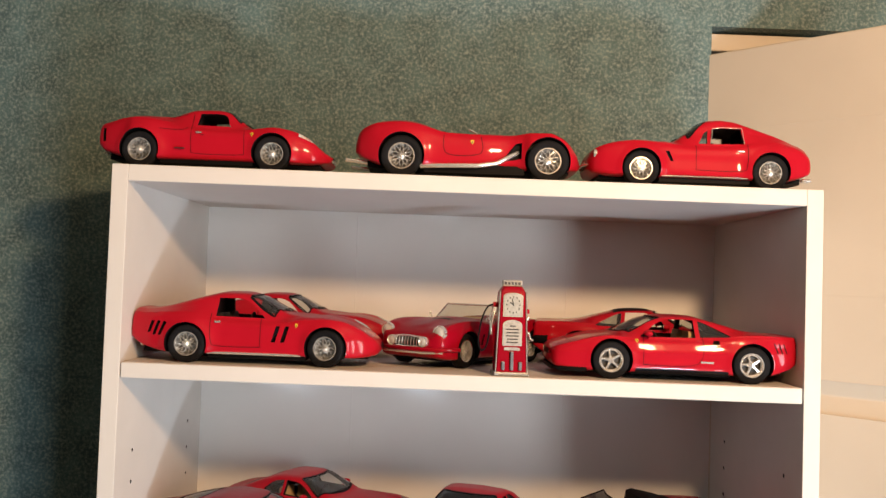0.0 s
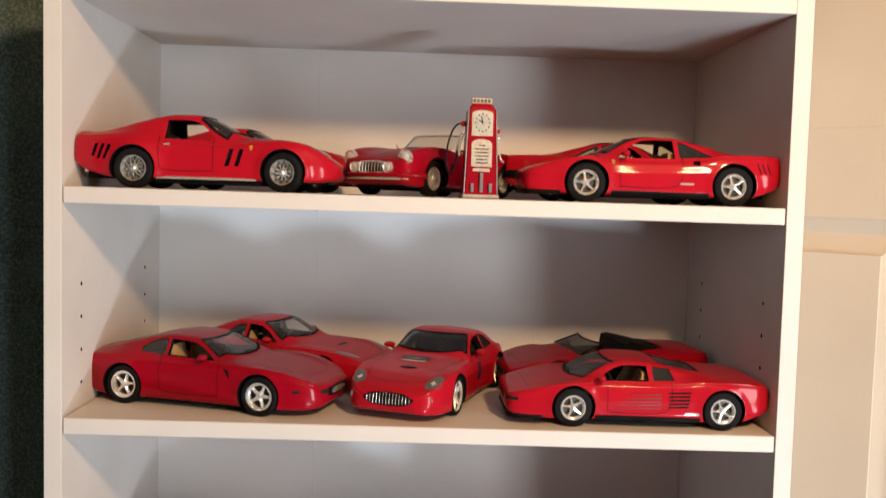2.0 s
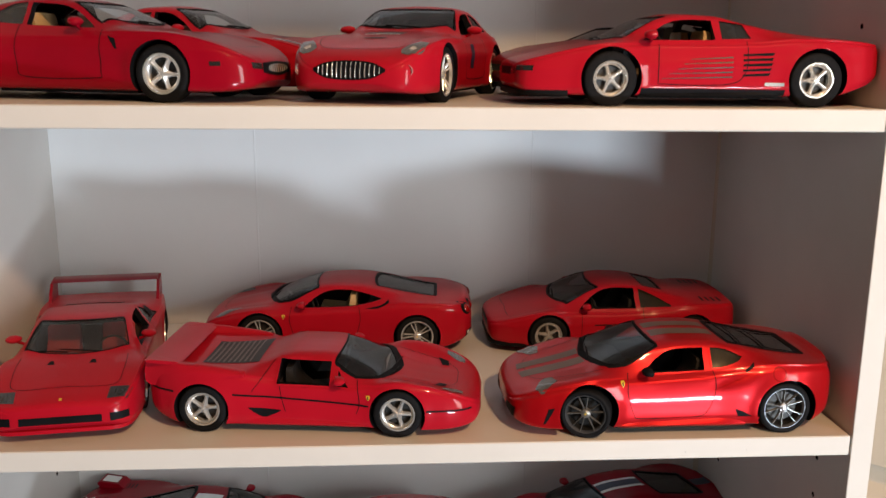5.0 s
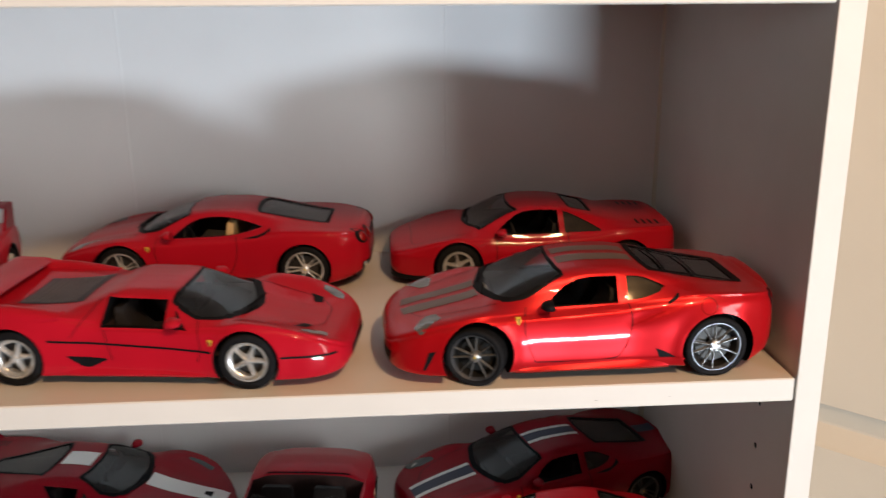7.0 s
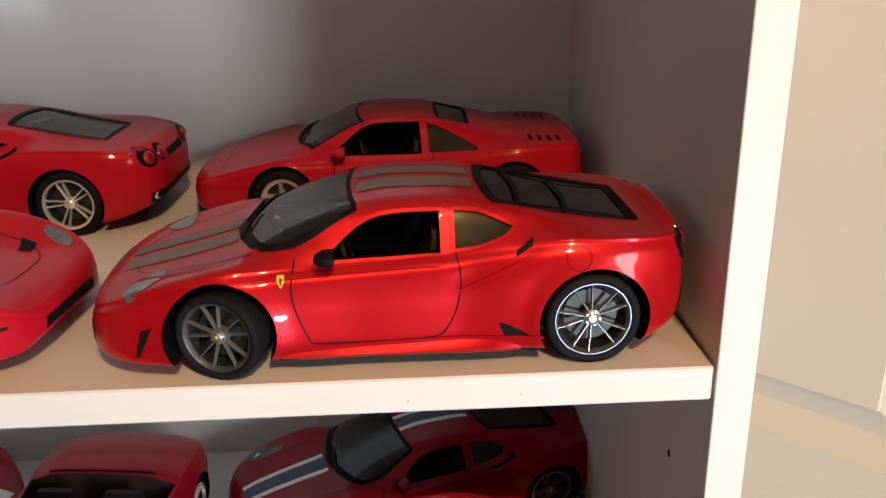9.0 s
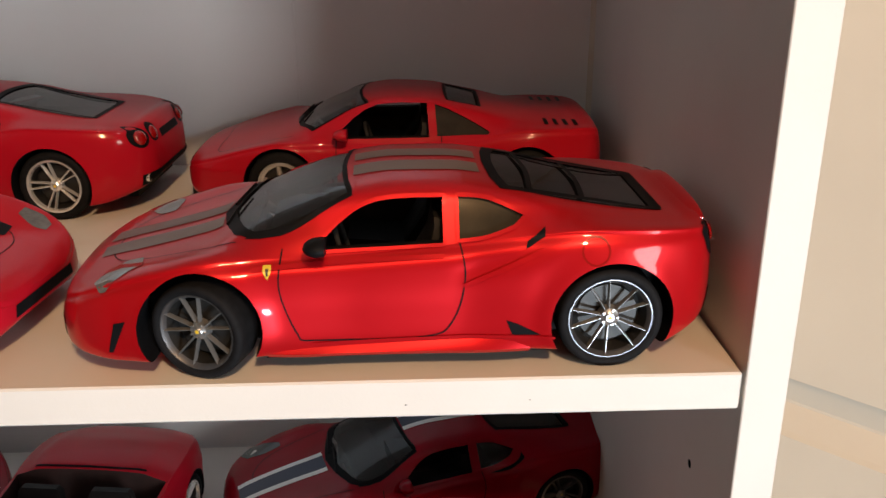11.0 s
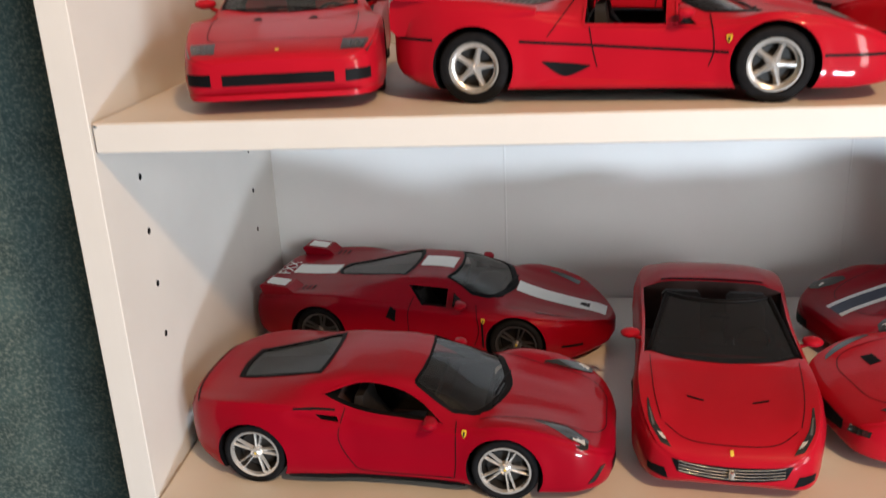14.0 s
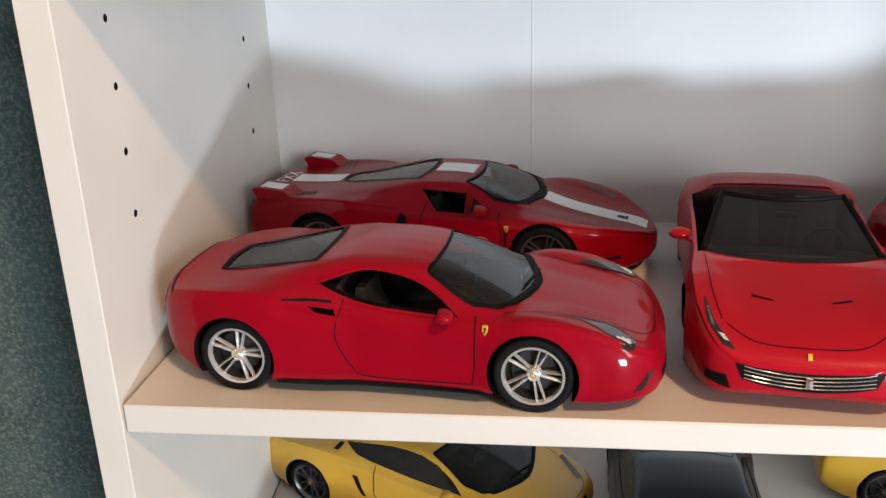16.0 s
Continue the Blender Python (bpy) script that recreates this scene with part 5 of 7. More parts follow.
def top_row():
    # mid-engined racing coupe
    form = stretch(classic(side=[([(2.20, 0.85), (2.72, 0.87)], [(2.24, 0.87), (2.40, 1.07), (2.70, 1.08)])], back=None), 4.12, 1.11, 1.05, 2.40)
    form["marks"] = [("headlight_cover", [(0.20, 0.50), (0.34, 0.64), (0.58, 0.74)], [(0.20, 0.40), (0.36, 0.48), (0.60, 0.60)], "top", LAMPCLEAR)]
    form.update(
        seat_up=-0.06, leather=REDCLOTH, flare=0.024,
        top=[(0, 0.34), (0.04, 0.38), (0.12, 0.42), (0.25, 0.53), (0.4, 0.63), (0.65, 0.72), (0.94, 0.79), (1.3, 0.80), (1.5, 0.83), (1.6, 0.90), (1.80, 1.07), (1.92, 1.13), (2.15, 1.16), (2.5, 1.145), (2.68, 1.09), (2.84, 1.02), (3.0, 0.985), (3.4, 0.965), (3.8, 0.90), (4.1, 0.845), (4.22, 0.825), (4.255, 0.79), (4.27, 0.66)],
        sh=[(0, 0.32), (0.04, 0.36), (0.12, 0.40), (0.25, 0.50), (0.4, 0.60), (0.7, 0.74), (1.05, 0.79), (1.4, 0.75), (2.0, 0.745), (2.6, 0.78), (3.1, 0.865), (3.45, 0.90), (3.8, 0.86), (4.1, 0.80), (4.22, 0.77), (4.255, 0.73), (4.27, 0.62)],
        plan=[(x, v) for x, v in form["plan"] if x < 3.6] + [(3.75, 0.77), (4.0, 0.70), (4.18, 0.63), (4.25, 0.58), (4.27, 0.54)], bot=[(0, 0.30), (0.08, 0.22), (0.5, 0.17), (3.6, 0.17), (4.1, 0.28), (4.27, 0.40)],
        side=[([(1.83, 0.80), (2.44, 0.81)], [(1.87, 0.85), (1.97, 1.03), (2.41, 1.04)])], screen=(bowed(1.52, 0.58, 0.16), bowed(1.90, 0.48, 0.08)), hollow=(1.64, 2.54, 0.34), badge=(1.42, 0.66), seat_x=2.2,
        seams=[[(1.57, 0.72), (1.56, 0.36), (1.62, 0.28), (2.42, 0.28), (2.52, 0.38), (2.53, 1.02)], [(2.60, 0.74), (2.74, 0.70), (3.10, 0.71)], [(2.64, 1.02), (2.98, 0.93)], [(2.30, 0.62), (2.36, 0.62)]],
        crests=[([(0.2, 0.50), (0.6, 0.62), (1.5, 0.66)], 0.030, 0.11, 0.13), ([(2.9, 0.58), (3.4, 0.66), (4.0, 0.64)], 0.028, 0.10, 0.14)],
        slots=[([(4.10, 0.46), (4.16, 0.46)], [(4.11, 0.70), (4.17, 0.70)])])
    car = put("red die-cast racing coupe with wire wheels, on the bookcase top", form, RED, "T", (-0.333, 0.022), (-0.199, 0.022))
    car.tips(4.20, 0.22, 0.30, 0.04)
    car.pipe("nose_bar", [(0.04, -0.30, 0.30), (-0.01, 0, 0.30), (0.04, 0.30, 0.30)], 0.035, both=False)
    car.pipe("door_handle", [(2.33, 0.80, 0.66), (2.43, 0.80, 0.66)], 0.016)
    car.pipe("name_bar", [(2.62, 0.82, 0.36), (2.80, 0.825, 0.36)], 0.012, BRAKE)
    # open pontoon racer
    form = base_form(
        3.69, 2.35, 0.58, 0.80,
        [(0, 0.30), (0.03, 0.46), (0.12, 0.72), (0.3, 0.92), (0.58, 1.0), (0.85, 0.97), (1.0, 0.86), (1.2, 0.80), (1.6, 0.86), (2.3, 0.92), (2.7, 0.98), (2.95, 1.0), (3.3, 0.95), (3.58, 0.80), (3.67, 0.68), (3.69, 0.6)],
        [(0, 0.36), (0.04, 0.44), (0.15, 0.55), (0.4, 0.68), (0.8, 0.765), (1.2, 0.80), (1.6, 0.80), (1.9, 0.785), (2.2, 0.79), (2.36, 0.83), (2.6, 0.92), (2.9, 0.97), (3.2, 0.95), (3.5, 0.87), (3.64, 0.76), (3.69, 0.60)],
        [(0, 0.33), (0.04, 0.41), (0.15, 0.54), (0.35, 0.70), (0.58, 0.775), (0.85, 0.775), (1.2, 0.74), (1.7, 0.735), (2.2, 0.745), (2.45, 0.80), (2.75, 0.87), (3.0, 0.885), (3.3, 0.86), (3.55, 0.78), (3.65, 0.68), (3.69, 0.55)],
        bot=[(0, 0.30), (0.08, 0.22), (0.4, 0.19), (3.2, 0.19), (3.55, 0.30), (3.69, 0.40)],
        wheel="wire", r=0.335, tyre=0.20, sink=0.04, tuck=0.07, wide=0.5, arch_f=0.37, arch_r=0.37,
        hollow=(1.66, 2.26, 0.34), open_top=True, seat_x=2.1, seat_up=0.05, badge=(1.80, 0.60),
        seams=[[(1.66, 0.70), (1.67, 0.42), (2.20, 0.40), (2.26, 0.70)]],
        slots=[([(1.00, 0.36), (1.34, 0.30)], [(1.00, 0.62), (1.10, 0.60)])],
        single=[("nose_mouth", [(-0.22, 0.36), (0, 0.30), (0.22, 0.36)], [(-0.22, 0.38), (0, 0.45), (0.22, 0.38)], "front", TRIM)])
    car = put("red die-cast open pontoon racer with chrome side exhausts", form, RED, "T", (-0.068, 0.022), (0.080, 0.022))
    car.open_screen(1.55, 0.76, 1.72, 0.84, 0.50, 0.46, 0.16)
    car.pipe("side_exhaust", [(1.0, 0.52, 0.50), (1.15, 0.62, 0.42), (1.40, 0.70, 0.27), (1.7, 0.74, 0.22), (2.3, 0.74, 0.20), (2.62, 0.70, 0.19)], 0.038)
    car.pipe("tail_exhaust", [(2.7, 0.42, 0.20), (3.3, 0.45, 0.22), (3.85, 0.48, 0.27)], 0.034)
    # classic berlinetta, nose to the other side
    form = stretch(classic(), 4.20, 1.26, 0.96, 2.40)
    form.update(
        top=[(0, 0.50), (0.04, 0.59), (0.12, 0.66), (0.4, 0.72), (0.8, 0.79), (1.3, 0.83), (1.6, 0.855), (1.72, 0.92), (1.95, 1.10), (2.08, 1.20), (2.25, 1.265), (2.45, 1.285), (2.7, 1.265), (2.92, 1.20), (3.25, 1.08), (3.6, 0.97), (3.85, 0.885), (4.08, 0.80), (4.17, 0.70), (4.20, 0.58)],
        sh=[(0, 0.47), (0.04, 0.56), (0.12, 0.645), (0.4, 0.735), (0.9, 0.79), (1.3, 0.765), (1.8, 0.75), (2.6, 0.765), (3.0, 0.82), (3.3, 0.85), (3.7, 0.80), (4.05, 0.70), (4.17, 0.60), (4.20, 0.50)],
        plan=[(0, 0.44), (0.03, 0.56), (0.12, 0.68), (0.3, 0.76), (0.6, 0.81), (0.96, 0.83), (1.4, 0.80), (2.1, 0.79), (2.7, 0.80), (3.2, 0.84), (3.5, 0.83), (3.9, 0.75), (4.12, 0.66), (4.18, 0.58), (4.20, 0.52)],
        screen=(bowed(1.68, 0.62, 0.16), bowed(2.12, 0.53, 0.08)), hollow=(1.80, 3.0, 0.36), back=(bowed(2.94, 0.44, 0.03), bowed(3.40, 0.40, 0.0)), roofw=0.68,
        side=[([(2.26, 0.79), (2.88, 0.80)], [(2.29, 1.06), (2.45, 1.09), (2.84, 1.09)]), ([(2.04, 0.79), (2.20, 0.79)], [(2.14, 0.98), (2.22, 1.05)])],
        seams=[[(1.98, 0.76), (1.98, 0.36), (2.04, 0.31), (2.80, 0.31), (2.92, 0.42), (2.93, 0.80)]],
        seat_up=-0.04, leather=REDCLOTH, slots=[([(1.50, 0.45), (1.56, 0.45)], [(1.40, 0.63), (1.47, 0.63)])])
    form.pop("badge")
    form = stretch(form, 4.20, 1.36)
    car = put("red die-cast classic berlinetta with chrome wire wheels and bumpers", form, RED, "T", (0.304, 0.022), (0.174, 0.022))
    car.pipe("front_bumper", [(0.30, 0.72, 0.40), (0.10, 0.60, 0.40), (-0.05, 0.35, 0.40), (-0.09, 0, 0.40), (-0.05, -0.35, 0.40), (0.10, -0.60, 0.40), (0.30, -0.72, 0.40)], 0.025, both=False)
    car.pipe("sill_strip", [(1.35, 0.76, 0.20), (2.95, 0.77, 0.20)], 0.020, STEEL)
    car.tips(4.18, 0.40, 0.24, 0.035)
    car.round_lamp("head", 0.12, 0.58, 0.58, 0.09)
    car.pipe("window_frame", [(2.26, 0.735, 0.847), (2.29, 0.68, 1.122), (2.45, 0.67, 1.154), (2.84, 0.67, 1.154), (2.88, 0.735, 0.857)], 0.006)
    car.pipe("door_handle", [(2.74, 0.80, 0.70), (2.86, 0.80, 0.70)], 0.016)
    car.bars("grille_bar", -0.34, 0.34, 0.36, 0.52, 8, 0.010)


def row_a():
    # fastback racing coupe with vents in the wings
    form = classic(slots=[([(1.64, 0.40), (1.71, 0.40)], [(1.56, 0.68), (1.63, 0.68)]), ([(1.80, 0.40), (1.87, 0.40)], [(1.72, 0.68), (1.79, 0.68)]),
                          ([(3.76, 0.46), (3.81, 0.46)], [(3.66, 0.68), (3.72, 0.70)]), ([(3.86, 0.46), (3.91, 0.46)], [(3.77, 0.70), (3.83, 0.70)]), ([(3.95, 0.50), (4.0, 0.50)], [(3.88, 0.70), (3.94, 0.70)])],
                   seams=[[(2.06, 0.82), (2.06, 0.36), (2.10, 0.31), (2.78, 0.31), (2.90, 0.42), (2.92, 0.86)]], badge=(1.44, 0.70))
    form["top"] = [p for p in form["top"] if p[0] < 3.8] + [(3.9, 0.94), (4.1, 0.915), (4.26, 0.925), (4.31, 0.91), (4.33, 0.80)]
    form["sh"] = [p for p in form["sh"] if p[0] < 3.9] + [(4.1, 0.83), (4.26, 0.84), (4.31, 0.82), (4.33, 0.72)]
    form["plan"] = [p for p in form["plan"] if p[0] < 3.8] + [(3.9, 0.765), (4.12, 0.705), (4.26, 0.655), (4.31, 0.62), (4.33, 0.585)]
    form["bot"] = [p for p in form["bot"] if p[0] < 4.0] + [(4.1, 0.27), (4.33, 0.40)]
    form["single"] = form["single"] + [("tail_panel", [(-0.52, 0.50), (0.52, 0.50)], [(-0.56, 0.76), (0.56, 0.76)], "rear", TRIM)]
    car = put("red die-cast fastback racing coupe with vented wings and wire wheels", form, RED, "A", (-0.276, 0.022), (-0.136, 0.022), steer=-12)
    car.pipe("sill_strip", [(1.35, 0.75, 0.19), (2.95, 0.76, 0.19)], 0.024)
    car.tips(4.16, 0.35, 0.27, 0.04)
    car.pipe("door_handle", [(2.74, 0.79, 0.72), (2.84, 0.795, 0.72)], 0.018)
    car.pipe("windscreen_wiper", [(1.80, 0.25, 0.96), (1.95, -0.25, 1.06)], 0.012, TRIM, False)
    # coupe behind it
    car = put("red die-cast classic coupe standing behind another model", stretch(classic(), 4.35, 1.25, 0.95, 2.40), RED, "A", (-0.262, 0.170), (-0.126, 0.160))
    # open roadster, nose to the room
    form = stretch(classic(side=[], back=None, screen=None, marks=[], single=[]), 4.20, 1.22, 0.80, 2.40)
    form.update(top=[(0, 0.50), (0.03, 0.58), (0.12, 0.65), (0.4, 0.75), (0.9, 0.85), (1.3, 0.90), (1.58, 0.92), (1.8, 0.86), (2.6, 0.86), (2.9, 0.92), (3.4, 0.92), (3.9, 0.86), (4.12, 0.80), (4.20, 0.62)],
                sh=[(0, 0.46), (0.03, 0.56), (0.12, 0.68), (0.35, 0.80), (0.8, 0.86), (1.3, 0.84), (1.8, 0.80), (2.6, 0.82), (3.1, 0.88), (3.7, 0.86), (4.1, 0.76), (4.20, 0.58)],
                hollow=(1.72, 2.72, 0.36), open_top=True, seat_x=2.5, seat_up=0.08, leather=TAN,
                plan=[(0, 0.50), (0.03, 0.60), (0.12, 0.70), (0.3, 0.77), (0.8, 0.82), (1.4, 0.79), (2.4, 0.78), (3.1, 0.83), (3.7, 0.78), (4.1, 0.66), (4.20, 0.5)],
                single=[("nose_grille", [(-0.46, 0.46), (-0.3, 0.40), (0.3, 0.40), (0.46, 0.46)], [(-0.46, 0.50), (-0.3, 0.58), (0.3, 0.58), (0.46, 0.50)], "front", TRIM),
                        ("bonnet_scoop", [(1.0, -0.20), (1.0, 0.20)], [(1.12, -0.22), (1.12, 0.22)], "top", TRIM)], slots=[([(1.28, 0.42), (1.33, 0.42)], [(1.34, 0.62), (1.39, 0.62)])])
    form.pop("badge")
    car = put("red die-cast classic open roadster with a chrome grille", form, DEEP, "A", (0.082, 0.183), (0.004, 0.072), ratio=1 / 17.6, near=1)
    car.open_screen(1.52, 0.88, 1.84, 1.16, 0.64, 0.55, 0.22)
    car.bars("grille_bar", -0.44, 0.44, 0.41, 0.57, 13, 0.010)
    car.pipe("grille_rim", [(0.06 if abs(math.cos(a)) > 0.6 else -0.01, 0.47 * math.cos(a), 0.49 + 0.10 * math.sin(a)) for a in [2 * math.pi * i / 24 for i in range(25)]], 0.016, both=False)
    car.round_lamp("head", 0.14, 0.60, 0.66, 0.12)
    car.round_lamp("fog", -0.02, 0.36, 0.49, 0.085)
    car.pipe("front_bumper", [(0.45, 0.84, 0.36), (0.12, 0.70, 0.36), (-0.04, 0.45, 0.36), (-0.09, 0, 0.36), (-0.04, -0.45, 0.36), (0.12, -0.70, 0.36), (0.45, -0.84, 0.36)], 0.04, DEEP, False)
    car.pipe("bumper_strip", [(0.12, 0.70, 0.30), (-0.04, 0.45, 0.30), (-0.10, 0, 0.30), (-0.04, -0.45, 0.30), (0.12, -0.70, 0.30)], 0.02, CHROME, False)
    car.pipe("wing_mirror_stalk", [(1.62, 0.66, 0.86), (1.62, 0.70, 0.98)], 0.02)
    # targa behind
    form = wedge(back=None, leather=DARKLEATHER)
    form = stretch(form, 4.25, 1.20, 0.98, 2.35)
    form["marks"] = form["marks"] + [("roof_panel", [(1.90, 0.0), (1.90, 0.54)], [(2.62, 0.0), (2.62, 0.60)], "top", TRIM)]
    form["single"] = [("tail_panel", [(-0.72, 0.45), (0.72, 0.45)], [(-0.72, 0.72), (0.72, 0.72)], "rear", TRIM)]
    form["badge"] = (1.4, 0.66)
    car = put("red die-cast targa sports car with a black roof panel", form, RED, "A", (0.138, 0.168), (0.270, 0.150))
    car.tips(4.24, 0.4, 0.3, 0.04)
    car.pipe("rear_bumper", [(3.95, 0.90, 0.50), (4.16, 0.84, 0.50), (4.28, 0.62, 0.50), (4.30, 0, 0.50), (4.28, -0.62, 0.50), (4.16, -0.84, 0.50), (3.95, -0.90, 0.50)], 0.09, TRIM, False)
    # wedge supercar in front
    form = wedge(slots=[([(2.80, 0.665), (2.92, 0.665)], [(2.82, 0.735), (2.92, 0.735)])])
    form["marks"] = form["marks"] + [("wing_vent", [(3.92, 0.55), (3.94, 0.55)], [(3.86, 0.72), (3.88, 0.72)], "side", TRIM), ("wing_vent", [(4.0, 0.55), (4.02, 0.55)], [(3.94, 0.72), (3.96, 0.72)], "side", TRIM), ("wing_vent", [(4.08, 0.55), (4.10, 0.55)], [(4.02, 0.72), (4.04, 0.72)], "side", TRIM),
                                     ("black_sill", [(1.46, 0.135), (3.08, 0.145)], [(1.46, 0.215), (3.08, 0.205)], "side", TRIM), ("name_plate", [(2.60, 0.335), (2.82, 0.335)], [(2.60, 0.365), (2.82, 0.365)], "side", ALLOY)]
    car = put("red die-cast wedge-shaped eighties supercar with five-spoke wheels", form, RED, "A", (0.290, 0.022), (0.150, 0.022))


def row_b():
    # four-seat coupe with a long low roof
    form = tourer()
    form.update(
        top=[(0, 0.45), (0.04, 0.515), (0.15, 0.59), (0.4, 0.675), (0.9, 0.78), (1.3, 0.845), (1.56, 0.885), (1.68, 0.925), (1.96, 1.06), (2.24, 1.175), (2.55, 1.24), (2.9, 1.25), (3.3, 1.19), (3.7, 1.09), (4.1, 0.975), (4.4, 0.895), (4.62, 0.855), (4.69, 0.82), (4.73, 0.68)],
        screen=(bowed(1.63, 0.72, 0.28), bowed(2.25, 0.56, 0.12)), hollow=(1.76, 3.5, 0.36), back=(bowed(3.26, 0.50, 0.08), bowed(4.02, 0.48, -0.02)),
        side=[([(1.97, 0.865), (2.88, 0.895)], [(1.99, 0.88), (2.38, 1.115), (2.88, 1.165)]), ([(2.94, 0.90), (3.38, 0.93)], [(2.94, 1.165), (3.15, 1.14), (3.40, 1.01)])],
        mirror=(2.16, 0.90), seat_x=2.78, seams=[[(1.86, 0.84), (1.86, 0.36), (1.92, 0.28), (2.84, 0.28), (2.98, 0.42), (2.97, 0.90)]], top_seams=[[(0.34, 0.0), (0.38, 0.40), (0.7, 0.62), (1.68, 0.72)]])
    form["marks"] = [("fog_lamp", [(0.42, 0.40), (0.60, 0.41)], [(0.42, 0.47), (0.60, 0.48)], "front", LAMPDARK), ("side_marker", [(0.36, 0.44), (0.48, 0.44)], [(0.36, 0.49), (0.48, 0.49)], "side", LAMPDARK), ("wing_vent", [(1.62, 0.62), (1.65, 0.62)], [(1.66, 0.74), (1.76, 0.77)], "side", TRIM)]
    car = put("deep red die-cast four-seat coupe with tan seats", form, DEEP, "B", (-0.297, 0.067), (-0.155, 0.027))
    car.bars("grille_bar", -0.30, 0.30, 0.36, 0.46, 9, 0.010)
    form = stretch(tourer(seat_up=0.16), 4.55, 1.28, 1.05, 2.50)
    form["marks"] = [("headlight", [(0.42, 0.66), (0.62, 0.76), (0.84, 0.80)], [(0.40, 0.52), (0.62, 0.60), (0.86, 0.74)], "top", LAMPGREY), ("wing_vent", [(1.66, 0.42), (1.72, 0.42)], [(1.70, 0.60), (1.76, 0.60)], "side", TRIM)]
    form["single"] = form["single"] + [("bonnet_scoop", [(1.05, -0.16), (1.05, 0.16)], [(1.14, -0.18), (1.14, 0.18)], "top", TRIM)]
    car = put("red die-cast front-engined coupe behind another model", form, RED, "B", (-0.232, 0.190), (-0.110, 0.140), ratio=1 / 18)
    # oval-grilled coupe facing the room
    form = stretch(tourer(pane=SMOKE, leather=DARKLEATHER), 4.35, 1.245, 1.02, 2.50)
    form["marks"] = [("headlight", [(0.20, 0.66), (0.32, 0.79), (0.58, 0.81)], [(0.22, 0.58), (0.36, 0.55), (0.60, 0.70)], "top", LAMPGREY), ("headlight_lens", [(0.30, 0.66), (0.36, 0.73)], [(0.34, 0.62), (0.43, 0.66)], "top", LAMPCLEAR)]
    form["single"] = [("nose_grille", [(-0.45, 0.39), (-0.28, 0.31), (0, 0.29), (0.28, 0.31), (0.45, 0.39)], [(-0.45, 0.42), (-0.28, 0.49), (0, 0.51), (0.28, 0.49), (0.45, 0.42)], "front", TRIM),
                      ("bonnet_scoop", *ellipse(0.92, 0.055, 0.16), "top", TRIM),
                      ("bonnet_sticker", [(1.32, -0.30), (1.32, 0.22)], [(1.52, -0.30), (1.52, 0.22)], "top", INK), ("bonnet_sticker", [(1.27, -0.28), (1.27, 0.20)], [(1.31, -0.28), (1.31, 0.20)], "top", WHITEP), ("bonnet_sticker", [(1.40, -0.22), (1.40, 0.12)], [(1.44, -0.22), (1.44, 0.12)], "top", ALLOY),
                      ("door_sticker", [(2.22, 0.40), (2.38, 0.40)], [(2.22, 0.72), (2.38, 0.72)], "side", NAVY)]
    form["wheel"] = "split"
    car = put("red die-cast coupe with an oval chrome-barred grille", form, RED, "B", (0.082, 0.186), (0.033, 0.052), near=1)
    car.bars("grille_bar", -0.41, 0.41, 0.31, 0.49, 14, 0.008)
    car.round_lamp("fog", 0.16, 0.66, 0.40, 0.07)
    # open spider behind
    form = wedge(back=None, screen=None, side=[], leather=DARKLEATHER)
    form = stretch(form, 4.23, 1.12, 0.98, 2.45)
    form.update(top=[(0, 0.50), (0.04, 0.545), (0.3, 0.63), (0.8, 0.74), (1.2, 0.81), (1.5, 0.84), (1.8, 0.80), (2.5, 0.82), (2.75, 0.90), (3.1, 0.92), (3.6, 0.90), (4.1, 0.88), (4.2, 0.84), (4.23, 0.76)],
                hollow=(1.66, 2.62, 0.34), open_top=True, seat_x=2.4, seat_up=0.16, mirror=(1.78, 0.80))
    form["single"] = form["single"] + [("folded_top", [(2.66, -0.68), (2.66, 0.68)], [(3.30, -0.60), (3.30, 0.60)], "top", TRIM)]
    car = put("red die-cast open spider with its black top folded", form, DEEP, "B", (0.285, 0.178), (0.150, 0.150))
    car.open_screen(1.30, 0.80, 1.84, 1.0, 0.74, 0.66, 0.16, TRIM, SMOKE)
    rows = [[car.P(x, y, z) for x, z in ((2.44, 0.80), (2.48, 1.0), (2.60, 1.03), (2.9, 0.97), (3.2, 0.90))] for y in (-0.66, -0.62, -0.3, 0, 0.3, 0.62, 0.66)]
    part("tonneau_cover", grid_bm(rows, close_v=True, cap=True), TRIM, car.root, smooth=50)
    # side-straked sports car in front
    form = stretch(wedge(), 4.485, 1.13, 1.13, 2.55)
    form["plan"] = [(x, v * 0.99 / 0.93 * (0.985 if x < 2 else 1.02)) for x, v in form["plan"]]
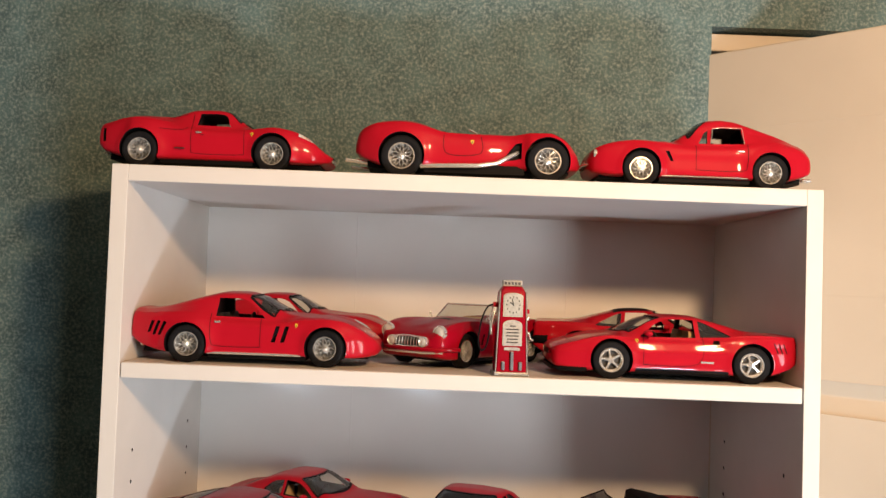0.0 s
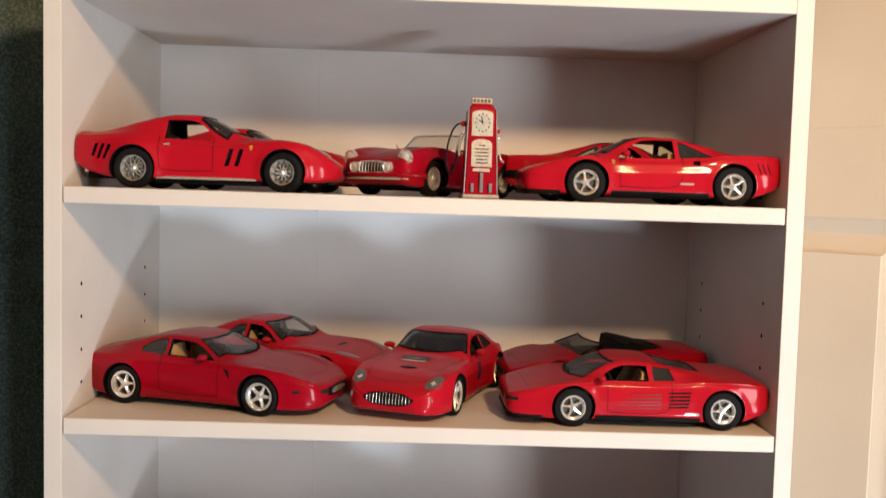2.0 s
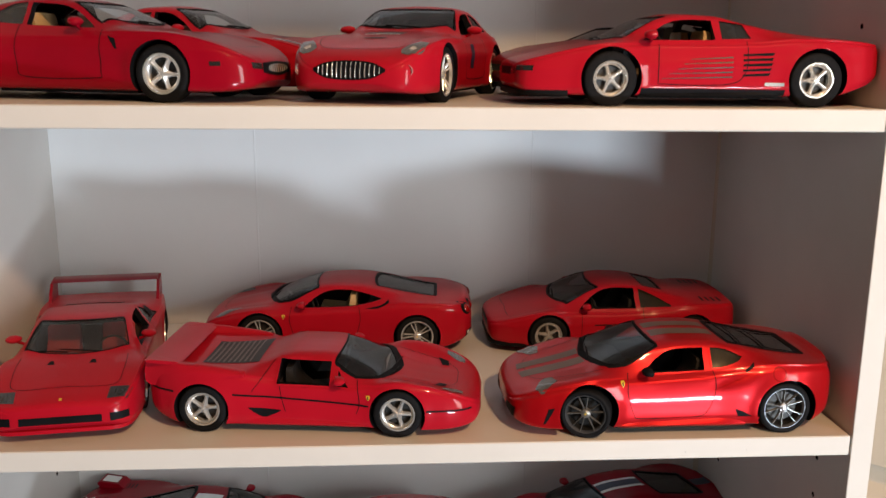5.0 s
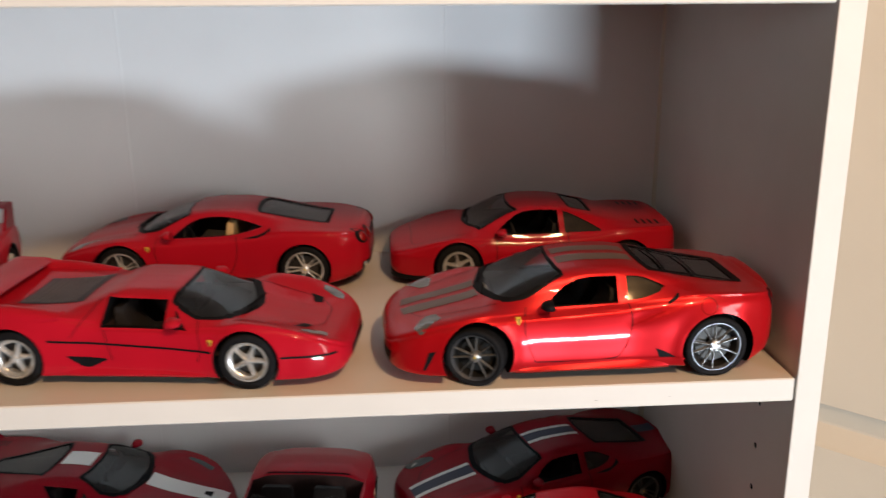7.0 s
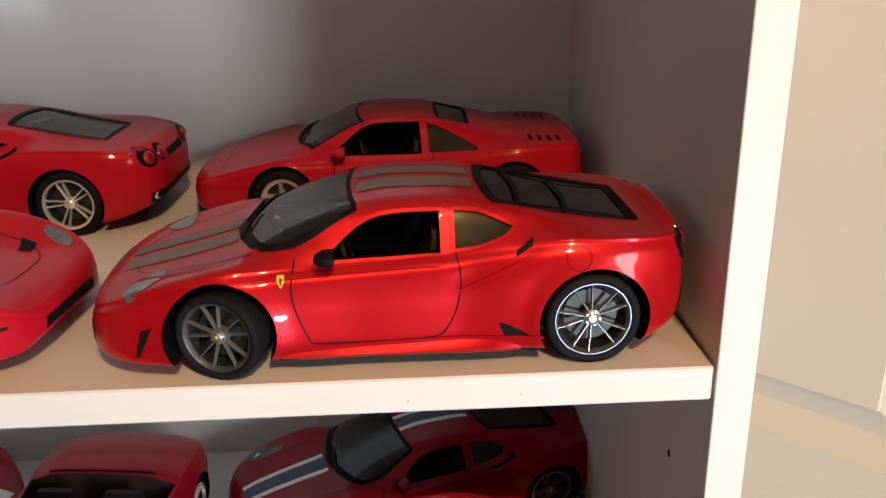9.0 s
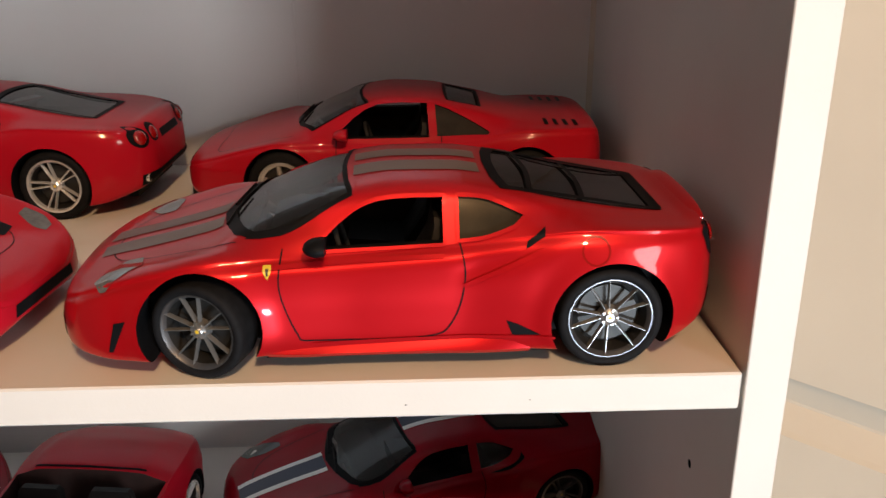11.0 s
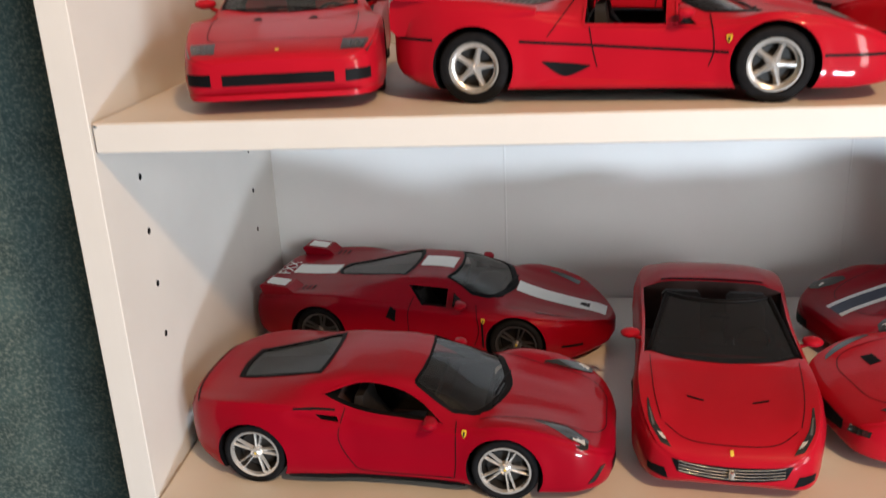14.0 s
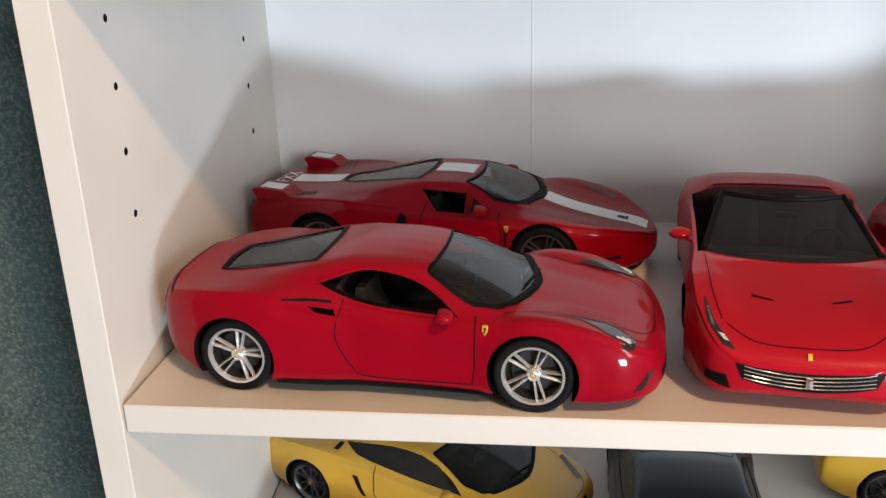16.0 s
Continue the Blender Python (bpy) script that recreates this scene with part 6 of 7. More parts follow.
    form.update(
        top=[(0, 0.50), (0.04, 0.545), (0.3, 0.62), (0.8, 0.715), (1.0, 0.76), (1.14, 0.80), (1.48, 0.965), (1.76, 1.085), (2.05, 1.13), (2.45, 1.115), (2.85, 1.02), (3.3, 0.935), (3.8, 0.87), (4.25, 0.83), (4.44, 0.80), (4.485, 0.70)],
        sh=[(0, 0.47), (0.04, 0.51), (0.3, 0.59), (0.8, 0.71), (1.1, 0.755), (1.5, 0.765), (2.1, 0.77), (2.9, 0.785), (3.4, 0.825), (3.8, 0.82), (4.25, 0.79), (4.44, 0.76), (4.485, 0.66)],
        screen=(bowed(1.09, 0.72, 0.20), bowed(1.76, 0.58, 0.10)), hollow=(1.22, 2.6, 0.34), seat_x=2.22, mirror=(1.62, 0.82), back=(bowed(2.66, 0.45, 0.02), bowed(3.4, 0.42, 0.0)),
        side=[([(1.52, 0.79), (2.42, 0.80)], [(1.54, 0.80), (1.92, 1.02), (2.40, 1.035)]), ([(2.50, 0.81), (2.86, 0.82)], [(2.50, 1.03), (2.80, 0.99)])], open_side=1)
    form["wide"] = 0.30
    strakes = [("side_strake", [(1.75 + i * 0.09, 0.335 + i * 0.058), (2.62, 0.355 + i * 0.058)], [(1.75 + i * 0.09, 0.341 + i * 0.058), (2.62, 0.371 + i * 0.058)], "side", BRAKE) for i in range(5)]
    strakes += [("intake_slat", [(2.74, 0.37 + i * 0.06), (3.06 + i * 0.012, 0.38 + i * 0.06)], [(2.74, 0.395 + i * 0.06), (3.08 + i * 0.012, 0.415 + i * 0.06)], "side", TRIM) for i in range(5)]
    form["marks"] = form["marks"] + strakes + [("black_sill", [(1.50, 0.135), (3.28, 0.145)], [(1.50, 0.225), (3.28, 0.215)], "side", TRIM), ("name_plate", [(3.02, 0.26), (3.26, 0.26)], [(3.02, 0.30), (3.26, 0.30)], "side", ALLOY),
                                               ("corner_lamp", [(0.64, 0.42), (0.84, 0.42)], [(0.64, 0.48), (0.84, 0.48)], "front", LAMPDARK)]
    form.pop("badge")
    car = put("red die-cast wide sports car with slatted side strakes", form, RED, "B", (0.290, 0.020), (0.146, 0.018))


def row_c():
    # winged supercar facing the room
    form = stretch(wedge(pane=GLASS, leather=REDCLOTH, wheel="star"), 4.36, 1.135, 1.06, 2.45)
    form["creases"], form["screen_border"] = [], (0.02, 0.012, 0.012)
    form["plan"] = [(x, v * 0.985 / 0.93) for x, v in form["plan"]]
    form["marks"] = [("headlight", [(0.09, 0.56), (0.32, 0.58)], [(0.13, 0.80), (0.34, 0.85)], "top", GUNMETAL), ("headlight_lens", [(0.12, 0.61), (0.28, 0.62)], [(0.14, 0.75), (0.28, 0.78)], "top", LAMPDARK), ("corner_intake", [(0.60, 0.27), (0.82, 0.28)], [(0.60, 0.38), (0.82, 0.38)], "front", TRIM),
                     ("bonnet_duct", [(0.92, 0.22), (0.92, 0.32)], [(1.02, 0.25), (1.02, 0.29)], "top", TRIM), ("haunch_duct", [(2.88, 0.70), (2.88, 0.84)], [(3.06, 0.72), (3.06, 0.82)], "top", TRIM)]
    form["single"] = [("nose_grille", [(-0.50, 0.27), (0.50, 0.27)], [(-0.50, 0.37), (0.50, 0.37)], "front", TRIM)]
    form["nose_badge"] = 0.09
    form["splitter"] = (0.60, 0.14, 0.19, -0.01, RED)
    form["mirror"] = (1.78, 0.84)
    form.pop("badge")
    car = put("red die-cast supercar with a tall rear wing", form, RED, "C", (-0.2165, 0.213), (-0.198, 0.079), ratio=1 / 18, near=1)
    car.wing(3.95, 4.30, 0.80, 1.15, 0.83, 0.04, 0.04, DEEP)
    # coupe with tan seats behind
    form = berlinetta(leather=TAN, pane=SMOKE, side_pane=GLASS, seat_up=0.16)
    form["side"] = [([(1.68, 0.80), (2.1, 0.815), (2.6, 0.85), (3.0, 0.955)], [(1.69, 0.81), (2.05, 1.065), (2.5, 1.10), (3.02, 0.985)])]
    form["badge"] = (1.40, 0.69)
    form = stretch(form, 4.51, 1.165)
    car = put("red die-cast mid-engined coupe with tan seats", form, RED, "C", (0.022, 0.192), (-0.122, 0.200))
    car.tips(4.42, 0.575, 0.365, 0.042, gap=0.11)
    for y, z, r in ((0.65, 0.777, 0.075), (0.43, 0.787, 0.07)):
        car.tail_lamp(y, z, r)
    # waist-lined supercar
    form = berlinetta(back=None, side=[([(1.90, 0.735), (2.62, 0.76)], [(1.90, 1.05), (2.60, 1.07)]), ([(1.62, 0.725), (1.82, 0.735)], [(1.72, 0.83), (1.82, 0.97)])], wheel="star_mid", leather=DARKLEATHER, mirror=(1.80, 0.84))
    form = stretch(form, 4.48, 1.12, 1.08, 2.58)
    form.update(
        top=[(0, 0.40), (0.04, 0.46), (0.15, 0.53), (0.4, 0.58), (0.8, 0.64), (1.1, 0.72), (1.28, 0.79), (1.6, 0.945), (1.86, 1.045), (2.1, 1.08), (2.5, 1.08), (2.64, 1.05), (2.9, 0.955), (3.3, 0.865), (3.7, 0.835), (4.1, 0.90), (4.4, 0.95), (4.44, 0.93), (4.48, 0.72)],
        sh=[(0, 0.38), (0.04, 0.44), (0.15, 0.54), (0.4, 0.66), (0.8, 0.77), (1.08, 0.80), (1.4, 0.755), (1.9, 0.735), (2.6, 0.775), (3.2, 0.87), (3.7, 0.92), (4.1, 0.93), (4.4, 0.93), (4.45, 0.88), (4.48, 0.70)],
        screen=(swept(1.08, 0.75, 0.42), bowed(1.88, 0.60, 0.06)), screen_border=(0.11, 0.02, 0.035), pane=TINTED, hollow=(1.30, 2.66, 0.34), seat_x=2.38,
        seams=[[(1.62, 0.78), (1.58, 0.50), (1.62, 0.34)], [(2.66, 0.86), (2.60, 0.50), (2.56, 0.34)], [(2.75, 0.97), (3.0, 0.62)]])
    form["marks"] = [("waist_line", [(0.12, 0.405), (0.70, 0.415)], [(0.12, 0.43), (0.70, 0.44)], "side", TRIM), ("waist_line", [(1.46, 0.45), (2.4, 0.51), (3.24, 0.575)], [(1.46, 0.475), (2.4, 0.535), (3.24, 0.60)], "side", TRIM), ("waist_line", [(4.02, 0.60), (4.40, 0.615)], [(4.02, 0.625), (4.40, 0.64)], "side", TRIM),
                     ("side_intake", [(2.62, 0.345), (2.84, 0.26), (3.02, 0.375)], [(2.62, 0.36), (2.84, 0.385), (3.05, 0.405)], "side", TRIM),
                     ("headlight", [(0.24, 0.66), (0.34, 0.74), (0.50, 0.77)], [(0.24, 0.56), (0.34, 0.56), (0.50, 0.66)], "top", LAMPGREY), ("bonnet_duct", [(0.46, 0.36), (0.56, 0.35)], [(0.47, 0.50), (0.62, 0.55)], "top", TRIM)]
    form["single"] = [("engine_mesh", [(2.98, -0.50), (2.98, 0.50)], [(3.78, -0.44), (3.78, 0.44)], "top", BRAKE), ("nose_mouth", [(-0.42, 0.27), (0.42, 0.27)], [(-0.40, 0.36), (0.40, 0.36)], "front", TRIM)]
    form["badge"] = (1.46, 0.585)
    form.pop("splitter", None)
    form = stretch(form, 4.48, 1.025)
    form["roofw"], form["r"] = 0.575, 0.325
    car = put("red die-cast supercar with a black waist line", form, RED, "C", (-0.141, 0.033), (0.001, 0.016))
    rows = [[car.P(x, y, z) for x, z in ((3.94, 0.93), (4.02, 0.96), (4.36, 0.975), (4.43, 0.96), (4.36, 0.93), (4.06, 0.91))] for y in (-0.84, -0.5, 0, 0.5, 0.84)]
    part("wing_blade", grid_bm(rows, close_v=True, cap=True), RED, car.root, smooth=50)
    for sgn in (1, -1):
        # the wings of the body run up into the rear blade
        rows = []
        for x, top, low in ((3.10, 0.85, 0.79), (3.35, 0.89, 0.75), (3.65, 0.925, 0.71), (3.95, 0.95, 0.68), (4.2, 0.975, 0.62), (4.38, 0.975, 0.60), (4.45, 0.925, 0.66)):
            w = curve_at(form["plan"], min(x, 4.30))
            rows.append([car.P(x, sgn * y, z) for y, z in ((w - 0.24, low), (w - 0.20, top - 0.03), (w - 0.15, top), (w - 0.07, top - 0.02), (w - 0.02, (top + low) / 2), (w - 0.03, low))])
        part("rear_buttress", grid_bm(rows, close_v=True, cap=True), RED, car.root, smooth=50)
    for i in range(9):
        x = 3.12 + i * 0.075
        car.ribbon("engine_slat", [(x, -0.46 + i * 0.006), (x, 0.0), (x, 0.46 - i * 0.006)], "top", 0.030, 0.012, GREYSTRIPE, both=False)
    # angular coupe behind
    form = stretch(wedge(wheel="star_mid", pane=SMOKE, side_pane=QUARTER, leather=DARKLEATHER), 4.23, 1.155, 0.98, 2.45)
    form["marks"] = [("engine_louvre", [(3.62 + i * 0.10, 0.46), (3.62 + i * 0.10, 0.70)], [(3.66 + i * 0.10, 0.46), (3.66 + i * 0.10, 0.70)], "top", TRIM) for i in range(4)] + [("sill_strake", [(1.75, 0.50), (2.70, 0.52)], [(1.75, 0.515), (2.70, 0.535)], "side", TRIM)]
    form.update(
        plan=[(0, 0.50), (0.04, 0.62), (0.15, 0.74), (0.4, 0.85), (0.8, 0.915), (1.0, 0.93), (1.5, 0.90), (2.4, 0.90), (3.0, 0.93), (3.45, 0.945), (3.8, 0.92), (4.02, 0.86), (4.15, 0.78), (4.20, 0.68)],
        top=[(0, 0.47), (0.04, 0.515), (0.3, 0.595), (0.8, 0.70), (1.0, 0.755), (1.14, 0.81), (1.5, 0.985), (1.78, 1.09), (2.1, 1.135), (2.45, 1.12), (2.8, 1.045), (3.2, 0.95), (3.6, 0.875), (3.95, 0.855), (4.10, 0.875), (4.15, 0.855), (4.20, 0.70)],
        sh=[(0, 0.44), (0.04, 0.48), (0.3, 0.57), (0.8, 0.71), (1.0, 0.745), (1.4, 0.725), (2.0, 0.72), (2.8, 0.755), (3.3, 0.835), (3.7, 0.85), (4.0, 0.845), (4.14, 0.82), (4.20, 0.66)], r=0.322)
    form.pop("badge")
    car = put("red die-cast angular mid-engined coupe with smoked windows", form, RED, "C", (0.280, 0.192), (0.144, 0.193))
    # lightweight coupe with stripes
    form = berlinetta(wheel="ten_grey", side_pane=QUARTER)
    form["marks"] = form["marks"] + [("bonnet_stripe", [(0.20, 0.05), (1.06, 0.06)], [(0.22, 0.25), (1.08, 0.27)], "top", GREYSTRIPE), ("roof_stripe", [(1.96, 0.06), (2.80, 0.06)], [(1.96, 0.27), (2.80, 0.27)], "top", GREYSTRIPE),
                                     ("scoop_mouth", [(3.04, 0.83), (3.16, 0.90)], [(3.05, 0.87), (3.17, 0.95)], "side", TRIM), ("sill_vent", [(2.96, 0.27), (3.14, 0.275)], [(2.92, 0.37), (3.0, 0.345)], "side", TRIM), ("bumper_vent", [(0.40, 0.22), (0.43, 0.22)], [(0.46, 0.42), (0.54, 0.44)], "side", TRIM), ("lamp_surround", *disc(0.52, 0.80, 0.10), "rear", TRIM)]
    form["mirror"] = (1.78, 0.85, TRIM)
    form["creases"] = [([(1.2, 0.40), (2.2, 0.38), (3.2, 0.42)], -0.005, 0.10, 0.10), ([(0.9, 0.735), (1.8, 0.765), (2.75, 0.81)], 0.010, 0.025, 0.07), ([(2.55, 0.66), (2.85, 0.74), (3.25, 0.86)], -0.016, 0.06, 0.05)]
    form["marks"] = [m for m in form["marks"] if m[0] != "side_scoop"]
    form = stretch(form, 4.31, 1.20, 0.97, 2.60)
    form["top"] = [p for p in form["top"] if p[0] < 3.7] + [(3.8, 0.955), (4.05, 0.93), (4.17, 0.955), (4.22, 0.95), (4.27, 0.88), (4.31, 0.62)]
    form["sh"] = [p for p in form["sh"] if p[0] < 3.7] + [(3.8, 0.935), (4.05, 0.915), (4.2, 0.89), (4.27, 0.80), (4.31, 0.56)]
    form["plan"] = [p for p in form["plan"] if p[0] < 3.6] + [(3.8, 0.935), (4.0, 0.89), (4.15, 0.82), (4.25, 0.70), (4.31, 0.55)]
    for key in ("top", "sh"):
        form[key] = [(x, z - 0.042 * math.sin(math.pi * min(max((x - 0.02) / 1.15, 0.0), 1.0)) ** 0.7) for x, z in form[key]]
    form["arch_f"], form["arch_r"], form["sink"], form["tuck"], form["r_front"] = 0.385, 0.40, 0.055, 0.085, 0.325
    form["marks"] = [m for m in form["marks"] if "headlight" not in m[0]] + [("headlight", [(0.31, 0.74), (0.40, 0.83), (0.60, 0.68)], [(0.31, 0.70), (0.44, 0.49), (0.56, 0.48)], "top", LAMPGREY)]
    form["back"] = (bowed(2.82, 0.52, 0.06), bowed(3.98, 0.45, 0.0))
    form["back_border"] = (0.07, 0.07, 0.07)
    form["pane"] = TINTED
    car = put("metallic red die-cast lightweight coupe with grey stripes", form, METRED, "C", (0.287, 0.012), (0.139, 0.009), steer=-20)
    for i in range(2):
        x = 3.08 + 0.36 * i
        car.ribbon("window_bar", [(x, -0.46 + i * 0.03), (x + 0.03, 0), (x, 0.46 - i * 0.03)], "top", 0.04, 0.012, TRIM, both=False)
    car.ribbon("fuel_cap_ring", [(3.44 + 0.085 * math.cos(a), 0.83 + 0.085 * math.sin(a)) for a in [2 * math.pi * i / 16 for i in range(16)]], "side", 0.012, 0.004, LAMPRED, loop=True)
    car.ribbon("sill_crease", [(1.66, 0.23), (2.5, 0.25), (3.2, 0.26)], "side", 0.02, 0.010, METRED)
    car.tips(4.16, 0.45, 0.40, 0.05)
    car.tail_lamp(0.52, 0.80, 0.075)
    # upturned lip of the tail
    rows = []
    for i in range(11):
        y = -0.56 + 0.112 * i
        a, b = car.meet(4.10, y, "top")[0], car.meet(4.215, y, "top")[0]
        up = Vector((0, 0, 0.020 * car.k * (1 - (i / 5 - 1) ** 4) + 0.004 * car.k))
        rows.append([a - up * 0.3, a.lerp(b, 0.6) + up * 0.7, b + up * 1.3, b + up * 1.1 + Vector((-0.02 * car.k, 0, 0)), b - up * 0.6 + Vector((-0.012 * car.k, 0, 0))])
    part("tail_lip", grid_bm(rows, close_v=True, cap=True), METRED, car.root, smooth=50)
    car.ribbon("shoulder_crease", [(1.30, 0.735), (1.8, 0.755), (2.5, 0.785)], "side", 0.022, 0.010, METRED)
    car.ribbon("haunch_crease", [(2.62, 0.60), (2.85, 0.70), (3.12, 0.83)], "side", 0.03, 0.010, METRED)


def row_d():
    # track car with white stripe
    form = berlinetta(side=[([(2.02, 0.80), (2.32, 0.815)], [(2.0, 0.98), (2.30, 1.0)]), ([(1.74, 0.795), (1.95, 0.80)], [(1.80, 0.84), (1.93, 0.96)])], pane=SMOKE)
    form = stretch(form, 4.80, 1.13, 1.18, 2.65)
    form.update(
        top=[(0, 0.42), (0.05, 0.46), (0.2, 0.52), (0.6, 0.60), (1.0, 0.69), (1.3, 0.79), (1.44, 0.85), (1.8, 0.99), (2.1, 1.07), (2.4, 1.09), (2.7, 1.08), (3.1, 1.01), (3.6, 0.92), (4.1, 0.87), (4.5, 0.86), (4.7, 0.87), (4.76, 0.84), (4.80, 0.64)],
        plan=[(0, 0.10), (0.04, 0.24), (0.15, 0.42), (0.35, 0.66), (0.6, 0.86), (0.9, 0.96), (1.2, 0.99), (1.7, 0.92), (2.3, 0.88), (2.8, 0.92), (3.4, 0.99), (3.85, 1.0), (4.3, 0.96), (4.66, 0.88), (4.78, 0.80), (4.80, 0.74)],
        pane=TINTED, wheel="split_dark", side=[([(2.10, 0.745), (2.44, 0.755)], [(2.10, 0.965), (2.66, 0.995)]), ([(1.80, 0.75), (2.04, 0.75)], [(1.93, 0.86), (2.04, 0.94)])],
        screen=(swept(1.30, 0.68, 0.36), bowed(2.06, 0.50, 0.10)), back=(bowed(2.64, 0.50, 0.08), [(3.76, -0.20), (3.84, 0), (3.76, 0.20)]), hollow=(1.48, 2.66, 0.34), seat_x=2.36,
        seams=[[(1.72, 0.80), (1.66, 0.52), (1.72, 0.30)], [(2.48, 1.0), (2.60, 0.72), (2.60, 0.32)]], top_seams=[], badge=(1.60, 0.65))
    form["marks"] = [("wing_vent", [(3.95 + i * 0.07, 0.62), (3.95 + i * 0.07, 0.78)], [(3.975 + i * 0.07, 0.62), (3.975 + i * 0.07, 0.78)], "top", TRIM) for i in range(4)] + [("side_intake", [(2.78, 0.56), (2.90, 0.62)], [(2.76, 0.72), (2.84, 0.76)], "side", TRIM), ("front_duct", [(0.36, 0.30), (0.62, 0.335)], [(0.36, 0.335), (0.60, 0.36)], "side", TRIM), ("door_gap", [(1.585, 0.30), (1.61, 0.30)], [(1.60, 0.62), (1.63, 0.62)], "side", TRIM), ("headlight", [(0.52, 0.62), (0.74, 0.72), (0.95, 0.76)], [(0.55, 0.55), (0.75, 0.64), (0.98, 0.72)], "top", LAMPDARK)]
    form["single"] = [("bonnet_stripe", [(0.12, -0.15), (1.30, -0.17)], [(0.12, 0.15), (1.30, 0.17)], "top", WHITEP), ("roof_stripe", [(2.14, -0.19), (2.60, -0.19)], [(2.14, 0.19), (2.60, 0.19)], "top", WHITEP),
                      ("tail_stripe", [(3.84, -0.17), (4.50, -0.17)], [(3.84, 0.17), (4.50, 0.17)], "top", WHITEP), ("nose_duct", [(0.34, -0.07), (0.34, 0.07)], [(0.50, -0.03), (0.50, 0.03)], "top", TRIM)]
    car = put("dark red die-cast track car with white stripes", form, DEEP, "D", (-0.273, 0.191), (-0.124, 0.167))
    for sgn in (1, -1):
        rows = [[car.P(x, sgn * y, z) for x, z in ((4.14, 0.86), (4.26, 0.955), (4.62, 0.985), (4.66, 0.955), (4.60, 0.84))] for y in (0.60, 0.64, 0.88, 0.92)]
        part("rear_fin", grid_bm(rows, close_v=True, cap=True), DEEP, car.root, smooth=30)
        rows = [[car.P(x, sgn * y, z) for x, z in ((4.30, 0.963), (4.58, 0.987))] for y in (0.65, 0.87)]
        part("fin_panel", grid_bm(rows), WHITEP, car.root)
    curve = bpy.data.curves.new("tail_lettering", "FONT")
    curve.body, curve.size, curve.align_x, curve.align_y = "FXX", 0.26 * car.k, "CENTER", "CENTER"
    flat = new("tail_lettering", curve)
    bpy.context.view_layer.update()
    me = bpy.data.meshes.new_from_object(flat.evaluated_get(bpy.context.evaluated_depsgraph_get()))
    bpy.data.objects.remove(flat)
    co, no = car.meet(4.60, 0.0, "top")
    me.materials.append(WHITEP)
    word = new("tail_lettering", me)
    word.parent = car.root
    word.matrix_local = Matrix.Translation(co + no * 0.0004) @ Matrix.Rotation(radians(90), 4, "Z")
    # coupe in front
    form = stretch(berlinetta(), 4.57, 1.21, 1.09, 2.65)
    form.update(
        plan=[(0, 0.42), (0.03, 0.585), (0.09, 0.72), (0.2, 0.835), (0.42, 0.915), (0.75, 0.945), (1.09, 0.945), (1.5, 0.90), (2.1, 0.87), (2.6, 0.875), (2.95, 0.92), (3.4, 0.955), (3.75, 0.95), (4.1, 0.905), (4.35, 0.80), (4.5, 0.66), (4.57, 0.52)],
        sh=[(0, 0.42), (0.04, 0.47), (0.15, 0.58), (0.4, 0.705), (0.75, 0.815), (1.05, 0.845), (1.4, 0.80), (1.8, 0.79), (2.5, 0.825), (2.95, 0.885), (3.4, 0.965), (3.75, 0.965), (4.1, 0.94), (4.4, 0.88), (4.52, 0.80), (4.57, 0.68)],
        screen=(swept(1.10, 0.73, 0.38), bowed(1.98, 0.57, 0.06)), screen_border=(0.08, 0.02, 0.028), hollow=(1.28, 2.85, 0.36), mirror=(1.86, 0.83), badge=(1.49, 0.735),
        back=(bowed(3.02, 0.50, 0.04), [(4.06, -0.34), (4.10, 0), (4.06, 0.34)]),
        side=[([(1.70, 0.785), (2.1, 0.805), (2.6, 0.865), (2.98, 1.005)], [(1.71, 0.795), (2.0, 1.0), (2.25, 1.095), (2.6, 1.125), (2.99, 1.015)])],
        pane=TINTED,
        slots=[([(2.80, 0.765), (2.98, 0.80)], [(2.82, 0.825), (3.04, 0.855)])],
        seams=[[(1.58, 0.82), (1.58, 0.6), (1.60, 0.27), (1.70, 0.225), (2.5, 0.225), (2.68, 0.33), (2.80, 0.60), (2.74, 0.90)]],
        top_seams=[[(0.10, 0.0), (0.12, 0.36), (0.30, 0.56), (0.8, 0.60), (1.35, 0.745)]])
    form["marks"] = [("headlight", [(0.27, 0.82), (0.36, 0.865), (0.52, 0.80), (0.80, 0.665)], [(0.27, 0.73), (0.36, 0.68), (0.52, 0.635), (0.80, 0.645)], "top", LAMPDARK),
                     ("headlight_lens", [(0.30, 0.83), (0.42, 0.82)], [(0.31, 0.75), (0.43, 0.73)], "top", LAMPCLEAR), ("lamp_trim", [(0.26, 0.73), (0.5, 0.63), (0.80, 0.635)], [(0.26, 0.715), (0.5, 0.61), (0.82, 0.62)], "top", TRIM),
                                          ("black_sill", [(1.54, 0.135), (3.34, 0.14)], [(1.54, 0.175), (3.34, 0.18)], "side", TRIM), ("bumper_vent", [(0.20, 0.27), (0.27, 0.25)], [(0.10, 0.42), (0.15, 0.42)], "side", LAMPDARK), ("tail_light", *disc(0.56, 0.78, 0.09), "rear", LAMPRED),
                     ("nose_intake", [(0.26, 0.20), (0.56, 0.22)], [(0.30, 0.38), (0.60, 0.36)], "front", TRIM)]
    form["skirt"] = (1.50, 3.36, 0.115, 0.135, -0.01, TRIM)
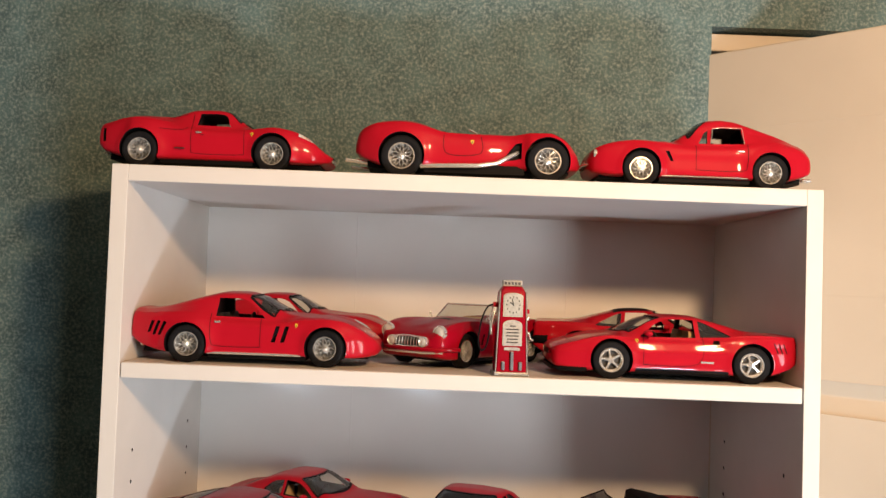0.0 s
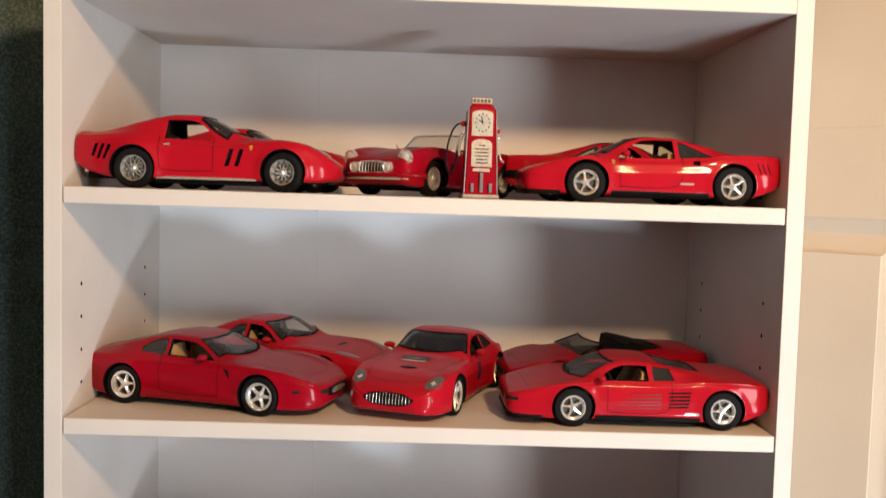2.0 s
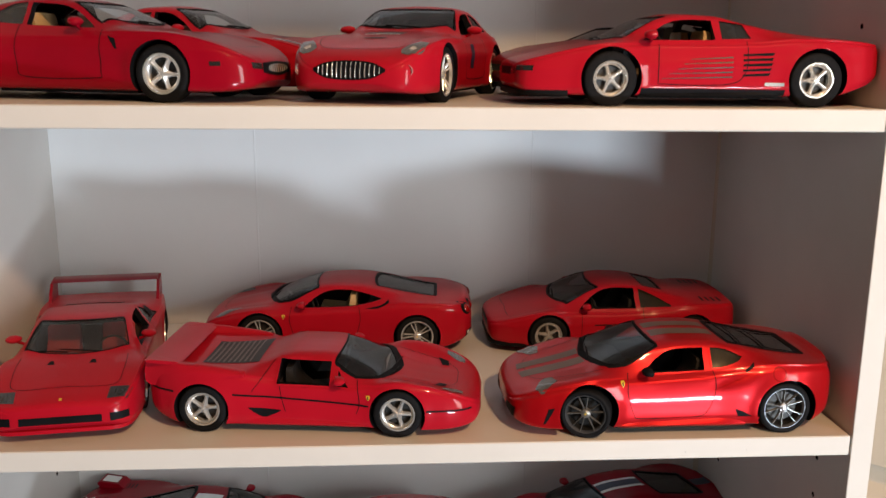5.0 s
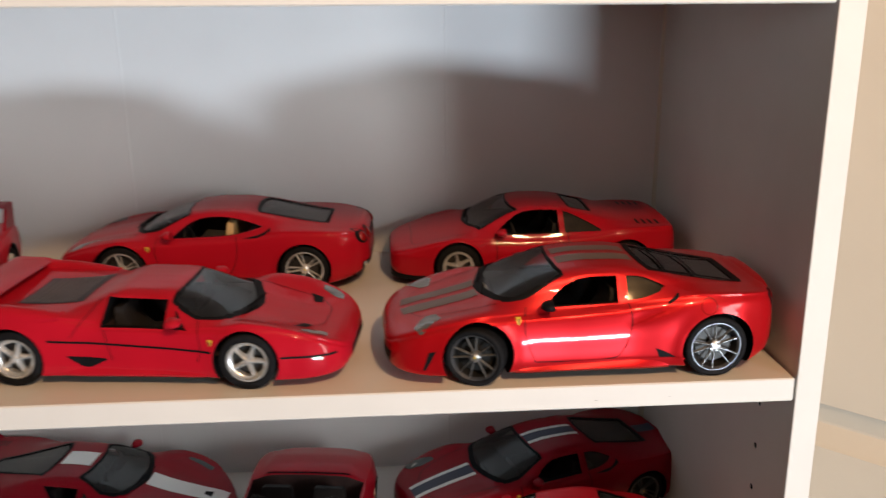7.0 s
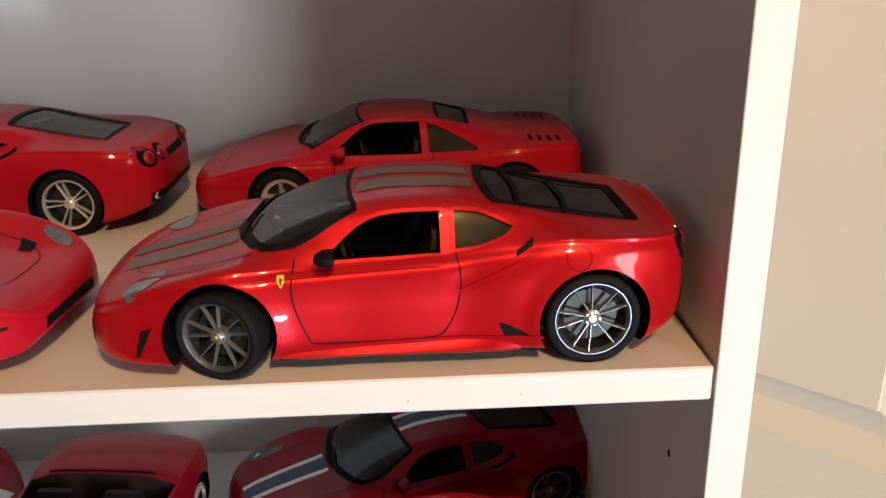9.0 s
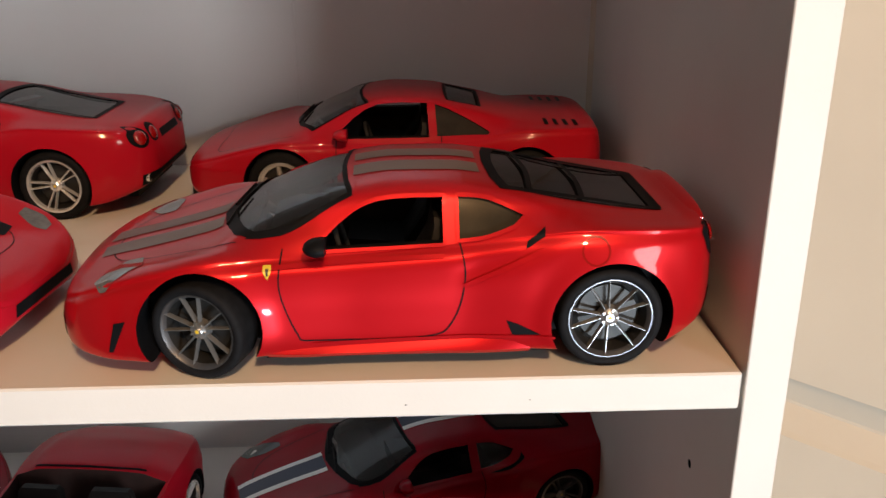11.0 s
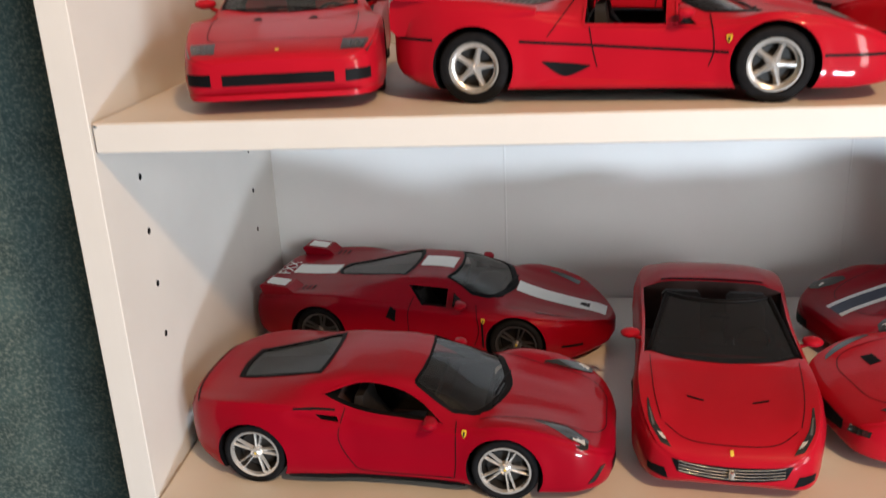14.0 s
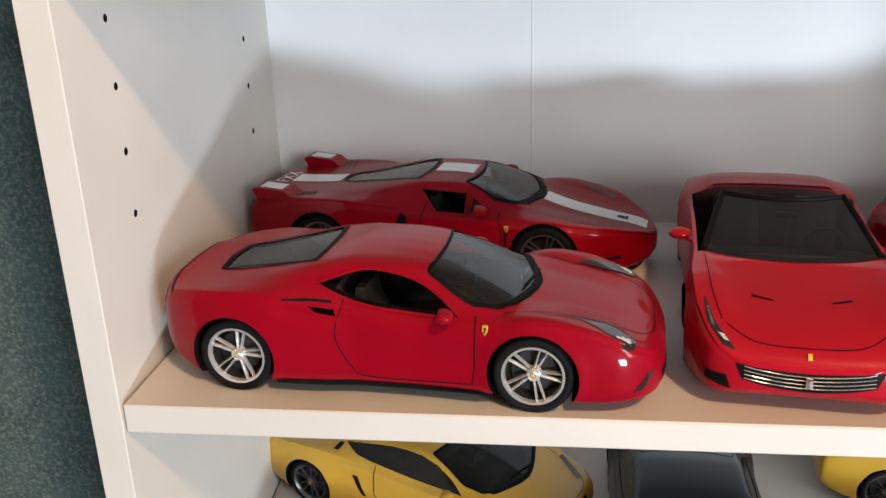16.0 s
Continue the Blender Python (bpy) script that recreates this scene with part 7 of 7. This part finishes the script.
    form["creases"] = [([(1.3, 0.44), (2.2, 0.44), (3.1, 0.50)], -0.018, 0.14, 0.14), ([(1.0, 0.76), (1.8, 0.765), (2.6, 0.80)], 0.010, 0.025, 0.07), ([(2.56, 0.76), (2.95, 0.80), (3.42, 0.86)], -0.040, 0.06, 0.07)]
    car = put("deep red die-cast mid-engined coupe with silver twin-spoke wheels", form, DEEP, "D", (-0.276, 0.023), (-0.129, 0.009))
    car.ribbon("tail_edge", [(4.36, -0.74), (4.43, -0.5), (4.455, 0.0), (4.43, 0.5), (4.36, 0.74)], "top", 0.022, 0.004, TRIM, both=False)
    car.ribbon("scoop_lip", [(2.84, 0.885), (3.04, 0.905), (3.26, 0.915)], "side", 0.020, 0.006, TRIM)
    car.ribbon("haunch_crease", [(2.76, 0.73), (3.0, 0.775), (3.25, 0.84)], "side", 0.03, 0.008, DEEP)
    # open grand tourer facing the room
    form = stretch(tourer(pane=SMOKE, leather=DARKLEATHER, wheel="split"), 4.57, 1.25, 0.98, 2.67)
    form.pop("screen_border")
    form["marks"] = [("headlight", [(0.10, 0.66), (0.30, 0.775), (0.58, 0.80)], [(0.07, 0.56), (0.30, 0.715), (0.58, 0.785)], "top", LAMPDARK), ("headlight_lens", [(0.14, 0.65), (0.20, 0.70)], [(0.13, 0.61), (0.19, 0.65)], "top", LAMPCLEAR), ("headlight_lens", [(0.26, 0.745), (0.46, 0.785)], [(0.26, 0.72), (0.46, 0.77)], "top", LAMPGREY),
                     ("corner_intake", [(0.58, 0.24), (0.78, 0.28)], [(0.62, 0.36), (0.78, 0.36)], "front", TRIM), ("bonnet_vent", [(0.64, 0.24), (0.68, 0.40)], [(0.66, 0.23), (0.71, 0.40)], "top", TRIM)]
    form["single"] = [("nose_grille", [(-0.50, 0.345), (-0.3, 0.295), (0, 0.27), (0.3, 0.295), (0.50, 0.345)], [(-0.56, 0.475), (-0.3, 0.445), (0, 0.43), (0.3, 0.445), (0.56, 0.475)], "front", TRIM)]
    form["nose_badge"] = 0.055
    form["top_seams"] = [[(0.34, 0.66), (0.7, 0.73), (1.36, 0.77)], [(0.115, 0.0), (0.125, 0.28), (0.17, 0.46), (0.30, 0.62)]]
    form.update(
        top=[(0, 0.48), (0.04, 0.535), (0.15, 0.61), (0.4, 0.70), (0.8, 0.80), (1.1, 0.865), (1.28, 0.905), (1.5, 0.90), (2.0, 0.885), (2.98, 0.90), (3.14, 1.0), (3.28, 1.075), (3.48, 1.09), (3.75, 1.065), (4.05, 0.985), (4.3, 0.90), (4.40, 0.84), (4.44, 0.70)],
        sh=[(0, 0.46), (0.04, 0.52), (0.15, 0.62), (0.4, 0.74), (0.7, 0.83), (1.0, 0.87), (1.5, 0.88), (2.3, 0.87), (3.1, 0.91), (3.4, 0.95), (3.7, 0.945), (4.05, 0.90), (4.3, 0.82), (4.40, 0.74), (4.44, 0.64)],
        screen=None, back=None, side=[], open_top=True, hollow=(1.46, 3.22, 0.36), seat_x=2.72, seat_up=0.17, mirror=(1.86, 0.90),
        seams=[[(1.62, 0.86), (1.62, 0.36), (1.70, 0.28), (2.5, 0.28), (2.66, 0.42), (2.66, 0.90)]],
        plan=[(0, 0.50), (0.03, 0.63), (0.12, 0.77), (0.3, 0.86), (0.6, 0.925), (1.0, 0.945), (1.6, 0.92), (2.4, 0.91), (3.1, 0.93), (3.6, 0.955), (4.0, 0.92), (4.3, 0.82), (4.40, 0.72), (4.44, 0.62)])
    form["bot"] = [(0, 0.26), (0.08, 0.18), (0.5, 0.135), (3.84, 0.14), (4.29, 0.26), (4.44, 0.36)]
    car = put("red die-cast open grand tourer with a black cockpit and windscreen frame", form, RED, "D", (0.066, 0.2076), (0.047, 0.0506), ratio=1 / 17.6, near=1)
    car.bars("grille_bar", -0.49, 0.49, 0.285, 0.42, 4, 0.0055, upright=False, smile=0.055)
    car.pipe("grille_mark", [(-0.035, 0, 0.33), (-0.035, 0, 0.40)], 0.03, both=False)
    car.open_screen(1.28, 0.905, 2.20, 1.21, 0.77, 0.57, 0.22, TRIM, SMOKE)
    car.ribbon("screen_cowl", [(1.30 + 0.22 * (y / 0.77) ** 2, y) for y in (-0.77, -0.5, -0.25, 0, 0.25, 0.5, 0.77)], "top", 0.12, 0.006, TRIM, both=False)
    car.pipe("screen_pillar", [(1.50, 0.77, 0.90), (1.94, 0.675, 1.06), (2.376, 0.57, 1.21)], 0.030, TRIM)
    car.pipe("screen_rail", [(2.376 - 0.176 * (1 - (y / 0.57) ** 2), y, 1.21) for y in (-0.57, -0.4, -0.2, 0, 0.2, 0.4, 0.57)], 0.026, TRIM, both=False)
    car.pipe("rear_view_mirror", [(2.02, -0.10, 1.11), (2.02, 0.10, 1.11)], 0.03, TRIM, both=False)
    car.ribbon("cockpit_seal", [(3.26, -0.62), (3.25, -0.3), (3.25, 0), (3.25, 0.3), (3.26, 0.62)], "top", 0.025, 0.006, TRIM, both=False)
    # striped coupe behind
    form = berlinetta(wheel="split_dark", mirror=(1.78, 0.88), pane=SMOKE)
    form["marks"] = form["marks"] + [("bonnet_stripe", [(0.14, 0.10), (1.04, 0.12)], [(0.14, 0.17), (1.04, 0.19)], "top", WHITEP), ("roof_stripe", [(1.93, 0.10), (2.78, 0.10)], [(1.93, 0.17), (2.78, 0.17)], "top", WHITEP)]
    form["single"] = form["single"] + [("bonnet_stripe", [(0.14, -0.10), (1.04, -0.12)], [(0.14, 0.10), (1.04, 0.12)], "top", NAVY), ("roof_stripe", [(1.93, -0.10), (2.78, -0.10)], [(1.93, 0.10), (2.78, 0.10)], "top", NAVY), ("tail_stripe", [(3.95, -0.12), (4.34, -0.12)], [(3.95, 0.12), (4.34, 0.12)], "top", NAVY)]
    form = stretch(form, 4.57, 1.20, 1.09, 2.65)
    car = put("deep red die-cast coupe with white and navy stripes", form, DEEP, "D", (0.311, 0.205), (0.168, 0.162))
    # coupe with bonnet vents in front
    form = stretch(tourer(pane=SMOKE, wheel="split"), 4.60, 1.27, 0.98, 2.70)
    form["marks"] = form["marks"] + [("bonnet_vent", [(0.62, 0.20), (0.62, 0.42)], [(0.76, 0.22), (0.76, 0.42)], "top", TRIM), ("headlight", [(0.34, 0.66), (0.60, 0.80), (0.92, 0.84)], [(0.30, 0.58), (0.62, 0.70), (0.94, 0.80)], "top", LAMPDARK)]
    put("red die-cast coupe with black bonnet vents", form, RED, "D", (0.270, 0.066), (0.124, 0.040))


def cab_forward():
    """A wedge with its cabin far forward, as the low mid-engined cars of the lower shelf have it."""
    form = stretch(wedge(wheel="ten", pane=DARKGLASS, leather=DARKLEATHER, back=None), 4.30, 1.16, 0.92, 2.56)
    form.update(
        top=[(0, 0.44), (0.04, 0.50), (0.3, 0.62), (0.58, 0.74), (0.72, 0.80), (1.15, 0.985), (1.6, 1.12), (1.95, 1.165), (2.4, 1.15), (2.9, 1.05), (3.5, 0.93), (4.0, 0.87), (4.24, 0.85), (4.30, 0.74)],
        sh=[(0, 0.40), (0.04, 0.46), (0.3, 0.60), (0.7, 0.755), (0.92, 0.785), (1.3, 0.765), (2.0, 0.79), (2.8, 0.86), (3.4, 0.90), (3.9, 0.87), (4.24, 0.80), (4.30, 0.70)],
        screen=(swept(0.64, 0.72, 0.40), bowed(1.64, 0.56, 0.08)), hollow=(0.90, 2.5, 0.34), seat_x=2.0, mirror=(1.36, 0.80),
        side=[([(1.18, 0.79), (1.9, 0.82), (2.66, 0.90), (2.95, 0.985)], [(1.20, 0.80), (1.7, 1.06), (2.3, 1.09), (2.96, 0.995)])], open_side=0,
        seams=[[(1.20, 0.76), (1.24, 0.40), (1.34, 0.28), (2.2, 0.28), (2.40, 0.44), (2.44, 0.85)]], top_seams=[[(0.08, 0.0), (0.10, 0.50), (0.40, 0.66), (0.92, 0.74)]])
    form["marks"] = [("side_intake", [(2.54, 0.42), (2.60, 0.42)], [(2.68, 0.68), (2.76, 0.68)], "side", TRIM), ("haunch_vent", [(3.0, 0.66), (3.03, 0.78)], [(3.07, 0.66), (3.11, 0.78)], "top", TRIM),
                     ("headlight", [(0.16, 0.60), (0.50, 0.76)], [(0.18, 0.50), (0.52, 0.68)], "top", LAMPDARK)]
    form.pop("badge")
    return form


def row_e():
    put("yellow die-cast cab-forward supercar with dark windows, on the lower shelf", cab_forward(), YELLOW, "E", (-0.296, 0.193), (-0.165, 0.137))
    form = cab_forward()
    form["plan"] = [(x, v * 1.06) for x, v in form["plan"]]
    form.pop("mirror")
    form["marks"] = [("engine_louvre", [(2.7 + i * 0.2, 0.0), (2.7 + i * 0.2, 0.50 - i * 0.05)], [(2.8 + i * 0.2, 0.0), (2.8 + i * 0.2, 0.48 - i * 0.05)], "top", TRIM) for i in range(5)]
    car = put("black die-cast angular supercar with a faceted engine cover", form, BLACKP, "E", (-0.076, 0.085), (-0.070, 0.224), near=1)
    for sgn in (1, -1):
        # raised intake boxes on the haunches and the folded edges of the engine cover
        rows = [[car.P(x, sgn * y, z) for y, z in ((0.58, zl), (0.62, zh), (0.88, zh - 0.03), (0.95, zl - 0.05))] for x, zl, zh in ((2.45, 0.84, 0.90), (2.62, 0.84, 1.02), (3.05, 0.84, 1.0), (3.35, 0.84, 0.92))]
        part("intake_box", grid_bm(rows, close_v=True, cap=True), BLACKP, car.root)
        rows = [[car.P(x, sgn * y, z) for y, z in ((0.10, zl + 0.10), (0.14, zl + 0.13), (0.52, zl + 0.09), (0.56, zl))] for x, zl in ((2.9, 1.02), (3.4, 0.93), (4.15, 0.86), (4.26, 0.80))]
        part("engine_cover_fold", grid_bm(rows, close_v=True, cap=True), BLACKP, car.root)
    put("second yellow die-cast supercar with smoked glass on the lower shelf", cab_forward(), YELLOW, "E", (0.122, 0.208), (0.264, 0.190))


petrol_pump()
top_row()
row_a()
row_b()
row_c()
row_d()
row_e()
